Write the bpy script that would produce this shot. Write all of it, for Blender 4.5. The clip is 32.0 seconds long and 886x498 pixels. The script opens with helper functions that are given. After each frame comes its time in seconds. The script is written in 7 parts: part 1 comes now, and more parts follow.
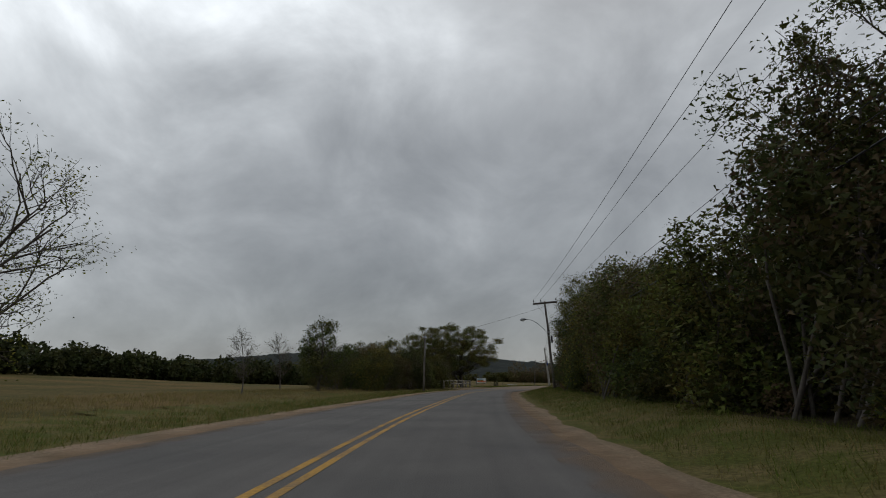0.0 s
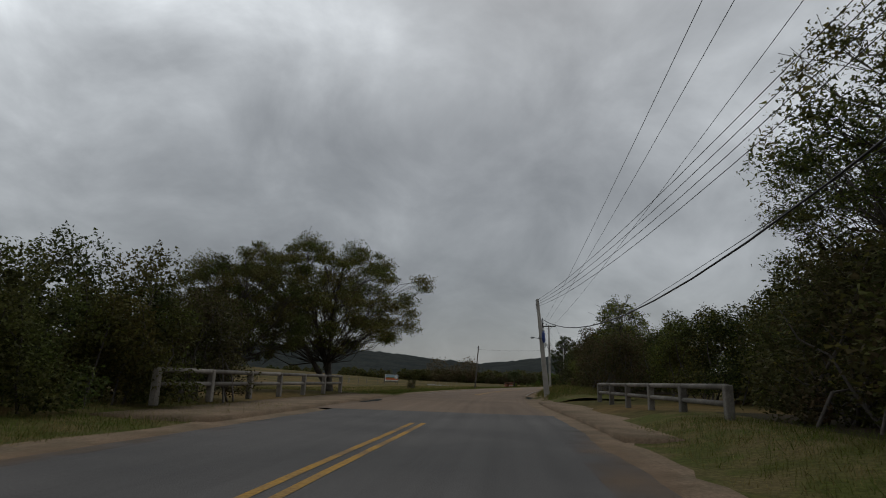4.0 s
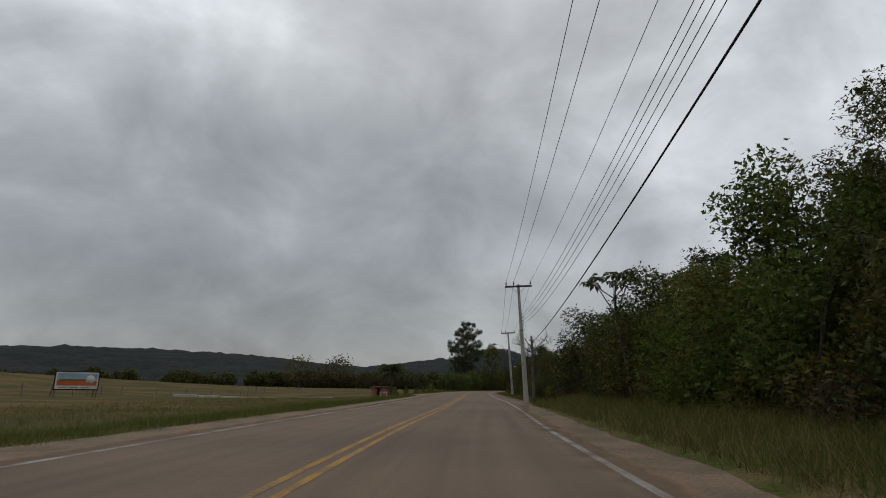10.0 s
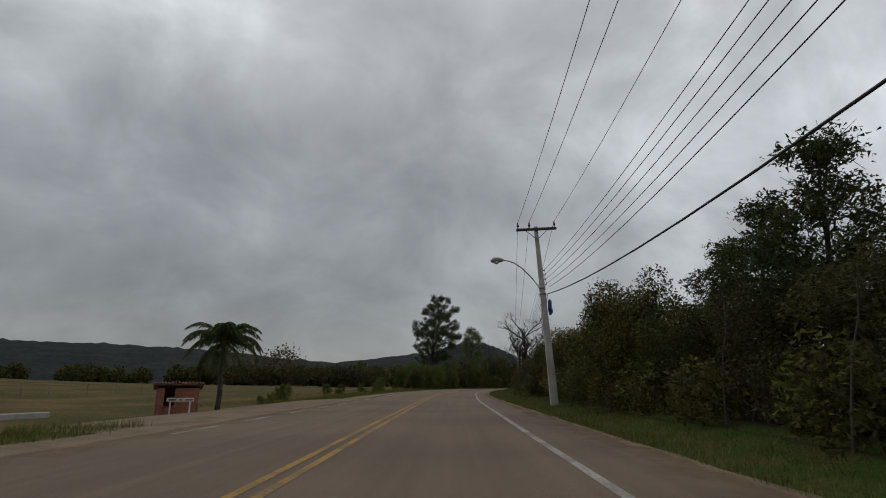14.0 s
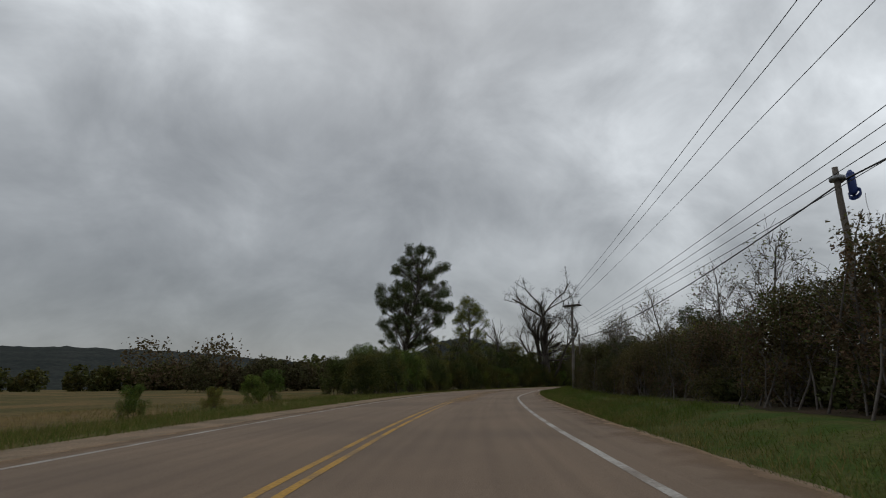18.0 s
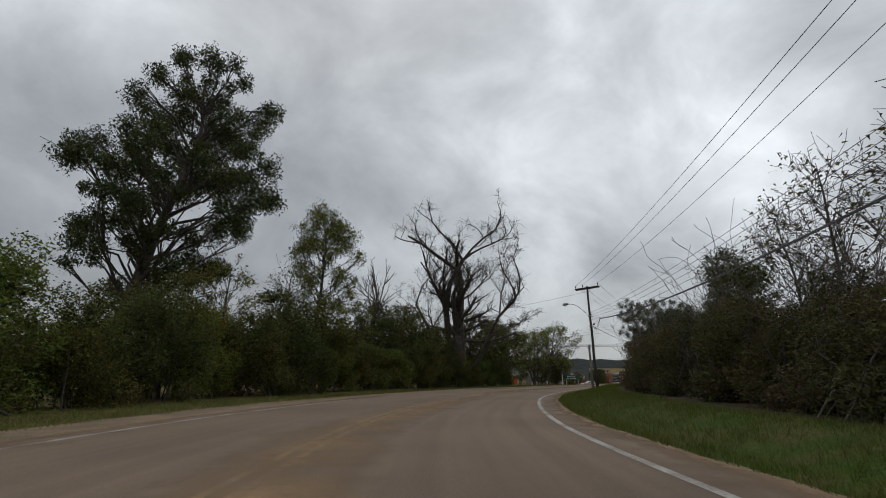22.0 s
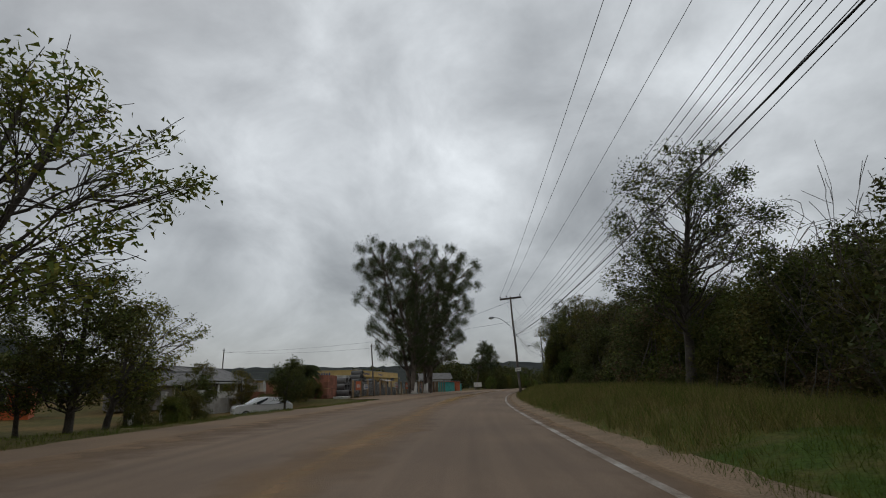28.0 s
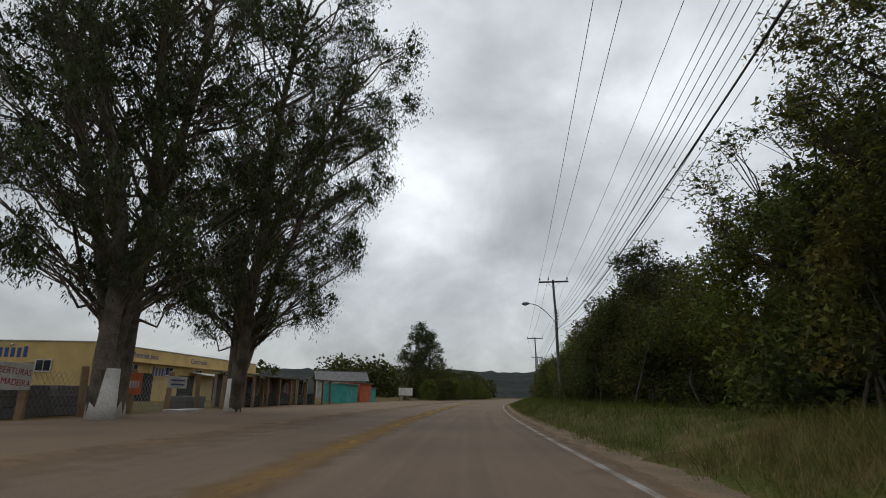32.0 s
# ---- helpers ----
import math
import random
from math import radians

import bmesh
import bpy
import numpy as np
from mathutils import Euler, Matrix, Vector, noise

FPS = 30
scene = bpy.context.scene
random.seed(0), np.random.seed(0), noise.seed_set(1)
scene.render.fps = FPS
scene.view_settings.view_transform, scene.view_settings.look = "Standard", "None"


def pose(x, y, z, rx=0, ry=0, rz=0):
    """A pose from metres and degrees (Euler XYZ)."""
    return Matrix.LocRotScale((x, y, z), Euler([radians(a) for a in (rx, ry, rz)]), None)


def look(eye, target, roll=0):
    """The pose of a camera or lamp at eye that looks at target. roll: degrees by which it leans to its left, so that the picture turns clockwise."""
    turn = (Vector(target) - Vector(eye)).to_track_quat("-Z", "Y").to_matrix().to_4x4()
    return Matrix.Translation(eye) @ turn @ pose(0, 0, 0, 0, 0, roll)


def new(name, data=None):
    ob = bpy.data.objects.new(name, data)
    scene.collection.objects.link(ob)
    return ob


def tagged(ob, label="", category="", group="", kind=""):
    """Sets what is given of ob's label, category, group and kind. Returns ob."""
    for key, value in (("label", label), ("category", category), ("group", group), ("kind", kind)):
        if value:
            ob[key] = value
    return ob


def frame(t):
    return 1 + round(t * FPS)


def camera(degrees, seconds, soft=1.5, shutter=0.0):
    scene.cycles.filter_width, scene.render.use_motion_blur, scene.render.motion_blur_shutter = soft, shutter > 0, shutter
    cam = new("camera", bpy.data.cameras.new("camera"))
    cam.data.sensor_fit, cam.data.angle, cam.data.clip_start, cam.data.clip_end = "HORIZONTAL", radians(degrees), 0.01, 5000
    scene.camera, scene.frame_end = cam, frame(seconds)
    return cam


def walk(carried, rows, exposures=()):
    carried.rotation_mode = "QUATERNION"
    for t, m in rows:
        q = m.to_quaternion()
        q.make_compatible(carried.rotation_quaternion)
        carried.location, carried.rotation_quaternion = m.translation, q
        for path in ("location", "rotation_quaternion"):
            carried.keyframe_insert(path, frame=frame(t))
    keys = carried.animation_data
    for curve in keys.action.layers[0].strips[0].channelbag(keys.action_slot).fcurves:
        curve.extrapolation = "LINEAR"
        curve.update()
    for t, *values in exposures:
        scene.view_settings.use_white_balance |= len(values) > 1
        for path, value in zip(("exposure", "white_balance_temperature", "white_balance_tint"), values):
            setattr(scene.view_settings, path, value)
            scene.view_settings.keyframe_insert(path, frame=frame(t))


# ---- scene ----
cam = camera(76.0, 32.0, 1.0, 0.04)
PATH = [
    (0, (0.00, 0.00, 0.90), (0.024, 1.948, 1.354), 0.2),
    (0.5, (0.30, 6.16, 0.91), (0.357, 8.106, 1.358), -0.0),
    (1, (0.73, 12.38, 0.91), (0.818, 14.322, 1.375), -0.2),
    (1.5, (1.26, 18.66, 0.91), (1.377, 20.606, 1.376), -0.3),
    (2, (1.87, 25.00, 0.92), (2.025, 26.941, 1.377), -0.6),
    (2.5, (2.56, 31.24, 0.91), (2.756, 33.178, 1.363), -0.5),
    (3, (3.37, 37.33, 0.86), (3.610, 39.261, 1.317), -0.3),
    (3.5, (4.04, 43.02, 0.87), (4.322, 44.950, 1.323), 1.7),
    (5.5, (9.65, 67.05, 0.91), (10.007, 68.967, 1.359), 0.1),
    (6, (10.87, 72.03, 0.91), (11.262, 73.943, 1.359), -0.9),
    (6.5, (12.27, 77.47, 0.92), (12.698, 79.370, 1.376), -0.8),
    (7, (13.94, 83.08, 0.93), (14.415, 84.968, 1.381), -0.8),
    (7.5, (15.69, 88.65, 0.92), (16.205, 90.533, 1.382), -0.8),
    (8, (17.58, 94.26, 0.91), (18.104, 96.137, 1.371), -0.8),
    (8.5, (19.63, 99.94, 0.89), (20.168, 101.812, 1.355), -0.6),
    (9, (21.75, 105.47, 0.89), (22.318, 107.329, 1.353), -0.3),
    (9.5, (23.70, 110.69, 0.87), (24.311, 112.540, 1.337), 0.3),
    (10, (25.76, 115.81, 0.88), (26.419, 117.635, 1.353), 0.6),
    (10.5, (27.93, 121.07, 0.89), (28.622, 122.887, 1.362), 0.2),
    (11, (30.23, 126.44, 0.90), (30.956, 128.240, 1.375), 0.4),
    (11.5, (32.63, 131.86, 0.91), (33.363, 133.656, 1.378), 0.9),
    (12, (35.03, 137.09, 0.92), (35.759, 138.894, 1.393), 0.8),
    (12.5, (37.41, 142.16, 0.92), (38.143, 143.965, 1.387), 0.5),
    (13, (39.62, 147.43, 0.91), (40.358, 149.233, 1.372), 0.3),
    (13.5, (41.86, 152.64, 0.90), (42.593, 154.441, 1.369), 0.4),
    (14, (44.14, 157.82, 0.90), (44.879, 159.626, 1.365), 0.4),
    (14.5, (46.33, 162.80, 0.88), (47.066, 164.604, 1.350), 0.6),
    (15, (48.34, 167.59, 0.85), (49.084, 169.391, 1.312), 0.3),
    (15.5, (50.47, 172.56, 0.90), (51.220, 174.360, 1.352), -0.6),
    (17.5, (60.42, 195.33, 0.90), (61.192, 197.124, 1.359), -1.0),
    (18, (63.14, 201.20, 0.90), (63.914, 202.983, 1.359), -0.8),
    (18.5, (65.88, 206.90, 0.90), (66.674, 208.680, 1.363), -1.0),
    (19, (68.66, 212.48, 0.90), (69.476, 214.251, 1.363), -1.1),
    (19.5, (71.55, 217.96, 0.91), (72.390, 219.721, 1.370), -1.1),
    (20, (74.35, 223.12, 0.90), (75.220, 224.862, 1.374), -1.0),
    (20.5, (77.07, 227.94, 0.90), (77.984, 229.659, 1.365), -0.4),
    (21, (79.65, 232.33, 0.89), (80.628, 234.008, 1.343), -0.3),
    (21.5, (82.46, 236.90, 0.90), (83.508, 238.539, 1.348), -0.1),
    (22, (85.24, 241.40, 0.89), (86.363, 242.988, 1.332), 0.4),
    (22.5, (89.29, 247.10, 0.89), (90.503, 248.623, 1.353), 0.0),
    (23, (92.41, 251.38, 0.90), (93.703, 252.842, 1.348), -0.2),
    (23.5, (97.26, 256.49, 0.92), (98.617, 257.892, 1.379), -1.0),
    (24, (102.06, 261.12, 0.92), (103.483, 262.453, 1.375), -0.9),
    (24.5, (107.26, 265.48, 0.91), (108.738, 266.742, 1.382), -1.0),
    (25, (112.41, 269.43, 0.90), (113.938, 270.629, 1.367), -0.1),
    (25.5, (117.07, 272.87, 0.87), (118.652, 274.004, 1.339), 1.7),
    (26, (122.44, 276.25, 0.91), (124.072, 277.300, 1.375), 0.6),
    (26.5, (127.91, 279.33, 0.91), (129.582, 280.315, 1.374), -0.1),
    (28.5, (150.36, 291.82, 0.91), (152.097, 292.693, 1.385), -0.5),
    (29, (156.63, 294.77, 0.89), (158.376, 295.615, 1.366), 0.2),
    (29.5, (163.16, 297.71, 0.90), (164.918, 298.534, 1.374), -0.1),
    (30, (169.75, 300.63, 0.90), (171.518, 301.428, 1.392), -0.1),
    (30.5, (176.27, 303.35, 0.90), (178.049, 304.133, 1.390), -0.1),
    (31, (182.69, 305.84, 0.89), (184.471, 306.609, 1.375), 0.2),
    (31.5, (189.35, 308.42, 0.92), (191.142, 309.161, 1.423), 0.6),
    (32, (195.80, 310.78, 0.92), (197.602, 311.496, 1.419), 1.2),
]

walk(cam, [(t, look(eye, target, roll)) for t, eye, target, roll in PATH], ((0, 0.02), (1, -0.08), (3, -0.08), (5.5, -0.2), (6, -0.08), (6.5, 0.1), (7, 0.1), (8, -0.08), (9, -0.1), (10, 0.1), (11, 0.05), (13, -0.08), (15, 0.0), (18, 0.05), (22, 0.28), (27, 0.22), (29, -0.04), (31, 0.08), (32, 0.4)))

# ---- sky and sun: a closed grey cloud cover ----
world = bpy.data.worlds.new("overcast")
scene.world = world
world.use_nodes = True
wn, wl = world.node_tree.nodes, world.node_tree.links
wn.clear()
w_out, w_bg = wn.new("ShaderNodeOutputWorld"), wn.new("ShaderNodeBackground")
w_tc, w_sky = wn.new("ShaderNodeTexCoord"), wn.new("ShaderNodeTexSky")
w_sky.sky_type, w_sky.sun_disc = "NISHITA", False
w_sky.sun_elevation, w_sky.sun_rotation = radians(52), radians(20)
w_sep = wn.new("ShaderNodeSeparateXYZ")
wl.new(w_tc.outputs["Generated"], w_sep.inputs[0])


# the cloud cover's large forms: azimuth, elevation, narrowness, stops brighter or darker
CLOUDS = ((-26, 42, 14, 1.55), (-3, 18, 9, -0.5), (24, 46, 40, -0.15), (48, 27, 12, 0.8), (93, 31, 5, 0.3), (36, 4, 60, -0.2))


def w_math(op, a, b=None):
    n = wn.new("ShaderNodeMath")
    n.operation = op
    for k, v in enumerate((a, b)):
        if v is None:
            continue
        if isinstance(v, (int, float)):
            n.inputs[k].default_value = v
        else:
            wl.new(v, n.inputs[k])
    return n.outputs[0]


w_h = w_math("ADD", w_math("MAXIMUM", w_sep.outputs["Z"], 0.0), 0.62)
w_comb = wn.new("ShaderNodeCombineXYZ")
wl.new(w_math("DIVIDE", w_sep.outputs["X"], w_h), w_comb.inputs[0])
wl.new(w_math("DIVIDE", w_sep.outputs["Y"], w_h), w_comb.inputs[1])


def w_noise(scale, detail, rough, dist, shift):
    m = wn.new("ShaderNodeMapping")
    m.inputs["Location"].default_value = shift
    wl.new(w_comb.outputs[0], m.inputs[0])
    n = wn.new("ShaderNodeTexNoise")
    for k, v in (("Scale", scale), ("Detail", detail), ("Roughness", rough), ("Distortion", dist)):
        n.inputs[k].default_value = v
    wl.new(m.outputs[0], n.inputs["Vector"])
    return n.outputs["Fac"]


w_mix = w_math("ADD", w_math("MULTIPLY", w_noise(1.5, 3, 0.5, 0.0, (3.1, 1.7, 0)), 0.5), w_math("MULTIPLY", w_noise(4.0, 6, 0.56, 0.3, (7.3, 2.2, 0)), 0.5))
w_cloud = w_math("SUBTRACT", w_mix, 0.5)


def w_lobe(azimuth, elevation, power, stops):
    """A thin or a thick stretch of the cloud cover round a direction, in stops; its rim is frayed by the noise."""
    n = wn.new("ShaderNodeVectorMath")
    n.operation = "DOT_PRODUCT"
    a, e = radians(azimuth), radians(elevation)
    n.inputs[1].default_value = (math.sin(a) * math.cos(e), math.cos(a) * math.cos(e), math.sin(e))
    wl.new(w_tc.outputs["Generated"], n.inputs[0])
    near = w_math("ADD", n.outputs["Value"], w_math("MULTIPLY", w_cloud, 0.12))
    return w_math("MULTIPLY", w_math("POWER", w_math("MINIMUM", w_math("MAXIMUM", near, 0.0), 1.0), power), stops)


w_stops = w_math("MULTIPLY", w_cloud, 4.2)
for lobe in CLOUDS:
    w_stops = w_math("ADD", w_stops, w_lobe(*lobe))
w_level = w_math("POWER", 2.0, w_stops)
w_ramp = wn.new("ShaderNodeCombineColor")
for k, c in enumerate((0.312, 0.327, 0.337)):
    wl.new(w_math("MULTIPLY", w_level, c), w_ramp.inputs[k])
w_add = wn.new("ShaderNodeMix")
w_add.data_type = "RGBA"
w_add.inputs["Factor"].default_value = 0.008
wl.new(w_ramp.outputs[0], w_add.inputs["A"])
wl.new(w_sky.outputs["Color"], w_add.inputs["B"])
# an overcast sky is brighter towards the zenith
w_gain = w_math("ADD", w_math("MULTIPLY", w_math("MAXIMUM", w_sep.outputs["Z"], 0.0), 0.55), 0.88)
wl.new(w_add.outputs["Result"], w_bg.inputs["Color"])
wl.new(w_gain, w_bg.inputs["Strength"])
wl.new(w_bg.outputs[0], w_out.inputs[0])

sun = new("sun", bpy.data.lights.new("sun", "SUN"))
sun.data.energy, sun.data.angle, sun.data.color = 0.22, radians(40), (1.0, 0.97, 0.92)
sun.matrix_world = look((0, 0, 50), (-36, -38, 0))

# ---- materials ----
MAT = {}


def mat(name, base, rough=0.8, var=0.25, scale=3.0, fine=40.0, bump=0.3, metal=0.0, other=None, island=0.0, per_object=0.0, trans=0.0, coat=0.0, spec=0.5, drift=None):
    """A weathered surface: two scales of tone, a second colour in patches, relief; island and per_object vary pieces; drift tints some of them."""
    m = bpy.data.materials.new(name)
    m.use_nodes = True
    nt = m.node_tree
    n, l = nt.nodes, nt.links
    b = n["Principled BSDF"]
    b.inputs["Roughness"].default_value, b.inputs["Metallic"].default_value = rough, metal
    b.inputs["Coat Weight"].default_value = coat
    b.inputs["Specular IOR Level"].default_value = spec
    tc = n.new("ShaderNodeNewGeometry")

    def noise_at(s, d):
        t = n.new("ShaderNodeTexNoise")
        t.inputs["Scale"].default_value, t.inputs["Detail"].default_value = s, d
        l.new(tc.outputs["Position"], t.inputs["Vector"])
        return t.outputs["Fac"]

    def mixed(kind, f, a, c):
        x = n.new("ShaderNodeMix")
        x.data_type, x.blend_type = "RGBA", kind
        for k, v in (("Factor", f), ("A", a), ("B", c)):
            if isinstance(v, tuple):
                x.inputs[k].default_value = (*v, 1)
            elif isinstance(v, float):
                x.inputs[k].default_value = v
            else:
                l.new(v, x.inputs[k])
        return x.outputs["Result"]

    def curve(v, lo, hi, a, c):
        x = n.new("ShaderNodeMapRange")
        for k, u in zip(("From Min", "From Max", "To Min", "To Max"), (lo, hi, a, c)):
            x.inputs[k].default_value = u
        l.new(v, x.inputs["Value"])
        return x.outputs["Result"]

    big, small = noise_at(scale, 5), noise_at(fine, 4)
    col = mixed("MIX", curve(big, 0.42, 0.62, 0.0, 1.0), tuple(base), tuple(other or [c * (1 - var) for c in base]))
    grey = n.new("ShaderNodeCombineColor")
    v = curve(small, 0.3, 0.7, 1 - var * 0.7, 1 + var * 0.7)
    for k in range(3):
        l.new(v, grey.inputs[k])
    col = mixed("MULTIPLY", 1.0, col, grey.outputs[0])
    for amount, src in ((island, tc.outputs["Random Per Island"]), (per_object, None)):
        if amount:
            if src is None:
                src = n.new("ShaderNodeObjectInfo").outputs["Random"]
            g2 = n.new("ShaderNodeCombineColor")
            v = curve(src, 0, 1, 1 - amount, 1 + amount)
            for k in range(3):
                l.new(v, g2.inputs[k])
            col = mixed("MULTIPLY", 1.0, col, g2.outputs[0])
    if drift:
        w = n.new("ShaderNodeMath")
        w.operation = "FRACT"
        w7 = n.new("ShaderNodeMath")
        w7.operation = "MULTIPLY"
        w7.inputs[1].default_value = 7.31
        l.new(n.new("ShaderNodeObjectInfo").outputs["Random"], w7.inputs[0])
        l.new(w7.outputs[0], w.inputs[0])
        col = mixed("MIX", curve(w.outputs[0], 0.35, 1.0, 0.0, 1.0), col, mixed("MULTIPLY", 1.0, col, tuple(drift)))
    l.new(col, b.inputs["Base Color"])
    if bump:
        bp = n.new("ShaderNodeBump")
        bp.inputs["Strength"].default_value, bp.inputs["Distance"].default_value = bump, 0.02
        l.new(small, bp.inputs["Height"])
        l.new(bp.outputs[0], b.inputs["Normal"])
    if trans:
        tr, mx = n.new("ShaderNodeBsdfTranslucent"), n.new("ShaderNodeMixShader")
        mx.inputs[0].default_value = trans
        l.new(col, tr.inputs[0])
        l.new(b.outputs[0], mx.inputs[1])
        l.new(tr.outputs[0], mx.inputs[2])
        l.new(mx.outputs[0], n["Material Output"].inputs[0])
    MAT[name] = m
    return m


mat("asphalt_grey", (0.118, 0.110, 0.104), 0.85, 0.25, 0.35, 60, 0.6, other=(0.092, 0.087, 0.083), spec=0.2)
mat("asphalt_brown", (0.196, 0.140, 0.098), 0.85, 0.25, 0.22, 60, 0.6, other=(0.160, 0.116, 0.083), spec=0.15)
mat("paint_white", (0.39, 0.365, 0.33), 0.8, 0.4, 1.1, 22, 0.2, other=(0.235, 0.20, 0.168), spec=0.2)
mat("paint_yellow", (0.40, 0.225, 0.045), 0.8, 0.4, 1.1, 24, 0.2, other=(0.235, 0.152, 0.07), spec=0.2)
mat("dirt", (0.235, 0.168, 0.112), 0.95, 0.35, 0.9, 25, 0.6, other=(0.165, 0.125, 0.082), spec=0.1)
mat("sand", (0.255, 0.195, 0.14), 0.95, 0.25, 0.6, 40, 0.4, other=(0.20, 0.155, 0.12))
mat("field", (0.074, 0.066, 0.022), 0.95, 0.45, 0.13, 3, 0.8, other=(0.142, 0.094, 0.038), spec=0.05)
mat("sand_dust", (0.218, 0.154, 0.102), 0.95, 0.25, 0.3, 40, 0.4, other=(0.180, 0.129, 0.090), spec=0.1)
mat("turf", (0.078, 0.084, 0.021), 0.95, 0.5, 1.3, 16, 0.9, other=(0.130, 0.104, 0.044), spec=0.05)
mat("turf_lush", (0.046, 0.074, 0.015), 0.95, 0.5, 1.5, 16, 0.9, other=(0.082, 0.078, 0.026), spec=0.05)
mat("paint_faded", (0.33, 0.22, 0.09), 0.75, 0.35, 1.2, 25, 0.2, other=(0.19, 0.145, 0.10))
mat("grass_green", (0.084, 0.118, 0.020), 0.8, 0.4, 1.2, 6, 0, other=(0.124, 0.118, 0.032), island=0.4, trans=0.3, spec=0.1)
mat("grass_dry", (0.24, 0.185, 0.075), 0.85, 0.3, 0.7, 6, 0, other=(0.17, 0.155, 0.055), island=0.4, trans=0.3, spec=0.1)
mat("leaf_dark", (0.050, 0.066, 0.020), 0.75, 0.3, 0.5, 5, 0, spec=0.2, other=(0.074, 0.074, 0.024), island=0.45, per_object=0.25, trans=0.3, drift=(1.5, 1.16, 0.95))
mat("leaf_mid", (0.085, 0.115, 0.024), 0.75, 0.3, 0.5, 5, 0, spec=0.2, other=(0.110, 0.112, 0.028), island=0.45, per_object=0.25, trans=0.3, drift=(1.55, 1.15, 0.9))
mat("leaf_bright", (0.092, 0.155, 0.026), 0.75, 0.3, 0.5, 5, 0, spec=0.2, other=(0.11, 0.145, 0.026), island=0.4, per_object=0.2, trans=0.3)
mat("leaf_euc", (0.062, 0.08, 0.034), 0.75, 0.3, 0.5, 5, 0, spec=0.2, other=(0.05, 0.064, 0.022), island=0.45, trans=0.2)
mat("leaf_palm", (0.085, 0.112, 0.040), 0.7, 0.3, 0.8, 5, 0, spec=0.3, other=(0.105, 0.118, 0.05), island=0.35, trans=0.3)
mat("leaf_lobed", (0.060, 0.085, 0.030), 0.7, 0.25, 1.2, 8, 0, spec=0.3, other=(0.085, 0.092, 0.036), per_object=0.3, trans=0.25)
mat("leaf_yellow", (0.2, 0.185, 0.032), 0.75, 0.3, 0.5, 5, 0, spec=0.2, other=(0.11, 0.14, 0.025), island=0.4, trans=0.3)
mat("leaf_brown", (0.105, 0.068, 0.040), 0.8, 0.3, 0.4, 5, 0, spec=0.15, other=(0.085, 0.074, 0.030), island=0.45, per_object=0.25, trans=0.25, drift=(0.8, 1.0, 0.9))
mat("bark", (0.060, 0.050, 0.041), 0.9, 0.4, 3, 25, 0.8, other=(0.095, 0.083, 0.07), spec=0.2)
mat("bark_pale", (0.150, 0.122, 0.098), 0.85, 0.4, 2, 20, 0.8, other=(0.075, 0.060, 0.048), spec=0.2)
mat("moss", (0.060, 0.050, 0.026), 0.9, 0.3, 1.0, 8, 0, other=(0.045, 0.048, 0.02), island=0.4, trans=0.2, spec=0.1)
mat("twig", (0.070, 0.058, 0.048), 0.9, 0.3, 2, 20, 0.4, other=(0.11, 0.096, 0.082))
mat("concrete", (0.42, 0.40, 0.365), 0.85, 0.22, 1.2, 30, 0.4, other=(0.32, 0.30, 0.27))
mat("pole_dark", (0.06, 0.046, 0.038), 0.85, 0.4, 1.5, 35, 0.8, other=(0.032, 0.026, 0.024))
mat("pole_pale", (0.23, 0.22, 0.175), 0.9, 0.35, 1.5, 35, 0.8, other=(0.13, 0.13, 0.095))
mat("pole_wood", (0.15, 0.128, 0.108), 0.9, 0.35, 1.5, 35, 0.8, other=(0.09, 0.078, 0.07))
mat("arm_wood", (0.07, 0.055, 0.047), 0.9, 0.3, 2, 35, 0.6)
mat("porcelain", (0.035, 0.03, 0.03), 0.35, 0.2, 4, 30, 0.1)
mat("galvanised", (0.30, 0.31, 0.32), 0.5, 0.2, 4, 40, 0.2, metal=0.7)
mat("cable", (0.018, 0.018, 0.02), 0.6, 0.2, 4, 40, 0)
mat("lamp_glass", (0.55, 0.55, 0.52), 0.25, 0.1, 4, 40, 0, coat=0.5)
mat("hill_wood", (0.024, 0.029, 0.027), 0.95, 0.45, 0.03, 0.22, 0, other=(0.036, 0.040, 0.036), spec=0.03)
mat("blue_wrap", (0.02, 0.05, 0.22), 0.5, 0.2, 8, 40, 0.2)
mat("white_paint", (0.62, 0.60, 0.56), 0.8, 0.25, 1.2, 20, 0.2, other=(0.45, 0.42, 0.38))
mat("yellow_wall", (0.60, 0.43, 0.17), 0.85, 0.18, 0.8, 20, 0.2, other=(0.50, 0.36, 0.15))
mat("line_dust", (0.245, 0.162, 0.075), 0.9, 0.3, 0.9, 20, 0.3, other=(0.185, 0.130, 0.088), spec=0.3)
mat("brick_red", (0.32, 0.125, 0.075), 0.9, 0.3, 1.5, 25, 0.5, other=(0.24, 0.10, 0.065), per_object=0.2)
mat("roof_tile", (0.28, 0.12, 0.075), 0.9, 0.35, 1.5, 20, 0.4, other=(0.15, 0.085, 0.065), per_object=0.25)
mat("roof_grey", (0.15, 0.145, 0.14), 0.85, 0.3, 1.5, 20, 0.4, other=(0.10, 0.095, 0.09))
# near-black: billboard frame and stall goods, and painted shade in the shopfronts
mat("black_and_inner_shade", (0.02, 0.019, 0.018), 0.9, 0.2, 2, 20, 0.1)
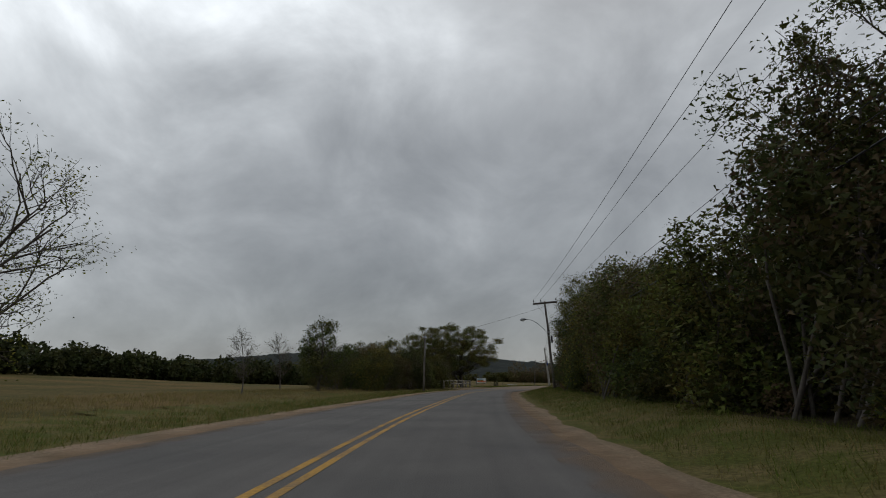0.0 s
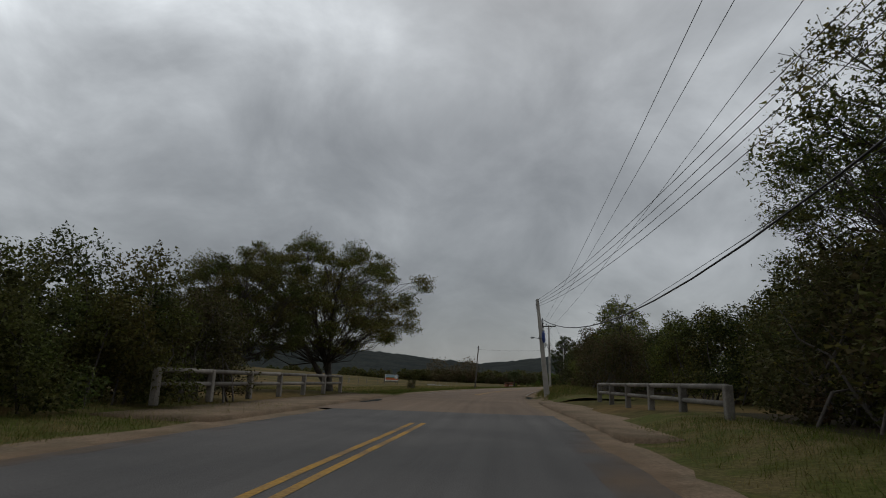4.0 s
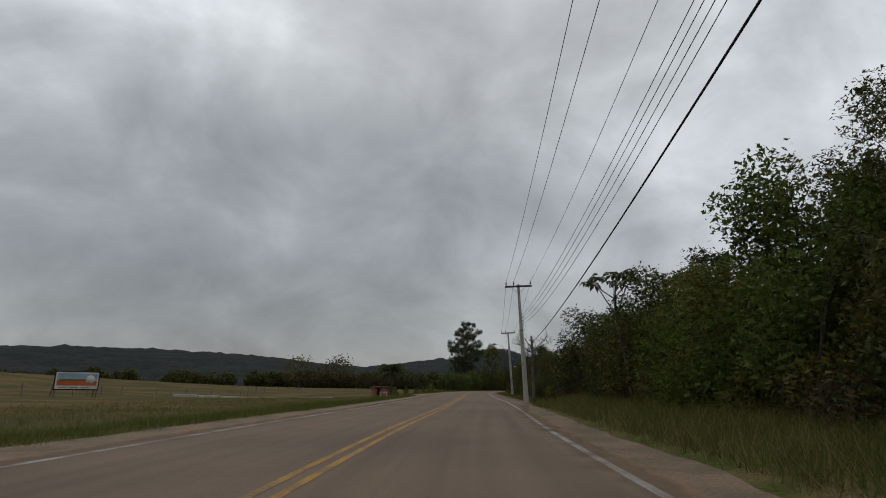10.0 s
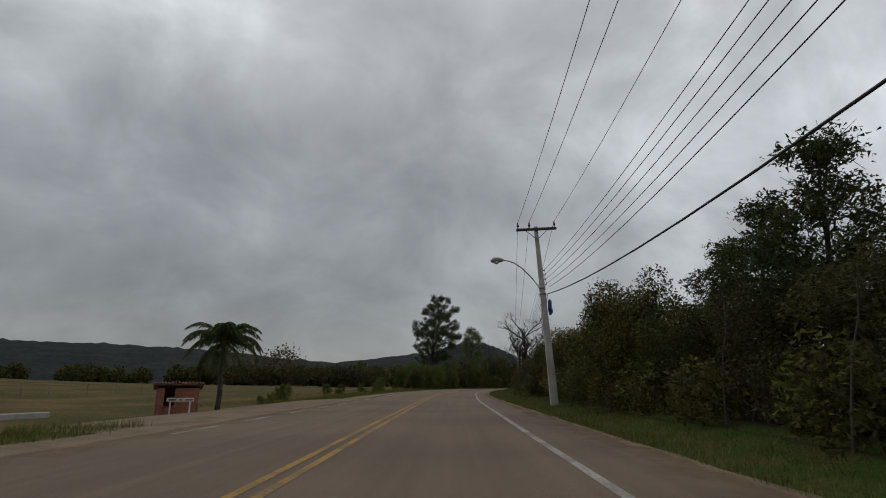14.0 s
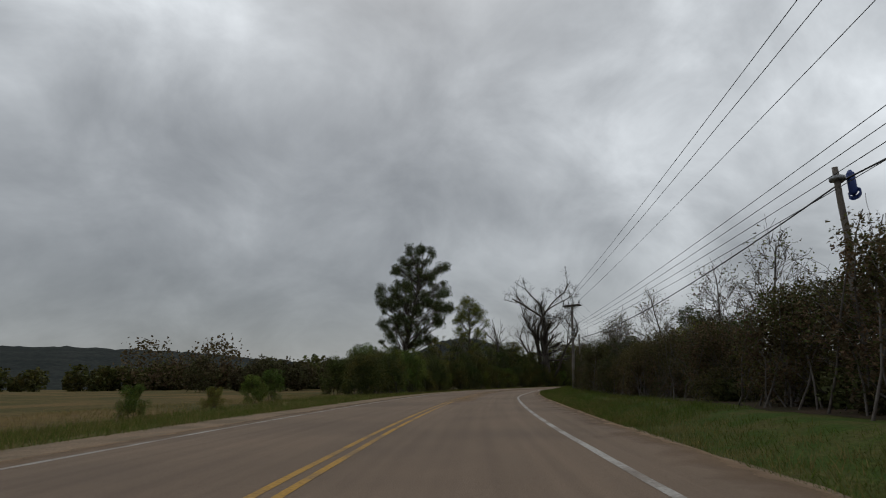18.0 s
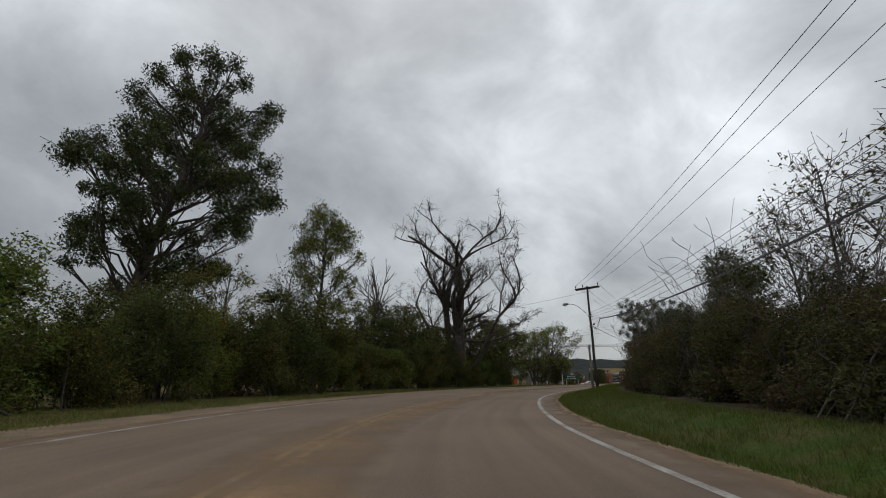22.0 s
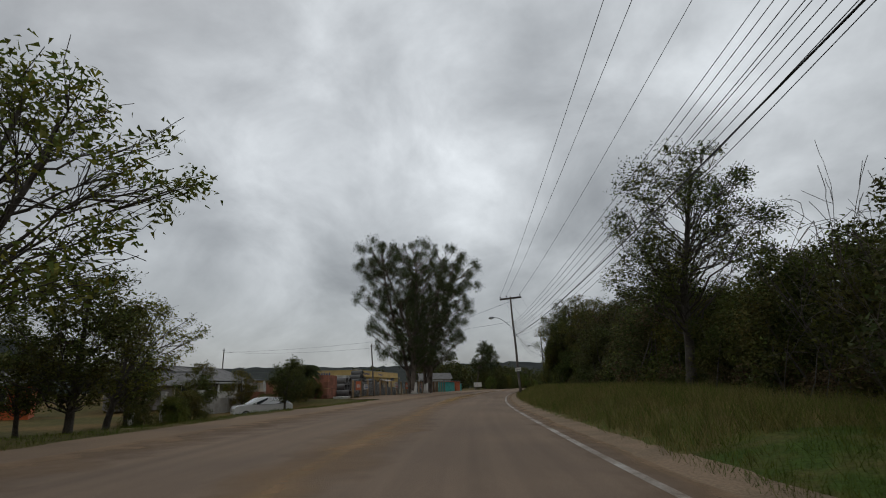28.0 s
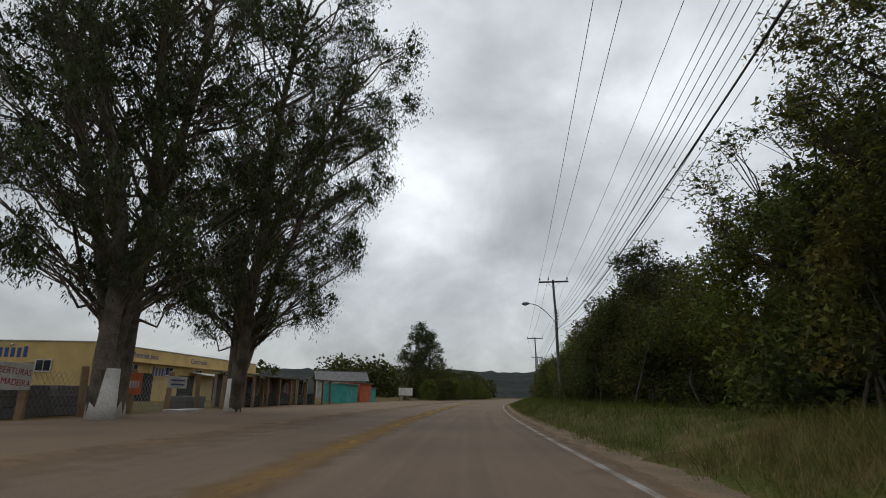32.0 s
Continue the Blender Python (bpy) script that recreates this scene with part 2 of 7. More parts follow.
mat("timber", (0.33, 0.22, 0.12), 0.85, 0.3, 2, 25, 0.5, other=(0.24, 0.16, 0.095), per_object=0.2)
mat("timber_grey", (0.20, 0.18, 0.155), 0.9, 0.3, 2, 25, 0.5, per_object=0.2)
mat("teal", (0.06, 0.36, 0.33), 0.7, 0.2, 1.5, 20, 0.2)
mat("orange", (0.52, 0.11, 0.025), 0.65, 0.2, 2, 20, 0.1)
mat("blue_paint", (0.03, 0.07, 0.24), 0.65, 0.2, 2, 20, 0.1)
mat("drum_blue", (0.03, 0.10, 0.26), 0.5, 0.15, 3, 20, 0.1)
mat("sky_blue", (0.26, 0.38, 0.46), 0.6, 0.2, 2, 20, 0.1)
mat("red_paint", (0.40, 0.04, 0.03), 0.65, 0.2, 2, 20, 0.1)
mat("sign_green", (0.02, 0.10, 0.07), 0.55, 0.15, 2, 20, 0.1)
mat("car_white", (0.78, 0.79, 0.80), 0.3, 0.05, 2, 20, 0, coat=1.0)
mat("tyre", (0.02, 0.02, 0.02), 0.85, 0.2, 6, 40, 0.3)
mat("glass_dark", (0.03, 0.035, 0.04), 0.06, 0.1, 2, 20, 0, coat=0.5)
mat("pipe_grey", (0.135, 0.130, 0.122), 0.85, 0.2, 2, 20, 0.3, per_object=0.15)
mat("water", (0.03, 0.026, 0.022), 0.03, 0.1, 2, 5, 0, spec=0.6)

mat("litter", (0.062, 0.045, 0.030), 0.95, 0.4, 0.9, 18, 0.9, other=(0.040, 0.036, 0.020), spec=0.05)


def dusted(name, base, other, cover):
    """Loose sand lying on the asphalt: grains that thin out towards the edges of the sheet, as its fade attribute tells."""
    m = mat(name, base, 0.95, 0.25, 0.5, 40, 0.4, other=other, spec=0.1)
    n, l = m.node_tree.nodes, m.node_tree.links
    geo, at = n.new("ShaderNodeNewGeometry"), n.new("ShaderNodeAttribute")
    at.attribute_name = "fade"
    grains = n.new("ShaderNodeTexNoise")
    grains.inputs["Scale"].default_value, grains.inputs["Detail"].default_value = 1.3, 9
    l.new(geo.outputs["Position"], grains.inputs["Vector"])
    add, rng_ = n.new("ShaderNodeMath"), n.new("ShaderNodeMapRange")
    add.operation = "ADD"
    l.new(at.outputs["Fac"], add.inputs[0])
    l.new(grains.outputs["Fac"], add.inputs[1])
    for k, v in (("From Min", 0.62), ("From Max", 1.35), ("To Min", 0.0), ("To Max", cover)):
        rng_.inputs[k].default_value = v
    l.new(add.outputs[0], rng_.inputs["Value"])
    clear, mx = n.new("ShaderNodeBsdfTransparent"), n.new("ShaderNodeMixShader")
    l.new(rng_.outputs["Result"], mx.inputs[0])
    l.new(clear.outputs[0], mx.inputs[1])
    l.new(n["Principled BSDF"].outputs[0], mx.inputs[2])
    l.new(mx.outputs[0], n["Material Output"].inputs[0])


dusted("sand_drift", (0.33, 0.215, 0.12), (0.25, 0.165, 0.098), 0.85)
dusted("sand_fringe", (0.27, 0.18, 0.11), (0.22, 0.15, 0.096), 0.9)
dusted("paint_ghost", (0.40, 0.235, 0.06), (0.28, 0.175, 0.07), 0.75)


def tracked(name):
    """Wheel tracks and long streaks on asphalt, laid out by the lane attributes of the road's mesh."""
    m = MAT[name]
    n, l = m.node_tree.nodes, m.node_tree.links
    b = n["Principled BSDF"]
    was = b.inputs["Base Color"].links[0].from_socket
    at = n.new("ShaderNodeAttribute")
    at.attribute_name = "lane"
    mp, nz = n.new("ShaderNodeMapping"), n.new("ShaderNodeTexNoise")
    mp.inputs["Scale"].default_value = (2.6, 0.05, 1.0)
    nz.inputs["Scale"].default_value, nz.inputs["Detail"].default_value = 1.0, 5
    l.new(at.outputs["Vector"], mp.inputs[0])
    l.new(mp.outputs[0], nz.inputs["Vector"])
    rg, gr, mx = n.new("ShaderNodeMapRange"), n.new("ShaderNodeCombineColor"), n.new("ShaderNodeMix")
    for k, v in (("From Min", 0.3), ("From Max", 0.7), ("To Min", 0.88), ("To Max", 1.12)):
        rg.inputs[k].default_value = v
    l.new(nz.outputs["Fac"], rg.inputs["Value"])
    for k in range(3):
        l.new(rg.outputs["Result"], gr.inputs[k])
    mx.data_type, mx.blend_type = "RGBA", "MULTIPLY"
    mx.inputs["Factor"].default_value = 1.0
    l.new(was, mx.inputs["A"])
    l.new(gr.outputs[0], mx.inputs["B"])
    l.new(mx.outputs["Result"], b.inputs["Base Color"])


tracked("asphalt_grey")
tracked("asphalt_brown")

# ---- the road's line ----
LINE = [(-5.7, -59.8), (-4.5, -39.8), (-3.3, -19.9), (-2.1, 0.1), (-1.4, 12.5), (-0.2, 25.2), (1.2, 37.6), (3, 49.3), (6.3, 62.1), (8.8, 72.6), (11.9, 83.7), (15.6, 95), (19.7, 106.2), (23.8, 116.6), (28.3, 127.3), (33.1, 137.9), (37.7, 148.3), (42.2, 158.7), (46.4, 168.5), (50.8, 178.7), (55.9, 190.4), (61.2, 202.1), (66.8, 213.5), (72.5, 224.1), (77.9, 233.5), (83.7, 242.8), (91.1, 253), (100.7, 262.7), (111, 271.1), (121.3, 278.1), (132.4, 284.3), (143.4, 290.7), (155.8, 296.7), (168.9, 302.6), (182, 307.9), (195.1, 312.8)]
for turn_now in (*[1.1] * 8, *[0.2] * 8):
    a, b = np.array(LINE[-2]), np.array(LINE[-1])
    h = math.atan2(*(b - a)[::-1]) - radians(turn_now)
    LINE.append((b[0] + 12 * math.cos(h), b[1] + 12 * math.sin(h)))


def smooth_line(pts, n):
    p = np.array([2 * np.array(pts[0]) - pts[1], *pts, 2 * np.array(pts[-1]) - pts[-2]], float)
    out = []
    for i in range(1, len(p) - 2):
        a, b, c, d = p[i - 1 : i + 3]
        for u in np.arange(n) / n:
            out.append(0.5 * (2 * b + (c - a) * u + (2 * a - 5 * b + 4 * c - d) * u * u + (3 * b - a - 3 * c + d) * u**3))
    return np.array([*out, pts[-1]])


WAY = smooth_line(LINE, 12)
RUN = np.concatenate([[0], np.cumsum(np.hypot(*np.diff(WAY, axis=0).T))]) - 60.0


def along(s, off=0.0):
    """The plan place at s metres along the road's middle, off metres to its right."""
    s = np.asarray(s, float)
    x, y = np.interp(s, RUN, WAY[:, 0]), np.interp(s, RUN, WAY[:, 1])
    dx = np.interp(s + 1.5, RUN, WAY[:, 0]) - np.interp(s - 1.5, RUN, WAY[:, 0])
    dy = np.interp(s + 1.5, RUN, WAY[:, 1]) - np.interp(s - 1.5, RUN, WAY[:, 1])
    n = np.hypot(dx, dy)
    return x + off * dy / n, y - off * dx / n


def bearing(s):
    """The turn about z that lays a thing's +y along the road at s, in degrees."""
    (x0, y0), (x1, y1) = along(s - 1), along(s + 1)
    return math.degrees(math.atan2(y1 - y0, x1 - x0)) - 90


def road_coords(x, y):
    x, y = np.ravel(x), np.ravel(y)
    s, off = np.empty(len(x)), np.empty(len(x))
    tan = np.gradient(WAY, axis=0)
    tan /= np.hypot(*tan.T)[:, None]
    for k in range(0, len(x), 4000):
        px, py = x[k : k + 4000], y[k : k + 4000]
        i = ((px[:, None] - WAY[:, 0]) ** 2 + (py[:, None] - WAY[:, 1]) ** 2).argmin(1)
        ox, oy = px - WAY[i, 0], py - WAY[i, 1]
        s[k : k + 4000] = RUN[i] + ox * tan[i, 0] + oy * tan[i, 1]
        off[k : k + 4000] = ox * tan[i, 1] - oy * tan[i, 0]
    return s, off


def step(a, b, v):
    t = np.clip((v - a) / (b - a), 0, 1)
    return t * t * (3 - 2 * t)


EYE_OFF, ROAD_SCALE = 2.12, 0.75


def on_road(o):
    """Road widths are kept in lane units about the driving line; this gives metres from the line."""
    return EYE_OFF + ROAD_SCALE * (o - EYE_OFF)


def shoulder(s):
    """How far the asphalt shoulder on the right widens, in lane units."""
    return np.interp(s, (144, 154, 210, 235, 262, 300, 345), (0.0, 1.3, 0.95, 1.55, 1.5, 0.75, 0.5))


def height_at(s, o):
    """The ground's height: a low bank on the right, a hillside behind it, pasture that swells on the left."""
    q = EYE_OFF + (o - EYE_OFF) / ROAD_SCALE
    z = 0.30 * step(5.2, 7.6, q - shoulder(s))
    z = z + 0.32 * step(5.6, 9.0, q) * step(342, 356, s) + 0.15 * step(6.6, 9.4, q) * step(296, 306, s) * (1 - step(330, 345, s))
    z = z + 0.30 * step(4.9, 6.2, q) * step(74, 83, s) * (1 - step(92, 112, s))
    z = z + 9.0 * step(14, 75, o) * step(215, 260, s) * (1 - step(430, 480, s))
    z = z + 1.5 * step(14, 62, -o) * (1 - step(50, 88, s))
    z = z + 0.19 * step(6, 12, -q) * (1 - step(70, 90, s))
    z = z - 0.19 * step(6, 12, -q) * step(80, 100, s) * (1 - step(225, 260, s))
    z = z + 4.2 * step(28, 125, -o) * step(70, 110, s) * (1 - step(215, 300, s))
    z = z - 0.5 * step(5.5, 14.0, -o) * (1 - step(24, 60, -o)) * step(168, 184, s) * (1 - step(206, 232, s))
    z = z - 0.65 * step(6.3, 9.0, -o) * step(346, 358, s) * (1 - step(377, 386, s))
    z = z + 0.05 * np.sin(s * 0.31) * np.sin(o * 0.43 + s * 0.07) * step(6, 10, np.abs(q))
    return z - 0.06 * (1 - step(3.6, 5.0, np.abs(q)))


def gz(x, y):
    s, o = road_coords([x], [y])
    return float(height_at(s, o)[0])


def spot(s, off):
    """The place on the ground at s, off."""
    x, y = along(s, off)
    return float(x), float(y), gz(float(x), float(y))


# ---- mesh helpers ----
def mesh_np(name, verts, faces, material):
    """A mesh from arrays of points and of equal-sized faces."""
    verts, faces = np.asarray(verts, np.float32), np.asarray(faces, np.int32)
    me = bpy.data.meshes.new(name)
    me.vertices.add(len(verts))
    me.vertices.foreach_set("co", verts.ravel())
    k = faces.shape[1]
    me.loops.add(faces.size)
    me.loops.foreach_set("vertex_index", faces.ravel())
    me.polygons.add(len(faces))
    me.polygons.foreach_set("loop_start", np.arange(0, faces.size, k, dtype=np.int32))
    me.materials.append(MAT[material])
    me.update(calc_edges=True)
    me.validate()
    return me


def part(name, bm, material, parent, label=""):
    """Links a bmesh, or a mesh, as one object under a thing."""
    if isinstance(bm, bmesh.types.BMesh):
        me = bpy.data.meshes.new(name)
        bm.to_mesh(me)
        bm.free()
        me.materials.append(MAT[material])
    else:
        me = bm
    ob = new(name, me)
    ob.parent = parent
    if label:
        ob["label"] = label
    return ob


def thing(name, m, label, category, group="", kind=""):
    ob = new(name)
    ob.matrix_world = m
    ob.empty_display_size = 0.1
    return tagged(ob, label, category, group, kind)


def box(bm, size, at=(0, 0, 0), turn=(0, 0, 0), bevel=0.0, taper=1.0):
    """Adds a box, its base at the given place, with bevelled edges and a narrower top if wanted."""
    got = bmesh.ops.create_cube(bm, size=1)["verts"]
    for v in got:
        f = taper if v.co.z > 0 else 1.0
        v.co = Vector((v.co.x * size[0] * f, v.co.y * size[1] * f, (v.co.z + 0.5) * size[2]))
    if bevel:
        edges = list({e for v in got for e in v.link_edges})
        new_faces = bmesh.ops.bevel(bm, geom=edges, offset=bevel, segments=1, affect="EDGES", profile=0.5)
        got = list({v for f in new_faces["faces"] for v in f.verts} | {v for v in got if v.is_valid})
    bmesh.ops.transform(bm, matrix=pose(*at, *turn), verts=got)
    return got


def boxed(size, at=(0, 0, 0), turn=(0, 0, 0), bevel=0.0, taper=1.0):
    bm = bmesh.new()
    box(bm, size, at, turn, bevel, taper)
    return bm


def tube(bm, pts, radii, sides=8, cap=True):
    """Adds a tapered tube along points."""
    rings = []
    pts = [Vector(p) for p in pts]
    for k, p in enumerate(pts):
        d = (pts[min(k + 1, len(pts) - 1)] - pts[max(k - 1, 0)]).normalized()
        u = d.orthogonal().normalized()
        w = d.cross(u)
        r = radii[k] if hasattr(radii, "__len__") else radii
        rings.append([bm.verts.new(p + r * (math.cos(a) * u + math.sin(a) * w)) for a in (2 * math.pi * j / sides for j in range(sides))])
    for a, b in zip(rings, rings[1:]):
        # start each ring at the vertex nearest to the last ring's first
        k = min(range(sides), key=lambda j: (b[j].co - a[0].co).length)
        b[:] = b[k:] + b[:k]
        if (b[1].co - a[1].co).length > (b[-1].co - a[1].co).length:
            b[:] = [b[0]] + b[:0:-1]
        for j in range(sides):
            bm.faces.new((a[j], a[(j + 1) % sides], b[(j + 1) % sides], b[j]))
    if cap:
        bm.faces.new(rings[0][::-1])
        bm.faces.new(rings[-1])
    bmesh.ops.recalc_face_normals(bm, faces=bm.faces)
    for f in bm.faces:
        f.smooth = sides > 5
    return bm


def tubed(pts, radii, sides=8):
    return tube(bmesh.new(), pts, radii, sides)


def leaf_mesh(name, at, size, material, rng, droop=0.0, slim=0.42, simple=False):
    """Kite-shaped leaves at the given places, each folded a little along its rib; simple: pointed ones with three corners."""
    n = len(at)
    d = rng.normal(size=(n, 3))
    d[:, 2] = d[:, 2] * 0.6 - droop
    d /= np.linalg.norm(d, axis=1)[:, None]
    r = np.cross(d, rng.normal(size=(n, 3)))
    r /= np.linalg.norm(r, axis=1)[:, None] + 1e-9
    ln = size * rng.uniform(0.6, 1.35, n)[:, None]
    lift = np.cross(d, r) * ln * 0.12
    if simple:
        v = np.stack([at - d * ln * 0.4 - r * ln * slim * 0.5, at - d * ln * 0.4 + r * ln * slim * 0.5, at + d * ln * 0.6], 1)
        return mesh_np(name, v.reshape(-1, 3), np.arange(3 * n).reshape(n, 3), material)
    v = np.stack([at - d * ln * 0.5, at + r * ln * slim * 0.5 + lift, at + d * ln * 0.5, at - r * ln * slim * 0.5 + lift], 1)
    f = np.arange(4 * n).reshape(n, 4)
    return mesh_np(name, v.reshape(-1, 3), f, material)

# ---- ground: one sheet out to the horizon ----
def spread(lo, hi, fine, far):
    mid = np.arange(lo, hi, fine)
    grow = np.cumsum(fine * 1.16 ** np.arange(1, 60))
    grow = grow[grow < far]
    return np.concatenate([lo - grow[::-1], mid, hi + grow])


gx, gy = spread(-60, 330, 1.7, 3500), spread(-30, 400, 1.7, 3500)
GX, GY = np.meshgrid(gx, gy, indexing="ij")
g_s, g_o = road_coords(GX, GY)
g_z = height_at(g_s, g_o) - 0.06 * (1 - step(9.0, 10.5, g_o)) * step(-6.5, -5.5, g_o)
g_v = np.stack([GX.ravel(), GY.ravel(), g_z], 1)
g_i = np.arange(GX.size).reshape(GX.shape)
g_f = np.stack([g_i[:-1, :-1], g_i[1:, :-1], g_i[1:, 1:], g_i[:-1, 1:]], -1).reshape(-1, 4)
tagged(new("ground", mesh_np("ground", g_v, g_f, "field")), "dry pasture and rough verge with green patches", "ground", kind="structure")


def strip(name, s0, s1, left, right, lift, material, step_m=1.0, cols=2, follow=False, lanes=False, fade=()):
    """A ribbon along the road between two offsets, which may be functions of s."""
    ss = np.arange(s0, s1 + 0.01, step_m)
    lo = np.array([left(s) if callable(left) else left for s in ss])
    hi = np.array([right(s) if callable(right) else right for s in ss])
    v = []
    for k in range(cols):
        o = lo + (hi - lo) * k / (cols - 1)
        o = on_road(o)
        x, y = along(ss, o)
        z = np.maximum(height_at(ss, o), -0.02 - 0.9 * step(4.5, 6.0, np.abs(o))) + lift if follow else np.full(len(ss), lift)
        v.append(np.stack([x, y, z], 1))
    v = np.stack(v, 1)
    i = np.arange(v.shape[0] * cols).reshape(-1, cols)
    f = np.stack([i[:-1, :-1], i[:-1, 1:], i[1:, 1:], i[1:, :-1]], -1).reshape(-1, 4)
    me = mesh_np(name, v.reshape(-1, 3), f, material)
    if lanes:
        across = np.stack([lo + (hi - lo) * k / (cols - 1) for k in range(cols)], 1)
        data = np.stack([across, np.repeat(ss[:, None], cols, 1), 0 * across], -1).astype(np.float32)
        me.attributes.new("lane", "FLOAT_VECTOR", "POINT").data.foreach_set("vector", data.ravel())
    if fade:
        rim = np.clip(np.interp(np.arange(cols) / (cols - 1), np.linspace(0, 1, len(fade)), fade), 0, 1)
        ends = np.clip(np.minimum(ss - s0, s1 - ss) / 8.0, 0, 1)
        me.attributes.new("fade", "FLOAT", "POINT").data.foreach_set("value", (ends[:, None] * rim[None]).astype(np.float32).ravel())
    return me


def wobble(base, amp, seed):
    return lambda s: base + amp * noise.noise((s * 0.35, seed, 0)) + amp * 0.6 * noise.noise((s * 1.4, seed, 5))


# asphalt: grey old surface first, then a dusty brown one
edge_wave = wobble(0.0, 0.10, 3)


def edge_l(s):
    return -4.85 - 0.55 * float(step(200, 215, s)) + edge_wave(s)



def edge_r(s):
    """The asphalt's right edge: a shoulder widens along the bushes and most in the bend."""
    return 4.05 + 0.5 * float(step(84, 96, s)) + float(shoulder(s)) + 0.1 * noise.noise((s * 0.4, 8, 0)) + 0.07 * noise.noise((s * 1.7, 8, 4))


tagged(new("road", strip("road", -60, 66, wobble(-3.95, 0.13, 3), wobble(4.15, 0.15, 8), 0.036, "asphalt_grey", 0.5, 7, lanes=True)), "old grey asphalt road with ragged edges", "road", kind="structure")
tagged(new("road_far", strip("road_far", 66, RUN[-1] - 2, edge_l, edge_r, 0.037, "asphalt_brown", 0.5, 7, lanes=True)), "dusty brown asphalt road with worn markings", "road", kind="structure")


def line_r(s):
    """The right edge line swings out in the bend."""
    return 4.25 - 0.25 * float(step(155, 168, s) * (1 - step(195, 212, s))) + 0.4 * float(step(245, 262, s)) + 0.4 * float(step(248, 264, s) * (1 - step(272, 290, s)))


def mid(s):
    return -0.6 * float(step(366, 392, s))


def marking(name, s0, s1, off, width, material, label, broken=()):
    """A painted line; broken gives dash and gap."""
    def shifted(o, d):
        w = wobble(d, 0.012, 11)
        return lambda s: (o(s) if callable(o) else o + mid(s) * (abs(o) < 1)) + w(s)

    pieces, s = [], s0
    while s < s1:
        e = min(s + (broken[0] if broken else 1000), s1)
        pieces.append((s, e))
        s = e + (broken[1] if broken else 0)
    vs, fs, n = [], [], 0
    for a, b in pieces:
        me = strip("tmp", a, b, shifted(off, -width / 2), shifted(off, width / 2), 0.040, material, 0.5 if broken else 0.8)
        co = np.empty(len(me.vertices) * 3, np.float32)
        me.vertices.foreach_get("co", co)
        vs.append(co.reshape(-1, 3))
        k = len(me.vertices) // 2
        i = np.arange(2 * k).reshape(k, 2)
        fs.append(np.stack([i[:-1, 0], i[:-1, 1], i[1:, 1], i[1:, 0]], -1) + n)
        n += 2 * k
        bpy.data.meshes.remove(me)
    ob = new(name, mesh_np(name, np.concatenate(vs), np.concatenate(fs), material))
    return tagged(ob, label, "road marking", kind="structure")


for off in (-0.17, 0.13):
    marking("centre_line", -60, 62, off, 0.13, "paint_yellow", "worn double yellow centre line on asphalt")
    marking("centre_line", 88, 252, off, 0.13, "paint_yellow", "worn double yellow centre line on asphalt")
    marking("centre_line", 252, 330, off, 0.12, "paint_faded", "faded yellow centre line under dust")
marking("centre_line", 331, 480, 0.05, 0.30, "line_dust", "worn yellow centre line spread by dust")
tagged(new("centre_line", strip("centre_line", 366, 476, lambda s: mid(s) - 0.5, lambda s: mid(s) + 0.55, 0.0436, "paint_ghost", 0.5, 9, fade=(0, 0.4, 0.62, 0.4, 0))), "worn yellow paint rubbed into the dust", "road marking", kind="structure")
marking("edge_line", 90, RUN[-1] - 5, line_r, 0.15, "paint_white", "white edge line along the verge")
marking("edge_line", 88, 163, -4.25, 0.15, "paint_white", "white edge line along the verge")
marking("edge_line", 163, 176, -4.25, 0.15, "paint_ghost", "worn white edge line before an entrance")
marking("edge_line", 176, 202, -4.25, 0.15, "paint_white", "broken white edge line at an entrance", (2.0, 1.6))
marking("edge_line", 202, 282, lambda s: -4.25 - 0.5 * float(step(202, 214, s)), 0.15, "paint_white", "white edge line along the verge")

# sand and dirt along the edges
tagged(new("verge_dirt", strip("verge_dirt", -60, 66, 4.0, wobble(4.95, 0.4, 20), 0.030, "dirt", 0.5, 4, True)), "bare dirt edge beside the asphalt", "verge", kind="structure")
tagged(new("verge_dirt", strip("verge_dirt", 66, 480, lambda s: edge_r(s) - 0.1, lambda s: max(edge_r(s) + 0.3, 5.6) + 0.5 * float(step(282, 300, s)) + 0.22 * noise.noise((s * 0.5, 21, 0)) + 0.12 * noise.noise((s * 2.1, 21, 3)), 0.031, "dirt", 0.5, 4, True)), "sandy dirt edge beside the asphalt", "verge", kind="structure")
tagged(new("verge_dirt", strip("verge_dirt", -60, 290, lambda s: -5.1 - 1.1 * float(step(80, 90, s)) - 1.0 * float(step(198, 208, s)) + 0.4 * noise.noise((s * 0.35, 22, 0)), lambda s: -3.85 if s < 66 else edge_l(s) + 0.3, 0.030, "dirt", 0.5, 4, True)), "bare dirt edge beside the asphalt", "verge", kind="structure")
def sand_left(s):
    return -6.9 - 0.7 * float(step(295, 330, s)) - 6.6 * float(step(380, 388, s)) + 3.0 * float(step(470, 500, s)) + 0.5 * noise.noise((s * 0.5, 2, 2))


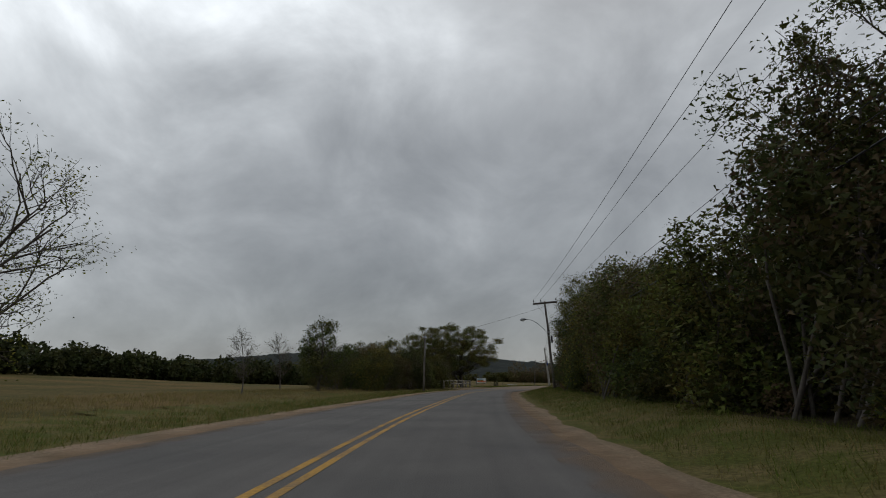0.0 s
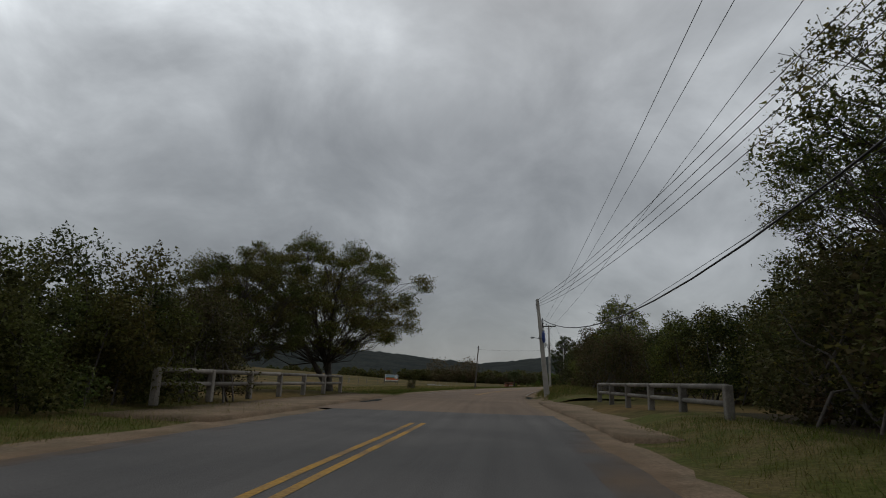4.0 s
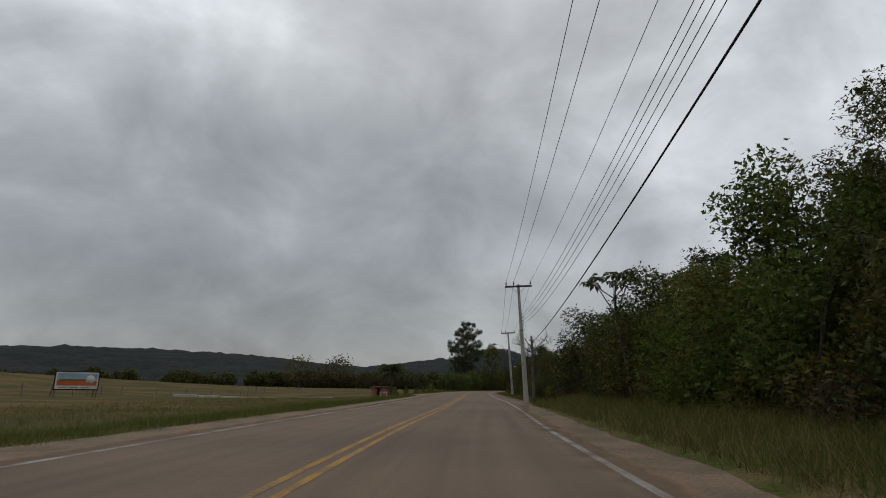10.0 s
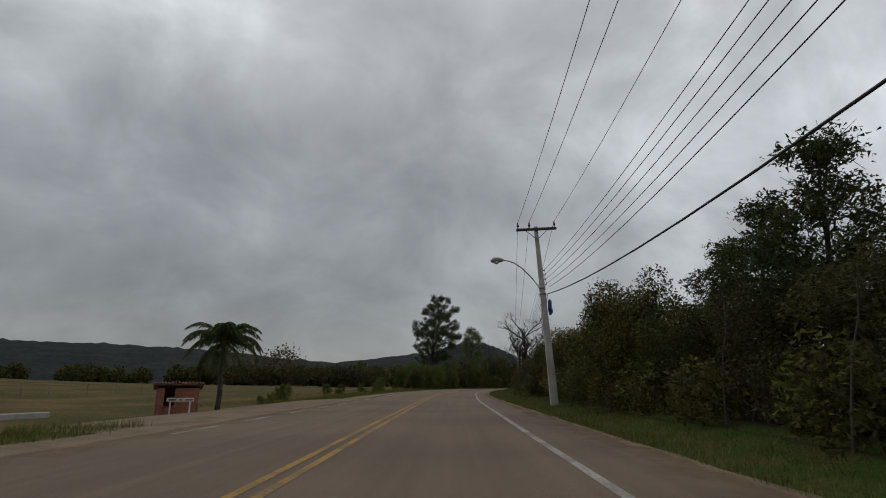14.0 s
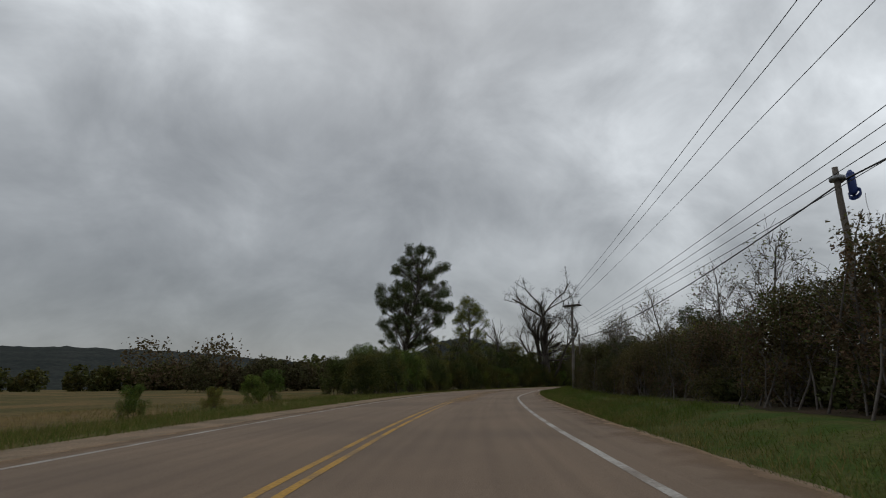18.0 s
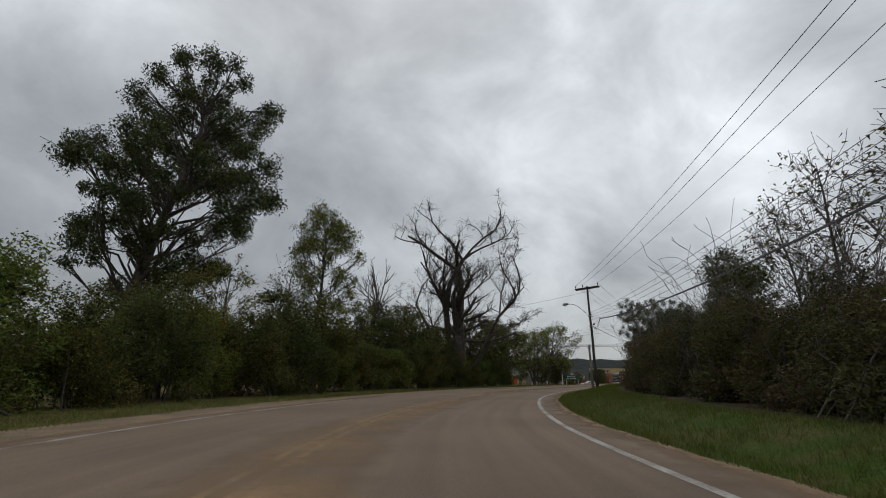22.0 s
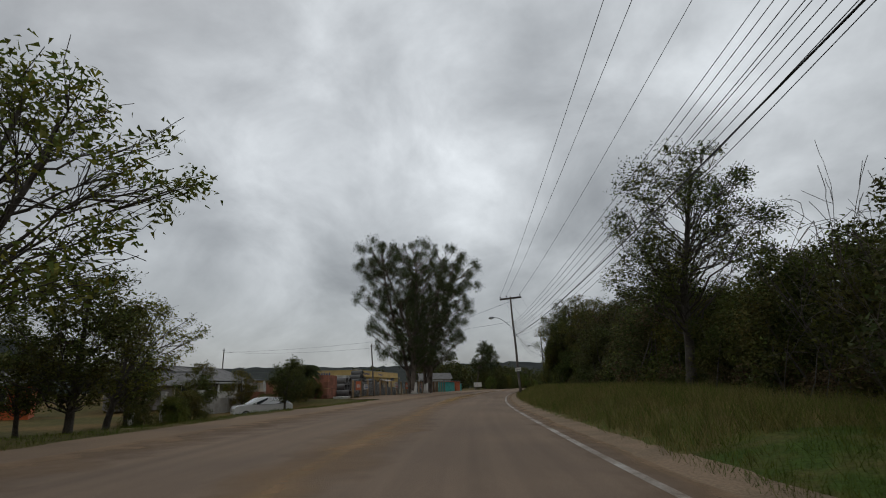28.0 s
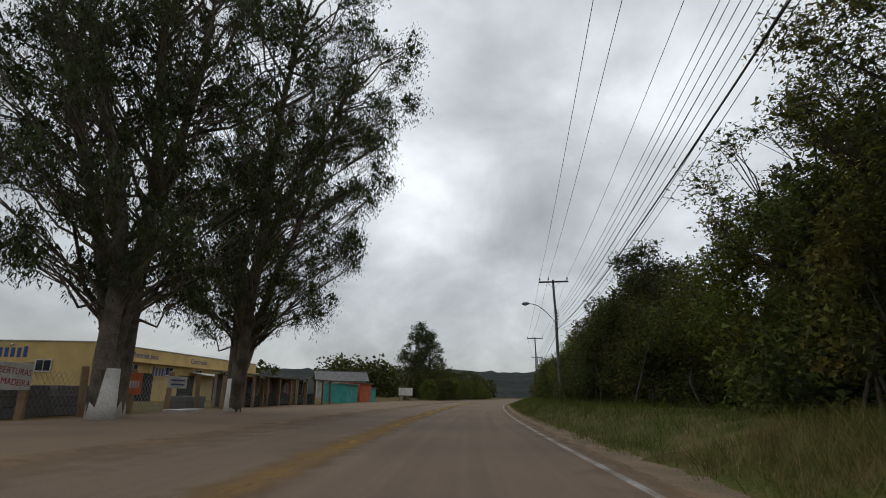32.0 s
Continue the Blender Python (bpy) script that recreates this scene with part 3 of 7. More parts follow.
tagged(new("verge_dirt", strip("verge_dirt", 283, 520, sand_left, lambda s: edge_l(s) + 0.3, 0.031, "sand_dust", 0.5, 8, True)), "wide sandy edge before the houses", "verge", kind="structure")
for k, (a, b, shift, wide) in enumerate(((236, 312, 0.3, 1.5), (290, 400, 0.1, 1.3), (372, 470, -0.6, 0.8))):
    ss = lambda s, sg, k=k, shift=shift, wide=wide: shift + sg * wide * (1 + 0.5 * noise.noise((s * 0.11, 4 + k, sg)))
    tagged(new("road_sand", strip("road_sand", a, b, lambda s: ss(s, -1), lambda s: ss(s, 1), 0.0415 + 0.0004 * k, "sand_drift", 0.5, 9, fade=(0, 0.35, 0.62, 0.35, 0))), "thin drift of sand along the road's middle", "sand", kind="structure")
tagged(new("road_dust", strip("road_dust", 84, RUN[-1] - 5, lambda s: edge_r(s) - 1.1, lambda s: edge_r(s) + 0.15, 0.0428, "sand_fringe", 0.5, 7, fade=(0, 0.1, 0.3, 0.75))), "sand blown over the asphalt's edge", "sand", kind="structure")
tagged(new("road_dust", strip("road_dust", 84, 292, lambda s: edge_l(s) - 0.1, lambda s: edge_l(s) + 1.3, 0.0428, "sand_fringe", 0.5, 7, fade=(0.75, 0.3, 0.1, 0))), "sand blown over the asphalt's edge", "sand", kind="structure")
tagged(new("road_dust", strip("road_dust", 300, 480, lambda s: edge_l(s) - 0.1, lambda s: edge_l(s) + 2.6, 0.0428, "sand_fringe", 0.5, 7, fade=(0.8, 0.5, 0.25, 0))), "sand blown over the asphalt's edge", "sand", kind="structure")
for a, b, o in ((-60, 64, 4.05), (-60, 64, -4.05)):
    tagged(new("road_dust", strip("road_dust", a, b, o - 0.6, o + 0.6, 0.0428, "sand_fringe", 0.5, 7, fade=(0.2, 0.45, 0.2))), "sand blown over the asphalt's edge", "sand", kind="structure")
tagged(new("entrance_dirt", strip("entrance_dirt", 176, 203, lambda s: -5 - 8.5 * float(step(175.5, 179, s) * (1 - step(196, 203, s))) + 0.5 * noise.noise((s * 0.7, 3, 3)), -4.2, 0.026, "dirt", 0.5, 6, True)), "bare reddish entrance to the pasture", "verge", kind="structure")


for s0, s1, a, b, m, label in (
    (-60, 64, 5.3, 10.5, "turf", "thin grass cover under the roadside bushes"), (76, 150, 5.6, 10.5, "turf", "rough green verge with dry patches"),
    (150, 345, 5.5, 10.5, "turf_lush", "short lush green turf beside the road"), (345, 480, 5.4, 13.0, "turf", "rank green verge before the bushes"),
    (-60, 64, -9.5, -4.6, "turf", "grassy verge beside the pasture"), (82, 178, -12.0, -6.0, "turf", "grassy verge beside the pasture"),
    (203, 345, -13.0, -6.9, "turf", "grassy verge below the trees"),
):
    rag = wobble(0.1, 0.3, 31)
    lo, hi = (lambda s: max(a, edge_r(s) if s > 80 else a) - 0.5 + 0.3 * rag(s), wobble(b, 0.6, 32)) if a > 0 else (wobble(a, 2.6, 33), wobble(b + 0.7, 0.2, 34))
    tagged(new("verge_turf", strip("verge_turf", s0, s1, lo, hi, 0.018, m, 0.5, 12, True)), label, "verge", kind="structure")

for s0, s1, a, b in ((-60, 64, 8.9, 16), (80, 150, 9.0, 16), (150, 206, 7.9, 15), (206, 345, 9.6, 17), (345, 480, 12.0, 19)):
    tagged(new("leaf_litter", strip("leaf_litter", s0, s1, wobble(a, 0.5, 41), wobble(b, 0.8, 42), 0.024, "litter", 0.5, 10, True)), "dark soil and leaf litter under the bushes", "verge", kind="structure")


def puddle(s, off, rx, ry, seed):
    x, y, z = spot(s, on_road(off))
    n = 40
    v = [(0, 0, 0)]
    for k in range(n):
        a = 2 * math.pi * k / n
        r = 1 + 0.45 * noise.noise((math.cos(a) * 1.3, math.sin(a) * 1.3, seed))
        v.append((rx * r * math.cos(a), ry * r * math.sin(a), 0))
    f = [(0, k + 1, (k + 1) % n + 1) for k in range(n)]
    ob = new("puddle", mesh_np("puddle", v, f, "water"))
    ob.matrix_world = pose(x, y, max(z, 0) + 0.047, 0, 0, bearing(s))
    tagged(ob, "shallow brown puddle on the road's edge", "puddle", kind="structure")


for args in ((84.5, 4.5, 0.24, 2.0, 2.0), (72.5, -4.35, 0.45, 1.6, 3.0)):
    puddle(*args)

# ---- grass: blades along the verges and over the near field ----
GRASS = np.random.default_rng(5)


def grass(name, s0, s1, o0, o1, count, tall, material, label, clump=0.5, thick=0.011, thin_out=0.0):
    """Blades scattered over a strip beside the road, in tufts."""
    r, count, tall = GRASS, int(count * 3.0), tall * 0.6
    tufts = max(8, int(count * clump / 6))
    ts, to = r.uniform(s0, s1, tufts), r.uniform(min(o0, o1), max(o0, o1), tufts)
    if thin_out:
        to = o0 + (o1 - o0) * r.uniform(0, 1, tufts) ** (1 + thin_out)
    k = r.integers(0, tufts, count)
    s, o = ts[k] + r.normal(0, 0.14, count), to[k] + r.normal(0, 0.14, count)
    if o0 > 0:
        bare = np.interp(s, np.arange(80, 500), [edge_r(q) + 0.2 for q in range(80, 500)])
        o = np.where((s > 80) & (o < bare), bare + r.uniform(0, 0.9, count) ** 2, o)
    o = on_road(o)
    x, y = along(s, o)
    s2, o2 = road_coords(x, y)
    z = height_at(s2, o2) - 0.02
    a, h = r.uniform(0, 2 * np.pi, count), tall * r.uniform(0.35, 1.25, count) * (0.6 + 0.8 * r.random(tufts)[k])
    lean = r.normal(0, 0.42, (count, 2)) * h[:, None]
    w = thick * r.uniform(0.5, 1.3, count)
    dx, dy = np.cos(a) * w / 2, np.sin(a) * w / 2
    base = np.stack([x, y, z], 1)
    rim = np.stack([dx, dy, 0 * dx], 1)
    v = np.stack([base - rim, base + rim, base + np.stack([lean[:, 0], lean[:, 1], h], 1)], 1)
    ob = new(name, mesh_np(name, v.reshape(-1, 3), np.arange(3 * count).reshape(-1, 3), material))
    return tagged(ob, label, "grass", kind="stuff")


for s0, s1, o0, o1, n, tall, m in (
    (-5, 62, 5.5, 9.5, 16000, 0.22, "grass_green"), (-5, 62, 5.2, 8.2, 14000, 0.16, "grass_dry"),
    (78, 100, 5.3, 9.0, 9000, 0.30, "grass_green"), (78, 100, 5.3, 9.5, 5000, 0.35, "grass_dry"),
    (100, 150, 6.0, 9.6, 18000, 0.50, "grass_green"), (100, 150, 5.9, 9.0, 9000, 0.6, "grass_dry"),
    (150, 255, 5.7, 8.2, 30000, 0.20, "grass_green"), (150, 255, 5.7, 7.6, 12000, 0.22, "grass_dry"), (225, 345, 5.7, 9.4, 60000, 0.24, "grass_green"),
    (345, 402, 6.0, 11.5, 26000, 0.50, "grass_green"), (345, 402, 6.0, 11.5, 22000, 0.5, "grass_dry"),
    (402, 480, 5.6, 9.5, 14000, 0.45, "grass_green"),
):
    grass("verge_grass", s0, s1, o0, o1, n, tall, m, "green grass on the verge before the bushes" if m == "grass_green" else "dry straw-coloured grass on the verge")
for s0, s1, o0, o1, n, tall, m in (
    (-5, 66, -5.0, -8.0, 16000, 0.22, "grass_green"), (-5, 66, -4.9, -20, 20000, 0.30, "grass_dry"),
    (84, 178, -6.0, -9.5, 34000, 0.32, "grass_green"), (84, 178, -6.2, -26, 26000, 0.30, "grass_dry"),
    (84, 178, -8, -24, 16000, 0.28, "grass_green"),
    (202, 262, -7.0, -14, 24000, 0.34, "grass_green"), (202, 262, -7.0, -22, 16000, 0.32, "grass_dry"),
    (255, 345, -6.9, -10.5, 26000, 0.20, "grass_green"), (255, 345, -6.7, -9.5, 10000, 0.22, "grass_dry"),
    (345, 380, -8.0, -17, 14000, 0.14, "grass_green"),
):
    grass("verge_grass", s0, s1, o0, o1, n, tall, m, "green grass between road and pasture" if m == "grass_green" else "dry grass of the pasture's edge")

# ---- far hills: wooded ridges ----
def ridge(name, centre, a0, a1, r0, r1, top, seed, label):
    """A wooded ridge seen as a belt of bearings about a centre, rising from r0 to r1 and falling behind."""
    az = np.radians(np.linspace(a0, a1, 420))
    rows = 14
    v = []
    for k in range(rows):
        u = k / (rows - 1)
        r = r0 + (r1 - r0) * u
        up = math.sin(min(u / 0.75, 1) * math.pi / 2) if u <= 0.75 else math.cos((u - 0.75) / 0.25 * math.pi / 2)
        for a in az:
            x, y = centre[0] + r * math.sin(a), centre[1] + r * math.cos(a)
            z = top(math.degrees(a)) * up
            z += (noise.noise((x * 0.006, y * 0.006, seed)) * 4 + noise.noise((x * 0.05, y * 0.05, seed)) * 2.2 + noise.noise((a * 320, k, seed)) * 3.2 + abs(noise.noise((a * 900, k * 2, seed))) * 3.0) * (0.15 + 0.85 * up)
            v.append((x, y, z - 4))
    n = len(az)
    i = np.arange(rows * n).reshape(rows, n)
    f = np.stack([i[:-1, :-1], i[:-1, 1:], i[1:, 1:], i[1:, :-1]], -1).reshape(-1, 4)
    tagged(new(name, mesh_np(name, v, f, "hill_wood")), label, "hill", kind="structure")


def hump(a, mid, wide, high):
    return high * math.exp(-(((a - mid) / wide) ** 2))


def skyline(a):
    """The far ridge's height by bearing: a long flat-topped back, a dip, a lower dome."""
    return float(np.interp(a, (-75, -45, -28, -20, -13, -8, 0, 6, 12, 16, 20, 25, 32, 60, 120), (20, 29, 39, 50, 58, 60, 54, 44, 36, 44, 54, 44, 30, 34, 34)))


ridge("backdrop_hill", (30, 130), -75, 125, 520, 1230, skyline, 3.0, "dark wooded hills beyond the pasture")
ridge("backdrop_hill_near", (176, 303), -20, 115, 330, 620, lambda a: 4 + hump(a, 19, 9, 52), 8.0, "wooded hill behind the houses")

# ---- poles and lines ----
def wire(points, thick, sag, label="overhead wire between poles", name="overhead_wire"):
    a, b = Vector(points[0]), Vector(points[1])
    cu = bpy.data.curves.new(name, "CURVE")
    cu.dimensions, cu.bevel_depth, cu.bevel_resolution = "3D", thick / 2, 1
    sp = cu.splines.new("POLY")
    n = 14
    sp.points.add(n)
    for k in range(n + 1):
        u = k / n
        q = a.lerp(b, u)
        q.z -= sag * 4 * u * (1 - u)
        sp.points[k].co = (*q, 1)
    cu.materials.append(MAT["cable"])
    return tagged(new(name, cu), label, "wire", "overhead lines")


def insulator(parent, at, up=1):
    bm = tubed([(0, 0, -0.08 * up), (0, 0, 0.02 * up), (0, 0, 0.03 * up), (0, 0, 0.10 * up), (0, 0, 0.12 * up), (0, 0, 0.2 * up)], [0.015, 0.015, 0.055, 0.05, 0.03, 0.035], 10)
    ob = part("insulator", bm, "porcelain", parent, "dark porcelain insulator")
    ob.location = at
    return ob


POLE = {}
SHAFT = {"H": "pole_dark", "Hb": "pole_pale"}


def pole_pose(base, top, turn):
    """A pose at the pole's foot whose z runs up its axis and whose x lies across the road."""
    x, y, z = spot(*base)
    tx, ty = along(top[0], top[1])
    up = Vector((float(tx) - x, float(ty) - y, top[2] - 0.3 - z + 0.05))
    side = Matrix.Rotation(radians(bearing(base[0]) + turn), 3, "Z") @ Vector((1, 0, 0))
    k = up.normalized()
    j = k.cross(side).normalized()
    m = Matrix((j.cross(k), j, k)).transposed().to_4x4()
    m.translation = (x, y, z - 0.05)
    return m, up.length


def pole(key, base, top, kind, arm=2.2, turn=0.0, doubled=False):
    """A utility pole; keeps the places where its wires are tied."""
    m, h = pole_pose(base, top, turn)
    s = base[0]
    root = thing("utility_pole", m, {"concrete": "pale concrete utility pole with a wooden crossarm", "wood": "weathered round wooden utility pole with crossarm", "stub": "weathered wooden service pole without crossarm"}[kind] if arm or kind != "concrete" else "leaning pale concrete pole without crossarm", "utility pole", "poles along the road")
    if kind == "concrete":
        bm = bmesh.new()
        box(bm, (0.30, 0.24, h), (0, 0, 0), bevel=0.02, taper=0.5)
        part("shaft", bm, "concrete", root, "tapered concrete shaft")
        for k in range(4):
            zz = h * (0.12 + 0.19 * k)
            w = 0.30 * (1 - 0.5 * zz / h)
            part("recess", boxed((w * 0.5, 0.03, h * 0.13), (0, -0.12 * (1 - 0.5 * zz / h) - 0.004, zz), bevel=0.01, taper=0.93), "concrete", root)
    else:
        r = 0.125 if kind == "wood" else 0.12 if key == "Hb" else 0.095
        pts = [(0.02 * math.sin(k * 1.7 + s), 0.02 * math.cos(k * 2.1), h * k / 7) for k in range(8)]
        part("shaft", tubed(pts, [r * (1 - 0.4 * k / 7) for k in range(8)], 12), SHAFT.get(key, "pole_wood"), root)
    ties = {}
    if arm:
        za = h - 0.22
        for d in ((-0.13, 0.13) if doubled else (-0.13,)):
            part("crossarm", boxed((arm, 0.09, 0.11), (0, d, za), bevel=0.012), "arm_wood", root)
        for sx in (-1, 1):
            part("brace", tubed([(sx * 0.45, -0.13, za), (0.0, -0.12, za - 0.42)], 0.014, 6), "galvanised", root)
        for name, fx in (("l", -arm / 2 + 0.08), ("m", -arm * 0.17), ("r", arm / 2 - 0.08)):
            insulator(root, (fx, -0.13, za + 0.17))
            ties[name] = m @ Vector((fx, -0.13, za + 0.36))
    else:
        for k, name in enumerate("lmr"):
            ties[name] = m @ Vector((-0.1, 0, h - 0.1 - 0.16 * k))
    for k, name in enumerate(("n1", "n2", "n3", "n4")):
        zz = min(h - 0.35, h * 0.735) - 0.2 * k
        if kind != "stub":
            part("bracket", tubed([(0.02, 0, zz), (0.2, 0.02, zz + 0.02), (0.2, 0.02, zz + 0.09)], 0.02, 6), "porcelain", root)
        ties[name] = m @ Vector((0.2, 0.02, zz + 0.05))
    zz = h - 0.25 if kind == "stub" else min(h - 0.5, h * 0.60)
    part("clamp", tubed([(0.0, 0.0, zz - 0.04), (0.0, 0.0, zz + 0.04)], 0.15, 10), "galvanised", root)
    ties["tel"] = m @ Vector((0.19, 0, zz))
    ties["top"] = m @ Vector((0, 0, h - 0.45))
    ties["mid"] = m @ Vector((-0.1, 0, zz + 0.1))
    if kind == "concrete" and not arm:
        ties["tel"] = m @ Vector((0.14, 0, h * 0.79))
    POLE[key] = ties
    return root, h


def street_lamp(base, top, turn=0.0, reach=2.0):
    """A lamp on a curved bracket, fixed to a pole and reaching over the road."""
    m, h = pole_pose(base, top, turn)
    root = thing("street_lamp", m @ Matrix.Translation((0, 0, h * 0.77 - (0.75 if turn < -20 else 0.6 if turn < -8 else 1.0))), "street lamp on a curved bracket over the road", "street lamp", "street lamps")
    pts = [(-0.1, 0, 0)] + [(-reach * u, 0, v) for u, v in ((0.225, 0.42), (0.45, 0.86), (0.65, 1.13), (0.82, 1.24), (0.95, 1.28))]
    part("bracket", tubed(pts, 0.026, 8), "galvanised", root)
    part("collar", tubed([(0, 0, -0.06), (0, 0, 0.06)], 0.14, 10), "galvanised", root)
    head = part("lamp_head", tubed([(-reach + 0.12, 0, 1.28), (-reach - 0.05, 0, 1.30), (-reach - 0.28, 0, 1.29), (-reach - 0.42, 0, 1.26)], [0.05, 0.11, 0.13, 0.04], 10), "galvanised", root, "grey lamp head")
    part("lamp_lens", tubed([(-reach - 0.18, 0, 1.20), (-reach - 0.18, 0, 1.14)], [0.12, 0.07], 10), "lamp_glass", head, "clear glass lens")


def cable_box(key, drop, colour, label, name):
    """A splice case or a wrapped coil of cable hung on a pole."""
    at = POLE[key]["tel"]
    root = thing(name, Matrix.Translation(at + Vector((0.06, -0.05, -drop))), label, "cable", "cable fittings")
    part("case", tubed([(0, 0, -0.28), (0, 0, -0.2), (0, 0, 0.2), (0, 0, 0.28)], [0.03, 0.08, 0.08, 0.03], 10), colour, root)
    for k in range(3):
        a = [2 * math.pi * j / 12 for j in range(13)]
        part("coil", tubed([(0.04 + 0.12 * math.cos(q) * 0.3, 0.12 * math.sin(q), -0.26 + 0.03 * k + 0.1 * math.cos(q)) for q in a], 0.016, 5), colour, root)


LAMPED = {"A": 0, "C": 0, "E": 0, "G": -28, "H": -10, "I": 0, "J": -6, "L": 0}
for key, base, top, kind, turn, doubled in (
    ("Z", (-6, 7.5), (-6, 7.3, 7.9), "wood", 0, False),
    ("A", (49.9, 6.95), (50.3, 6.4, 7.98), "wood", 0, True),
    ("C", (122.0, 4.75), (122.3, 4.65, 8.3), "concrete", 0, True),
    ("D", (155.4, 4.85), (156.1, 4.55, 7.62), "concrete", 0, False),
    ("E", (188.5, 6.05), (189.3, 5.65, 7.75), "concrete", 0, False),
    ("G", (258.4, 7.7), (259.2, 8.0, 7.1), "wood", -28, True),
    ("H", (309.3, 5.5), (310.2, 4.95, 8.8), "wood", -10, True),
    ("I", (335.2, 6.8), (338.3, 6.0, 8.65), "wood", 0, False),
    ("J", (391.4, 5.2), (392.2, 4.6, 9.5), "wood", -6, True),
    ("L", (433.2, 7.8), (433.4, 7.5, 9.2), "wood", 0, False),
    ("M", (470, 7.8), (470, 7.6, 8.8), "wood", 0, False),
    ("N", (508, 7.8), (508, 7.6, 8.8), "wood", 0, False),
):
    pole(key, base, top, kind, 1.7 if kind == "concrete" else 1.45 if key == "G" else 2.05, turn, doubled)
    if key in LAMPED:
        street_lamp(base, top, turn, 1.6 if key == "E" else 1.85)
for key, base, top in (
    ("Db", (155.4, 5.3), (155.5, 5.25, 4.3)), ("F", (225.1, 9.75), (225.2, 9.9, 5.5)), ("Gb", (259.3, 8.4), (259.1, 8.35, 4.7)), ("Hb", (309.15, 5.18), (309.48, 4.98, 3.9)), ("Ib", (340.0, 7.2), (340.2, 7.0, 6.0)),
    ("A2", (49.9, -4.2), (50.3, -4.2, 5.25)), ("C2", (122.9, -4.6), (122.3, -4.15, 5.6)), ("H2", (322.0, -17.0), (322.0, -16.9, 8.2)),
    ("K", (396.8, -9.9), (397.1, -10.3, 5.75)), ("K2", (404.0, -31.0), (404.0, -31.0, 6.2)), ("I2", (356.0, -26.0), (356.0, -26.0, 8.6)),
):
    pole(key, base, top, "stub", 0)
pole("B", (81.7, 4.8), (81.2, 4.3, 5.7), "concrete", 0)
cable_box("B", 0.95, "blue_wrap", "blue wrapped cable coil on the leaning pole", "cable_coil")
cable_box("F", 0.1, "blue_wrap", "blue wrapped cable coil on the service pole", "cable_coil")
cable_box("E", 0.5, "blue_wrap", "blue wrapped cable coil on the concrete pole", "cable_coil")
cable_box("A", 0.3, "cable", "black cable coil on the wooden pole", "cable_coil")
root = thing("meter_plate", pole_pose((391.4, 5.2), (392.2, 4.6, 9.5), -6)[0] @ Matrix.Translation((0, -0.17, 2.15)), "white plate fixed to a wooden pole", "plate")
part("plate", boxed((0.55, 0.03, 0.32), bevel=0.006), "white_paint", root)
part("text_bar", boxed((0.4, 0.008, 0.03), (0, -0.018, 0.14)), "roof_grey", root)

for k, tie in enumerate(("n1", "n2", "n3", "n4")):
    POLE["B"][tie] = POLE["B"]["l"] + Vector((0, 0, -0.11 * k))
SAG_LOW = Vector((19.2, 89.9, 3.8))
spans = ("Z", "A", "B", "C", "D", "E", "G", "H", "I", "J", "L", "M", "N")
for a, b in zip(spans, spans[1:]):
    for k, tie in enumerate(("l", "m", "r")):
        if a != "B":
            wire((POLE[a][tie], POLE["C" if b == "B" else b][tie]), 0.016, 0.45)
    for k, tie in enumerate(("n1", "n2", "n3", "n4")):
        wire((POLE[a][tie], POLE[b][tie]), 0.014, 0.5 + 0.06 * k)
for a, b, sag in (("Z", "A", 0.6), ("A", "B", 1.7), ("C", "Db", 0.3), ("Db", "E", 0.75), ("E", "F", 0.5), ("F", "Gb", 0.5), ("H", "Ib", 0.6), ("Ib", "J", 0.5), ("J", "L", 0.6), ("L", "M", 0.6)):
    wire((POLE[a]["tel"], POLE[b]["tel"]), 0.036, sag, "thick black telephone cable between poles", "telephone_cable")
for k in range(2):
    o = Vector((0.04 * k, 0, 0.05 * k))
    wire((POLE["B"]["tel"] + o, SAG_LOW + o), 0.03, 0.85, "slack black telephone cable below the leaning pole", "telephone_cable")
    wire((SAG_LOW + o, POLE["C"]["tel"] + o * 0.5), 0.03, 0.12, "slack black telephone cable below the leaning pole", "telephone_cable")
# the cable bundle opens out before the dark wooden pole, under a splice case on its messenger wire
tie = POLE["H"]["tel"]
run = (POLE["Gb"]["tel"] - tie).normalized()
parting = tie + run * 3.6 + Vector((0, 0, 0.3))
for k in range(3):
    o = Vector((0.03 * k, 0, 0.03 * k))
    wire((POLE["Gb"]["tel"] + o, parting + o), 0.026, 0.6, "black telephone cable in a bundle between poles", "telephone_cable")
    wire((parting + o, tie + Vector((0, 0, -0.12 + 0.04 * k))), 0.022, 0.22 + 0.15 * k, "drooping end of a black telephone cable", "telephone_cable")
hook = tie + Vector((0, 0, 0.12))
wire((hook, parting + Vector((0, 0, 0.08))), 0.014, 0.02, "messenger wire beside the telephone cables")
m = (parting + Vector((0, 0, 0.08)) - hook).to_track_quat("X", "Z").to_matrix().to_4x4()
m.translation = hook
root = thing("splice_case", m, "black ribbed splice case on the messenger wire", "cable", "cable fittings")
part("case", tubed([(0.22, 0, -0.03), (0.25, 0, -0.03), (0.72, 0, -0.03), (0.75, 0, -0.03)], [0.03, 0.06, 0.06, 0.03], 10), "cable", root)
for k in range(5):
    part("rib", tubed([(0.29 + 0.095 * k, 0, -0.03), (0.305 + 0.095 * k, 0, -0.03)], 0.068, 10), "cable", root)
wire((POLE["B"]["top"], SAG_LOW + Vector((0, 0, 0.05))), 0.012, 0.1)
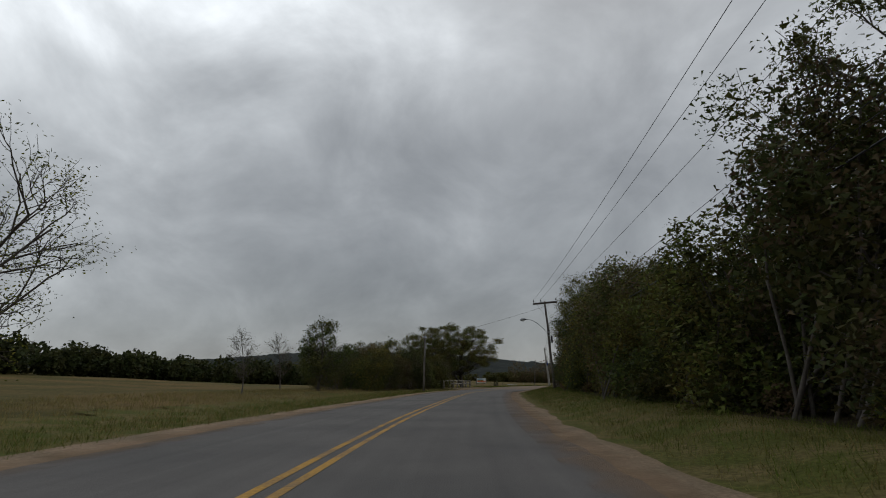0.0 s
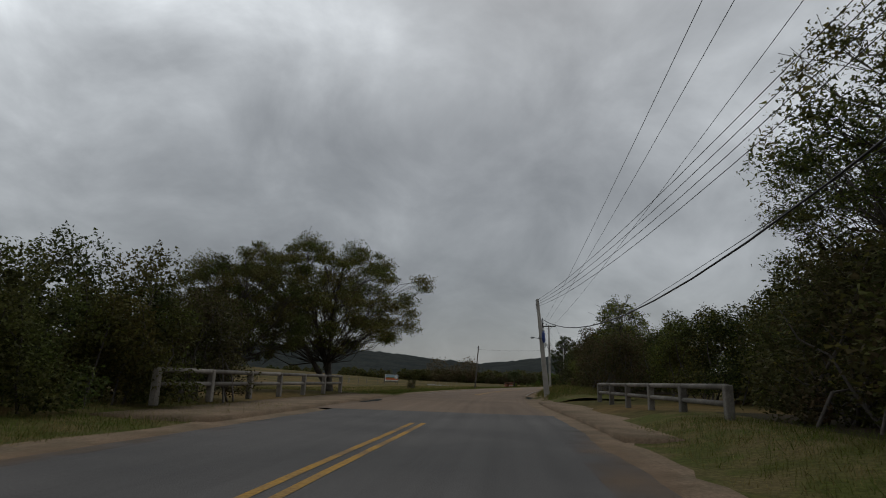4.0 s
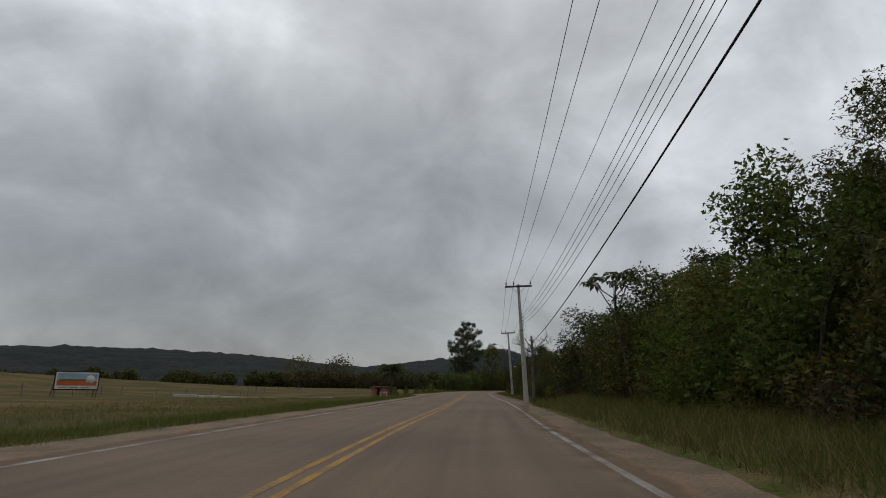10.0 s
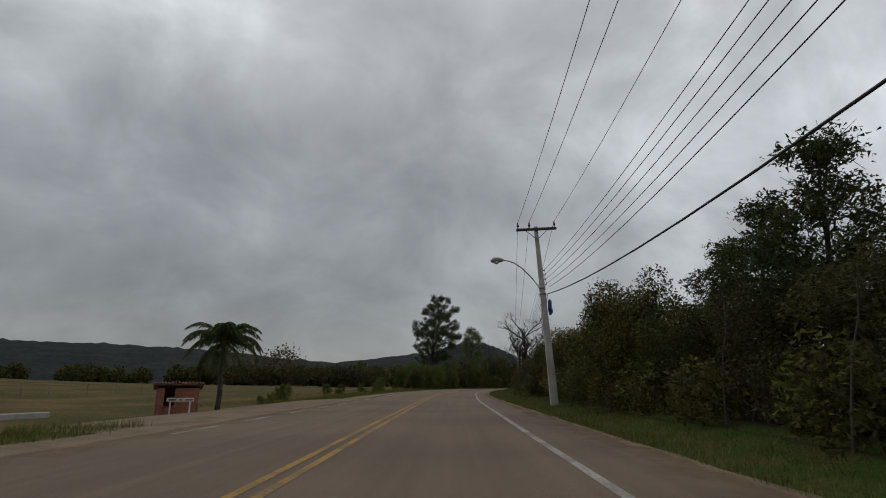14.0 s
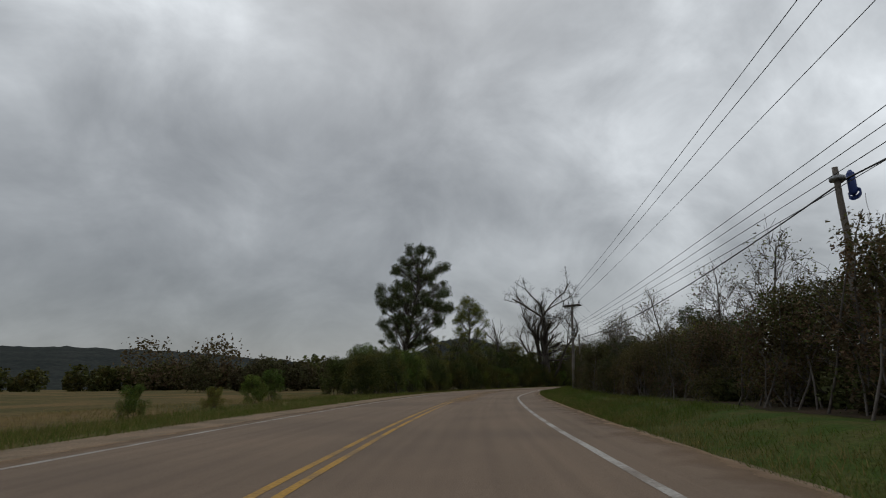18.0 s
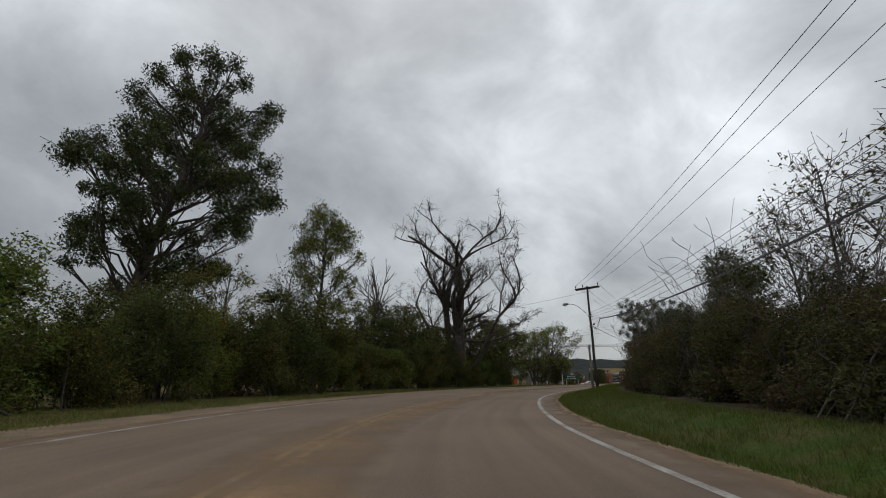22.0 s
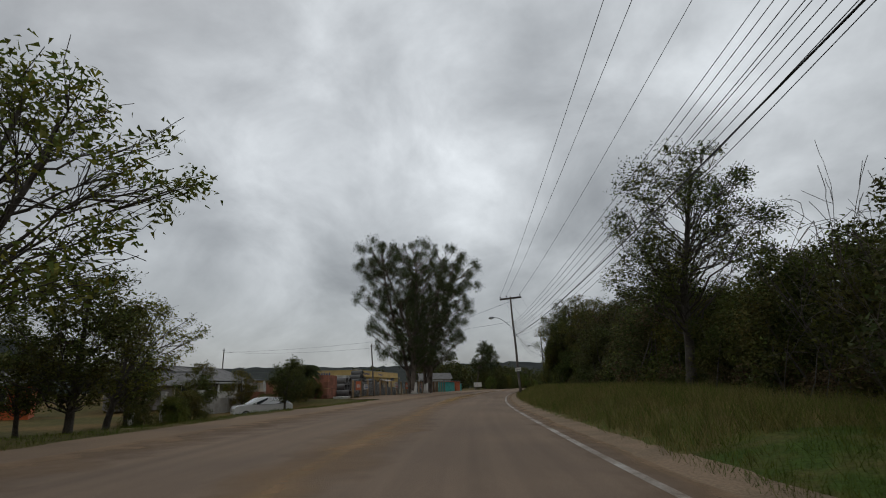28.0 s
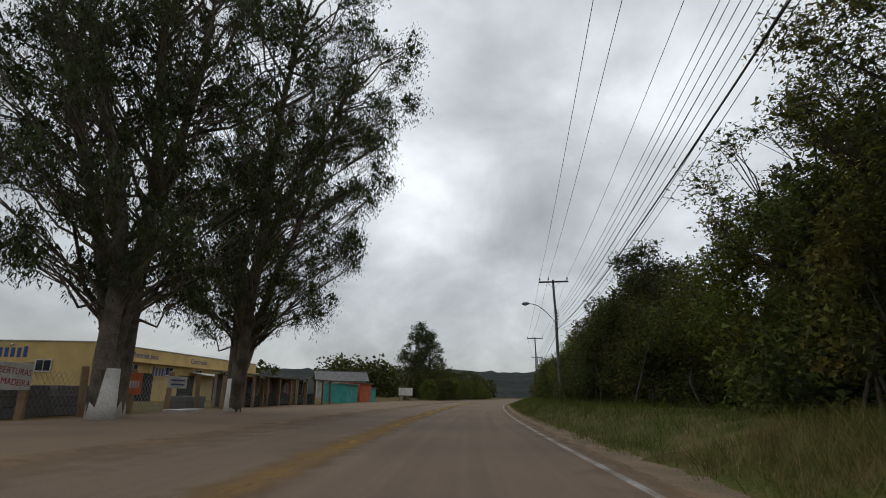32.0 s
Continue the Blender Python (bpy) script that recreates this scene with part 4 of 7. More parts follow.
wire((POLE["A"]["tel"] + Vector((0.3, 0, -0.5)), POLE["C"]["tel"] + Vector((0.1, 0, -0.1))), 0.016, 0.5)
wire((POLE["D"]["tel"] + Vector((0.1, 0, 0.35)), POLE["E"]["tel"] + Vector((0.1, 0, 0.3))), 0.016, 0.7)
for a, b in (("I", "J"), ("J", "L")):
    for k in range(5):
        o = Vector((0.05 * k, 0.1, -0.12 * k - 0.25))
        wire((POLE[a]["n4"] + o, POLE[b]["n4"] + o), 0.013, 0.55 + 0.12 * k)
for a, ta, b, tb, sag in (("A", "top", "A2", "top", 0.15), ("C", "mid", "C2", "top", 0.12), ("H", "top", "H2", "top", 0.3), ("J", "top", "K", "top", 0.2), ("J", "n1", "K2", "top", 0.6), ("K", "top", "K2", "top", 0.3)):
    wire((POLE[a][ta], POLE[b][tb]), 0.016, sag, "service wire across the road")
for k in range(3):
    o = Vector((0, 0, -0.35 * k))
    wire((POLE["I"]["top"] + o, POLE["I2"]["top"] + o), 0.02, 0.5, "service wire across the road")
    wire((POLE["I"]["mid"] + o * 0.4, POLE["I2"]["mid"] + o * 0.4), 0.02 + 0.012 * k, 0.6, "service wire across the road")

# ---- trees and bushes ----
def skeleton_of(rng, height, trunk_r, first, levels, spread_deg, kids, up=0.35, wander=0.16, lean=(0, 0), shrink=0.68, thin=1.0):
    """Limbs as (points, radii), and the tips with their directions."""
    limbs, tips = [], []

    def grow(base, d, length, r, level):
        n = 5 if level == 0 else 4
        pts, q = [base], base
        for k in range(n):
            d = d + rng.normal(0, wander, 3) + np.array([0, 0, up * 0.12])
            d = d / np.linalg.norm(d)
            q = q + d * length / n
            pts.append(q)
        limbs.append((pts, [r * (1 - 0.5 * k / n) for k in range(n + 1)]))
        if level == levels:
            tips.append((q, d))
            tips.append((pts[-2], d))
            return
        for j in range(kids[min(level, len(kids) - 1)]):
            k = rng.integers(max(1, int(n * first)) if level == 0 else 1, n + 1)
            a, tilt = rng.uniform(0, 2 * np.pi), math.radians(spread_deg * rng.uniform(0.5, 1.2))
            u = np.cross(d, (0.3, 0.5, 0.2) if abs(d[2]) > 0.9 else (0, 0, 1))
            u /= np.linalg.norm(u)
            w = np.cross(d, u)
            nd = d * math.cos(tilt) + (u * math.cos(a) + w * math.sin(a)) * math.sin(tilt)
            nd[2] += up * 0.3
            grow(pts[k], nd / np.linalg.norm(nd), length * shrink * rng.uniform(0.7, 1.15), r * (0.55 if level else 0.5) * thin, level + 1)
        if level:
            tips.append((q, d))

    grow(np.array([0.0, 0, -0.15]), np.array([lean[0], lean[1], 1.0]), height, trunk_r, 0)
    return limbs, tips


def limbs_mesh(name, limbs, material, sides=(8, 6, 4), least=0.0):
    """All limbs of one tree as tapered tubes in one mesh."""
    vs, fs, n = [], [], 0
    for pts, radii in limbs:
        if radii[0] < least:
            continue
        k = sides[0] if radii[0] > 0.12 else sides[1] if radii[0] > 0.03 else sides[2]
        ang = np.arange(k) * 2 * np.pi / k
        pts = np.array(pts)
        d = np.gradient(pts, axis=0)
        d /= np.linalg.norm(d, axis=1)[:, None]
        ref = np.array([0.83, 0.31, 0.46])
        u = np.cross(d, ref)
        u /= np.linalg.norm(u, axis=1)[:, None] + 1e-9
        w = np.cross(d, u)
        r = np.maximum(np.array(radii), 0.006)[:, None, None]
        ring = pts[:, None] + r * (np.cos(ang)[None, :, None] * u[:, None] + np.sin(ang)[None, :, None] * w[:, None])
        m = len(pts)
        i = np.arange(m * k).reshape(m, k)
        j = np.roll(i, -1, axis=1)
        fs.append(np.stack([i[:-1], j[:-1], j[1:], i[1:]], -1).reshape(-1, 4) + n)
        vs.append(ring.reshape(-1, 3))
        n += m * k
    me = mesh_np(name, np.concatenate(vs), np.concatenate(fs), material)
    me.polygons.foreach_set("use_smooth", [True] * len(me.polygons))
    return me


def leaves_at(rng, tips, per, spread_m, drop=0.0, flat=1.0):
    at = np.repeat(np.array([t for t, _ in tips]), per, axis=0)
    off = rng.normal(0, spread_m, (len(at), 3))
    off[:, 2] = off[:, 2] * flat - np.abs(rng.normal(0, drop, len(at)))
    return at + off


KIND = {}


def tree_kind(key, seed, height, trunk_r, first=0.45, levels=3, spread_deg=48, kids=(6, 4, 3), up=0.3, per=30, spread_m=0.35, leaf=0.16, leaf_mat="leaf_dark", bark="bark", drop=0.0, wander=0.16, least=0.0, lean=(0, 0), flat=1.0, slim=0.42, second=None, second_share=0.0, shrink=0.68):
    """Meshes of one kind of tree: its wood, and its crown in one or two tints."""
    rng = np.random.default_rng(seed)
    limbs, tips = skeleton_of(rng, height, trunk_r, first, levels, spread_deg, kids, up, wander, lean, shrink)
    wood = limbs_mesh("trunk", limbs, bark, least=least)
    crowns = []
    if per:
        at = leaves_at(rng, tips, per, spread_m, drop, flat)
        cut = rng.random(len(at)) < second_share
        crowns.append(("crown", leaf_mesh("crown", at[~cut], leaf, leaf_mat, rng, drop, slim)))
        if second:
            crowns.append(("tinted_foliage", leaf_mesh("tinted_foliage", at[cut], leaf, second, rng, drop, slim)))
    KIND[key] = (wood, crowns)


def clump_kind(key, seed, height, trunk_r, low=0.3, wide=2.2, clumps=40, clump_r=0.55, per=200, leaf=0.13, leaf_mat="leaf_dark", second=None, second_share=0.0, bark="bark", droop=0.15, slim=0.45, flat=0.8, twigs=3, leaders=1, lean=(0, 0), top_heavy=0.0, core=0.25, full=0.7, part_deg=0.16):
    """A tree whose crown is made of leaf clumps on limbs that leave the trunk, with gaps between the clumps."""
    rng = np.random.default_rng(seed)
    limbs, spines = [], []
    for j in range(leaders):
        q, d = np.array([0.0, 0, -0.15]), np.array([lean[0] + rng.normal(0, part_deg * (leaders > 1)), lean[1] + rng.normal(0, part_deg * (leaders > 1)), 1.0])
        pts = [q]
        for k in range(9):
            d = d + rng.normal(0, 0.07, 3)
            d = d / np.linalg.norm(d)
            q = q + d * (height * 0.86 + 0.15) / 9
            pts.append(q)
        limbs.append((pts, [trunk_r * (1.25 if k == 0 else 1) * (1 - 0.085 * k) for k in range(10)]))
        spines.append(np.array(pts))
    z0, got = height * low, []
    while len(got) < clumps:
        best, far = None, -1
        for _ in range(4):
            u = rng.random() ** (1.0 / (1.0 + top_heavy))
            reach = wide * max(math.sin(math.pi * (0.16 + 0.74 * u)), 0.12) ** full * rng.uniform(0.85, 1.15)
            a, z = rng.uniform(0, 2 * np.pi), z0 + (height - clump_r * flat - z0) * u
            sp = spines[rng.integers(leaders)]
            c = np.array([np.interp(z, sp[:, 2], sp[:, 0]), np.interp(z, sp[:, 2], sp[:, 1]), z])
            c[:2] += np.array([math.cos(a), math.sin(a)]) * (reach - clump_r * 0.6) * math.sqrt(rng.uniform(0.08, 1))
            near = min((np.linalg.norm(c - g) for g, _ in got), default=9)
            if near > far:
                best, far = (c, sp), near
        got.append(best)
    at, inner = [], []
    for c, sp in got:
        axis = np.array([np.interp(c[2], sp[:, 2], sp[:, 0]), np.interp(c[2], sp[:, 2], sp[:, 1])])
        out = np.linalg.norm(c[:2] - axis)
        zs = max(height * min(low, 0.3) * 0.7, c[2] - 0.35 - out * rng.uniform(0.5, 1.0))
        zs = min(zs, height * 0.8)
        q = np.array([np.interp(zs, sp[:, 2], sp[:, 0]), np.interp(zs, sp[:, 2], sp[:, 1]), zs])
        bow = np.array([0, 0, 1]) * rng.uniform(-0.1, 0.16) * out
        pts = [q + (c - q) * u + bow * 4 * u * (1 - u) + rng.normal(0, 0.05 * out + 0.02, 3) * (0 < u < 1) for u in np.linspace(0, 1, 6)]
        r0 = trunk_r * rng.uniform(0.13, 0.26)
        limbs.append((pts, [r0 * (1 - 0.8 * u) for u in np.linspace(0, 1, 6)]))
        r = clump_r * rng.uniform(0.6, 1.35)
        for _ in range(twigs):
            e = c + rng.normal(0, r * 0.55, 3)
            limbs.append(([pts[3], (pts[4] + e) / 2 + rng.normal(0, 0.08, 3), e], [r0 * 0.35, r0 * 0.22, r0 * 0.1]))
        n = int(per * (r / clump_r) ** 2)
        d = rng.normal(size=(n, 3))
        d /= np.linalg.norm(d, axis=1)[:, None]
        ph = rng.uniform(0, 6, 3)
        rad = r * rng.random(n) ** 0.42 * (1 + 0.3 * np.sin(d[:, 0] * 4 + ph[0]) * np.sin(d[:, 1] * 4 + ph[1]) + 0.25 * np.sin(d[:, 2] * 5 + ph[2]))
        leafs = c + d * rad[:, None] * (1, 1, flat)
        leafs[:, 2] -= droop * r * rng.random(n) ** 2
        at.append(leafs)
        inner.append(c + rng.normal(0, r * 0.27, (max(2, int(n * core * 0.12)), 3)))
    at, inner = np.concatenate(at), np.concatenate(inner)
    crowns = []
    cut = rng.random(len(at)) < second_share
    crowns.append(("crown", leaf_mesh("crown", at[~cut], leaf, leaf_mat, rng, droop * 2, slim, True)))
    if second:
        crowns.append(("tinted_foliage", leaf_mesh("tinted_foliage", at[cut], leaf, second, rng, droop * 2, slim, True)))
    if core:
        crowns.append(("inner_foliage", leaf_mesh("inner_foliage", inner, leaf * 2.0, leaf_mat, rng, droop, 0.6, True)))
    KIND[key] = (limbs_mesh("trunk", limbs, bark), crowns)


def bush_kind(key, seed, w, h, leaves, leaf, leaf_mat, second=None, second_share=0.0, stems=9, bark="bark", lumps=34, slim=0.6):
    """A dense bush: leaves over the outside of many small lumps, coarser ones within, on several stems."""
    rng = np.random.default_rng(seed)
    a, u = rng.uniform(0, 2 * np.pi, lumps), rng.random(lumps)
    z = h * (0.10 + 0.78 * rng.random(lumps))
    reach = w * 0.40 * np.sqrt(np.clip(1.05 - (z / h) ** 2, 0.05, 1)) * np.sqrt(u)
    c = np.stack([np.cos(a) * reach, np.sin(a) * reach, z], 1)
    r = rng.uniform(0.55, 1.1, lumps) * w * 0.145 * (1.15 - 0.35 * z / h)
    k = rng.choice(lumps, leaves, p=r**2 / (r**2).sum())
    d = rng.normal(size=(leaves, 3))
    d /= np.linalg.norm(d, axis=1)[:, None]
    rad = r[k] * rng.uniform(0.3, 1.0, leaves) ** 0.5 * (1 + 0.25 * np.sin(d[:, 0] * 6 + k) * np.cos(d[:, 1] * 6 + d[:, 2] * 5))
    at = c[k] + d * rad[:, None]
    stray = rng.random(leaves) < 0.02
    at[stray] += d[stray] * rng.uniform(0.05, 0.3, stray.sum())[:, None]
    at[:, 2] = np.where(at[:, 2] < 0.05, rng.uniform(0.05, 0.5, leaves), at[:, 2])
    limbs = []
    for j in range(stems):
        g = j % lumps
        tip = c[g] + rng.normal(0, 0.15, 3) + (0, 0, r[g] * rng.uniform(0.2, 0.9))
        base = np.array([rng.normal(0, w * 0.16), rng.normal(0, w * 0.16), -0.1])
        pts = [base + (tip - base) * q + rng.normal(0, 0.09, 3) * (0 < q < 1) for q in np.linspace(0, 1, 5)]
        limbs.append((pts, [0.032 * (1 - 0.7 * q) for q in np.linspace(0, 1, 5)]))
    wood = limbs_mesh("stems", limbs, bark)
    cut = rng.random(leaves) < second_share
    crowns = [("foliage", leaf_mesh("foliage", at[~cut], leaf, leaf_mat, rng, 0.2, slim, True))]
    if second:
        crowns.append(("tinted_foliage", leaf_mesh("tinted_foliage", at[cut], leaf, second, rng, 0.2, slim, True)))
    n = leaves // 8
    g = rng.integers(0, lumps, n)
    inner = c[g] * (0.82, 0.82, 0.86) + rng.normal(0, 0.33, (n, 3)) * r[g][:, None]
    inner[:, 2] = np.abs(inner[:, 2])
    crowns.append(("inner_foliage", leaf_mesh("inner_foliage", inner, leaf * 1.5, leaf_mat, rng, 0.1, 0.7, True)))
    KIND[key] = (wood, crowns)


def twig_kind(key, seed, w, h, stems, bark="twig"):
    """Leafless scrub: many thin forked stems."""
    rng = np.random.default_rng(seed)
    limbs = []
    for j in range(stems):
        base = np.array([rng.normal(0, w * 0.25), rng.normal(0, w * 0.25), -0.1])
        d = np.array([rng.normal(0, 0.28), rng.normal(0, 0.28), 1.0])
        ln = h * rng.uniform(0.55, 1.05)

        def fork(q, d, ln, r, level):
            pts = [q]
            for k in range(4):
                d = d + rng.normal(0, 0.13, 3)
                d = d / np.linalg.norm(d)
                pts.append(pts[-1] + d * ln / 4)
            limbs.append((pts, [r * (1 - 0.15 * k) for k in range(5)]))
            if level < 2:
                for _ in range(3):
                    k = rng.integers(2, 5)
                    fork(pts[k], d + rng.normal(0, 0.5, 3), ln * 0.45, r * 0.5, level + 1)

        fork(base, d, ln, 0.014, 0)
    KIND[key] = (limbs_mesh("stems", limbs, bark), [])


def plant(name, key, s, off, size, label, category, group="", turn=0.0, tilt=0.0, tall=1.0):
    x, y, z = spot(s, off)
    root = thing(name, pose(x, y, z, tilt, 0, turn) @ Matrix.Diagonal((size, size, size * tall, 1)), label, category, group)
    wood, crowns = KIND[key]
    part("trunk", wood, None, root)
    for pname, me in crowns:
        part(pname, me, None, root)
    return root


bush_kind("bush_a", 1, 4.8, 4.2, 14850, 0.094, "leaf_dark", "leaf_mid", 0.3)
bush_kind("bush_b", 2, 4.6, 3.9, 14850, 0.094, "leaf_dark", "leaf_mid", 0.45)
bush_kind("bush_c", 3, 5.0, 4.4, 14850, 0.094, "leaf_dark", "leaf_brown", 0.35, stems=20, bark="twig")
bush_kind("bush_d", 4, 4.4, 3.7, 13500, 0.086, "leaf_mid", "leaf_yellow", 0.3)
bush_kind("bush_e", 5, 4.8, 4.0, 14850, 0.086, "leaf_mid", "leaf_bright", 0.4)
bush_kind("bush_f", 6, 4.6, 3.4, 12825, 0.086, "leaf_brown", "leaf_dark", 0.4, stems=34, bark="twig")
bush_kind("bush_g", 7, 4.8, 3.7, 10800, 0.086, "leaf_brown", "leaf_dark", 0.25, stems=52, bark="twig")
twig_kind("twigs_a", 8, 2.6, 3.4, 16)
twig_kind("twigs_b", 9, 2.2, 3.8, 12, "bark_pale")
clump_kind("round_a", 11, 5.6, 0.13, 0.22, 2.3, 46, 0.58, 230, 0.13, "leaf_dark", "leaf_mid", 0.35)
clump_kind("round_b", 12, 5.8, 0.15, 0.20, 2.6, 54, 0.60, 230, 0.14, "leaf_dark", "leaf_mid", 0.25)
clump_kind("tall_a", 13, 6.8, 0.13, 0.30, 1.75, 46, 0.52, 200, 0.13, "leaf_dark", "leaf_euc", 0.35, top_heavy=0.3)
clump_kind("tall_b", 14, 7.2, 0.13, 0.36, 1.7, 40, 0.50, 190, 0.14, "leaf_euc", "leaf_dark", 0.4, bark="bark_pale", top_heavy=0.4)
clump_kind("thin_a", 15, 5.8, 0.08, 0.30, 1.6, 40, 0.38, 60, 0.12, "leaf_mid", "leaf_yellow", 0.3, twigs=5, core=0)
clump_kind("thin_b", 16, 5.8, 0.07, 0.25, 1.5, 46, 0.42, 16, 0.11, "leaf_brown", "leaf_mid", 0.3, bark="twig", twigs=8, core=0)

clump_kind("big_edge", 39, 9.5, 0.2, 0.35, 3.4, 66, 0.62, 330, 0.105, "leaf_dark", "leaf_mid", 0.4, twigs=4)

PLACE = np.random.default_rng(21)


def hedge(s0, s1, front, rows, kinds, high, every, label, jitter=0.9, gap=2.8, trees=(), tree_every=9.0, tree_high=1.0, name="bush"):
    """Rows of bushes along the road; high gives their size as a function of s."""
    sign = 1 if front > 0 else -1
    front = on_road(front - sign * 2.2) + sign * 2.2
    for row in range(rows):
        s = s0 + PLACE.uniform(0, every)
        while s < s1:
            f = high(s) if callable(high) else high
            k = kinds[PLACE.integers(len(kinds))]
            f *= PLACE.uniform(0.8, 1.2) * (1 + 0.16 * row)
            plant(name, k, s, front + sign * (row * gap + PLACE.uniform(0, jitter)), f, label, "bush", "bushes along the road", PLACE.uniform(0, 360), PLACE.normal(0, 4), PLACE.uniform(0.85, 1.15))
            s += every * 1.25 * PLACE.uniform(0.85, 1.2) * (1 + 0.12 * row)
    if trees:
        s = s0 + PLACE.uniform(0, tree_every)
        while s < s1:
            f = tree_high(s) if callable(tree_high) else tree_high
            k = trees[PLACE.integers(len(trees))]
            plant("tree", k, s, front + sign * PLACE.uniform(1.8, 1.5 + rows * gap), f * PLACE.uniform(0.85, 1.15), "slender dark green tree among the bushes", "tree", "roadside trees", PLACE.uniform(0, 360), PLACE.normal(0, 3))
            s += tree_every * PLACE.uniform(0.7, 1.3)


def bend(*knots):
    return lambda s: float(np.interp(s, knots[::2], knots[1::2]))


GREEN, OLIVE, BROWN = "dense dark green bush beside the road", "olive bush with yellowing leaf tips", "brown half-bare scrub bush"
# right-hand side
hedge(4, 62, 9.6, 2, ("bush_a", "bush_f", "bush_c", "bush_b"), bend(4, 0.95, 14, 1.2, 30, 1.25, 45, 1.12, 62, 1.0), 2.9, GREEN, trees=("round_a", "tall_a", "thin_a"), tree_every=6, tree_high=bend(4, 0.75, 40, 0.9, 62, 0.9))
hedge(62, 80, 13.5, 2, ("bush_a", "bush_d"), 0.95, 3.0, GREEN, trees=("thin_a", "round_a"), tree_every=7, tree_high=0.75)
hedge(80, 112, 9.6, 2, ("bush_d", "bush_f", "bush_d", "bush_c"), bend(80, 0.85, 95, 1.0, 112, 1.0), 2.8, OLIVE, trees=("thin_a", "round_a"), tree_every=8, tree_high=bend(80, 0.7, 95, 0.85, 112, 0.9))
hedge(112, 150, 9.1, 2, ("bush_a", "bush_b", "bush_e"), bend(112, 1.05, 122, 1.1, 135, 1.05, 150, 1.0), 2.8, GREEN, trees=("tall_a", "round_b", "thin_a"), tree_every=6, tree_high=bend(112, 0.95, 125, 1.0, 138, 1.0, 150, 0.9))
hedge(150, 206, 8.1, 2, ("bush_a", "bush_b", "bush_c", "bush_f"), bend(150, 0.82, 168, 0.78, 195, 0.75, 206, 0.7), 2.7, GREEN, trees=("tall_a", "round_a", "thin_b"), tree_every=6, tree_high=bend(150, 0.62, 178, 0.64, 206, 0.6))
hedge(206, 262, 9.5, 2, ("bush_f", "bush_c", "bush_g"), bend(206, 0.75, 235, 0.6, 262, 0.55), 2.7, BROWN, trees=("thin_b", "thin_a"), tree_every=7, tree_high=bend(206, 0.75, 262, 0.5))
hedge(262, 312, 10.2, 2, ("bush_f", "bush_g", "bush_c"), bend(262, 0.62, 285, 0.72, 312, 0.7), 2.7, BROWN, trees=("thin_b", "tall_b", "round_a"), tree_every=6, tree_high=bend(262, 0.7, 288, 0.75, 300, 0.7, 312, 0.85))
hedge(312, 347, 11.0, 2, ("bush_c", "bush_g", "bush_a"), bend(312, 0.6, 320, 0.7, 330, 1.1), 2.8, BROWN, trees=("tall_a", "tall_b"), tree_every=3.6, tree_high=bend(312, 0.45, 318, 0.5, 324, 1.0, 329, 1.3, 347, 1.35))
hedge(347, 394, 13.0, 2, ("bush_a", "bush_b", "bush_c"), bend(347, 1.0, 396, 1.15), 2.9, GREEN, trees=("thin_b", "round_a", "tall_a"), tree_every=6, tree_high=bend(347, 1.0, 396, 1.0))
hedge(394, 404, 11.6, 2, ("bush_a", "bush_b"), 1.15, 2.9, GREEN, trees=("round_b", "tall_a"), tree_every=4, tree_high=1.2)
hedge(404, 445, 11.4, 2, ("bush_a", "bush_b", "bush_e"), bend(404, 1.3, 445, 1.05), 2.9, GREEN, trees=("round_b", "tall_a", "round_a"), tree_every=3.2, tree_high=bend(404, 1.3, 425, 1.35, 445, 1.1))
hedge(445, 565, 11.0, 2, ("bush_a", "bush_b"), 1.2, 3.6, GREEN, trees=("round_b", "tall_a"), tree_every=12, tree_high=1.2)
for s in np.arange(206, 262, 5.5):
    plant("scrub", "twigs_a", s + PLACE.uniform(-1, 1), 8.9 + PLACE.uniform(0, 0.8), PLACE.uniform(0.55, 0.8), "bare grey twigs of dry scrub", "bush", "dry scrub", PLACE.uniform(0, 360))
for s in np.arange(262, 350, 2.8):
    plant("scrub", ("twigs_a", "twigs_b")[int(s) % 2], s + PLACE.uniform(-1, 1), 9.0 + PLACE.uniform(0, 1.5) + 0.8 * (s > 312), PLACE.uniform(0.65, 1.05), "bare pale stems of dry scrub", "bush", "dry scrub", PLACE.uniform(0, 360), PLACE.normal(0, 8))
for s in np.arange(315, 346, 1.7):
    plant("scrub", "twigs_b", s + PLACE.uniform(-0.6, 0.6), 8.9 + PLACE.uniform(0, 0.8), PLACE.uniform(0.45, 0.7), "bare pale stems of dry scrub", "bush", "dry scrub", PLACE.uniform(0, 360), PLACE.normal(0, 10))
for s in np.arange(12, 60, 4.5):
    plant("scrub", "twigs_a", s + PLACE.uniform(-1, 1), 8.8, PLACE.uniform(0.5, 0.7), "bare grey twigs under the bushes", "bush", "dry scrub", PLACE.uniform(0, 360))

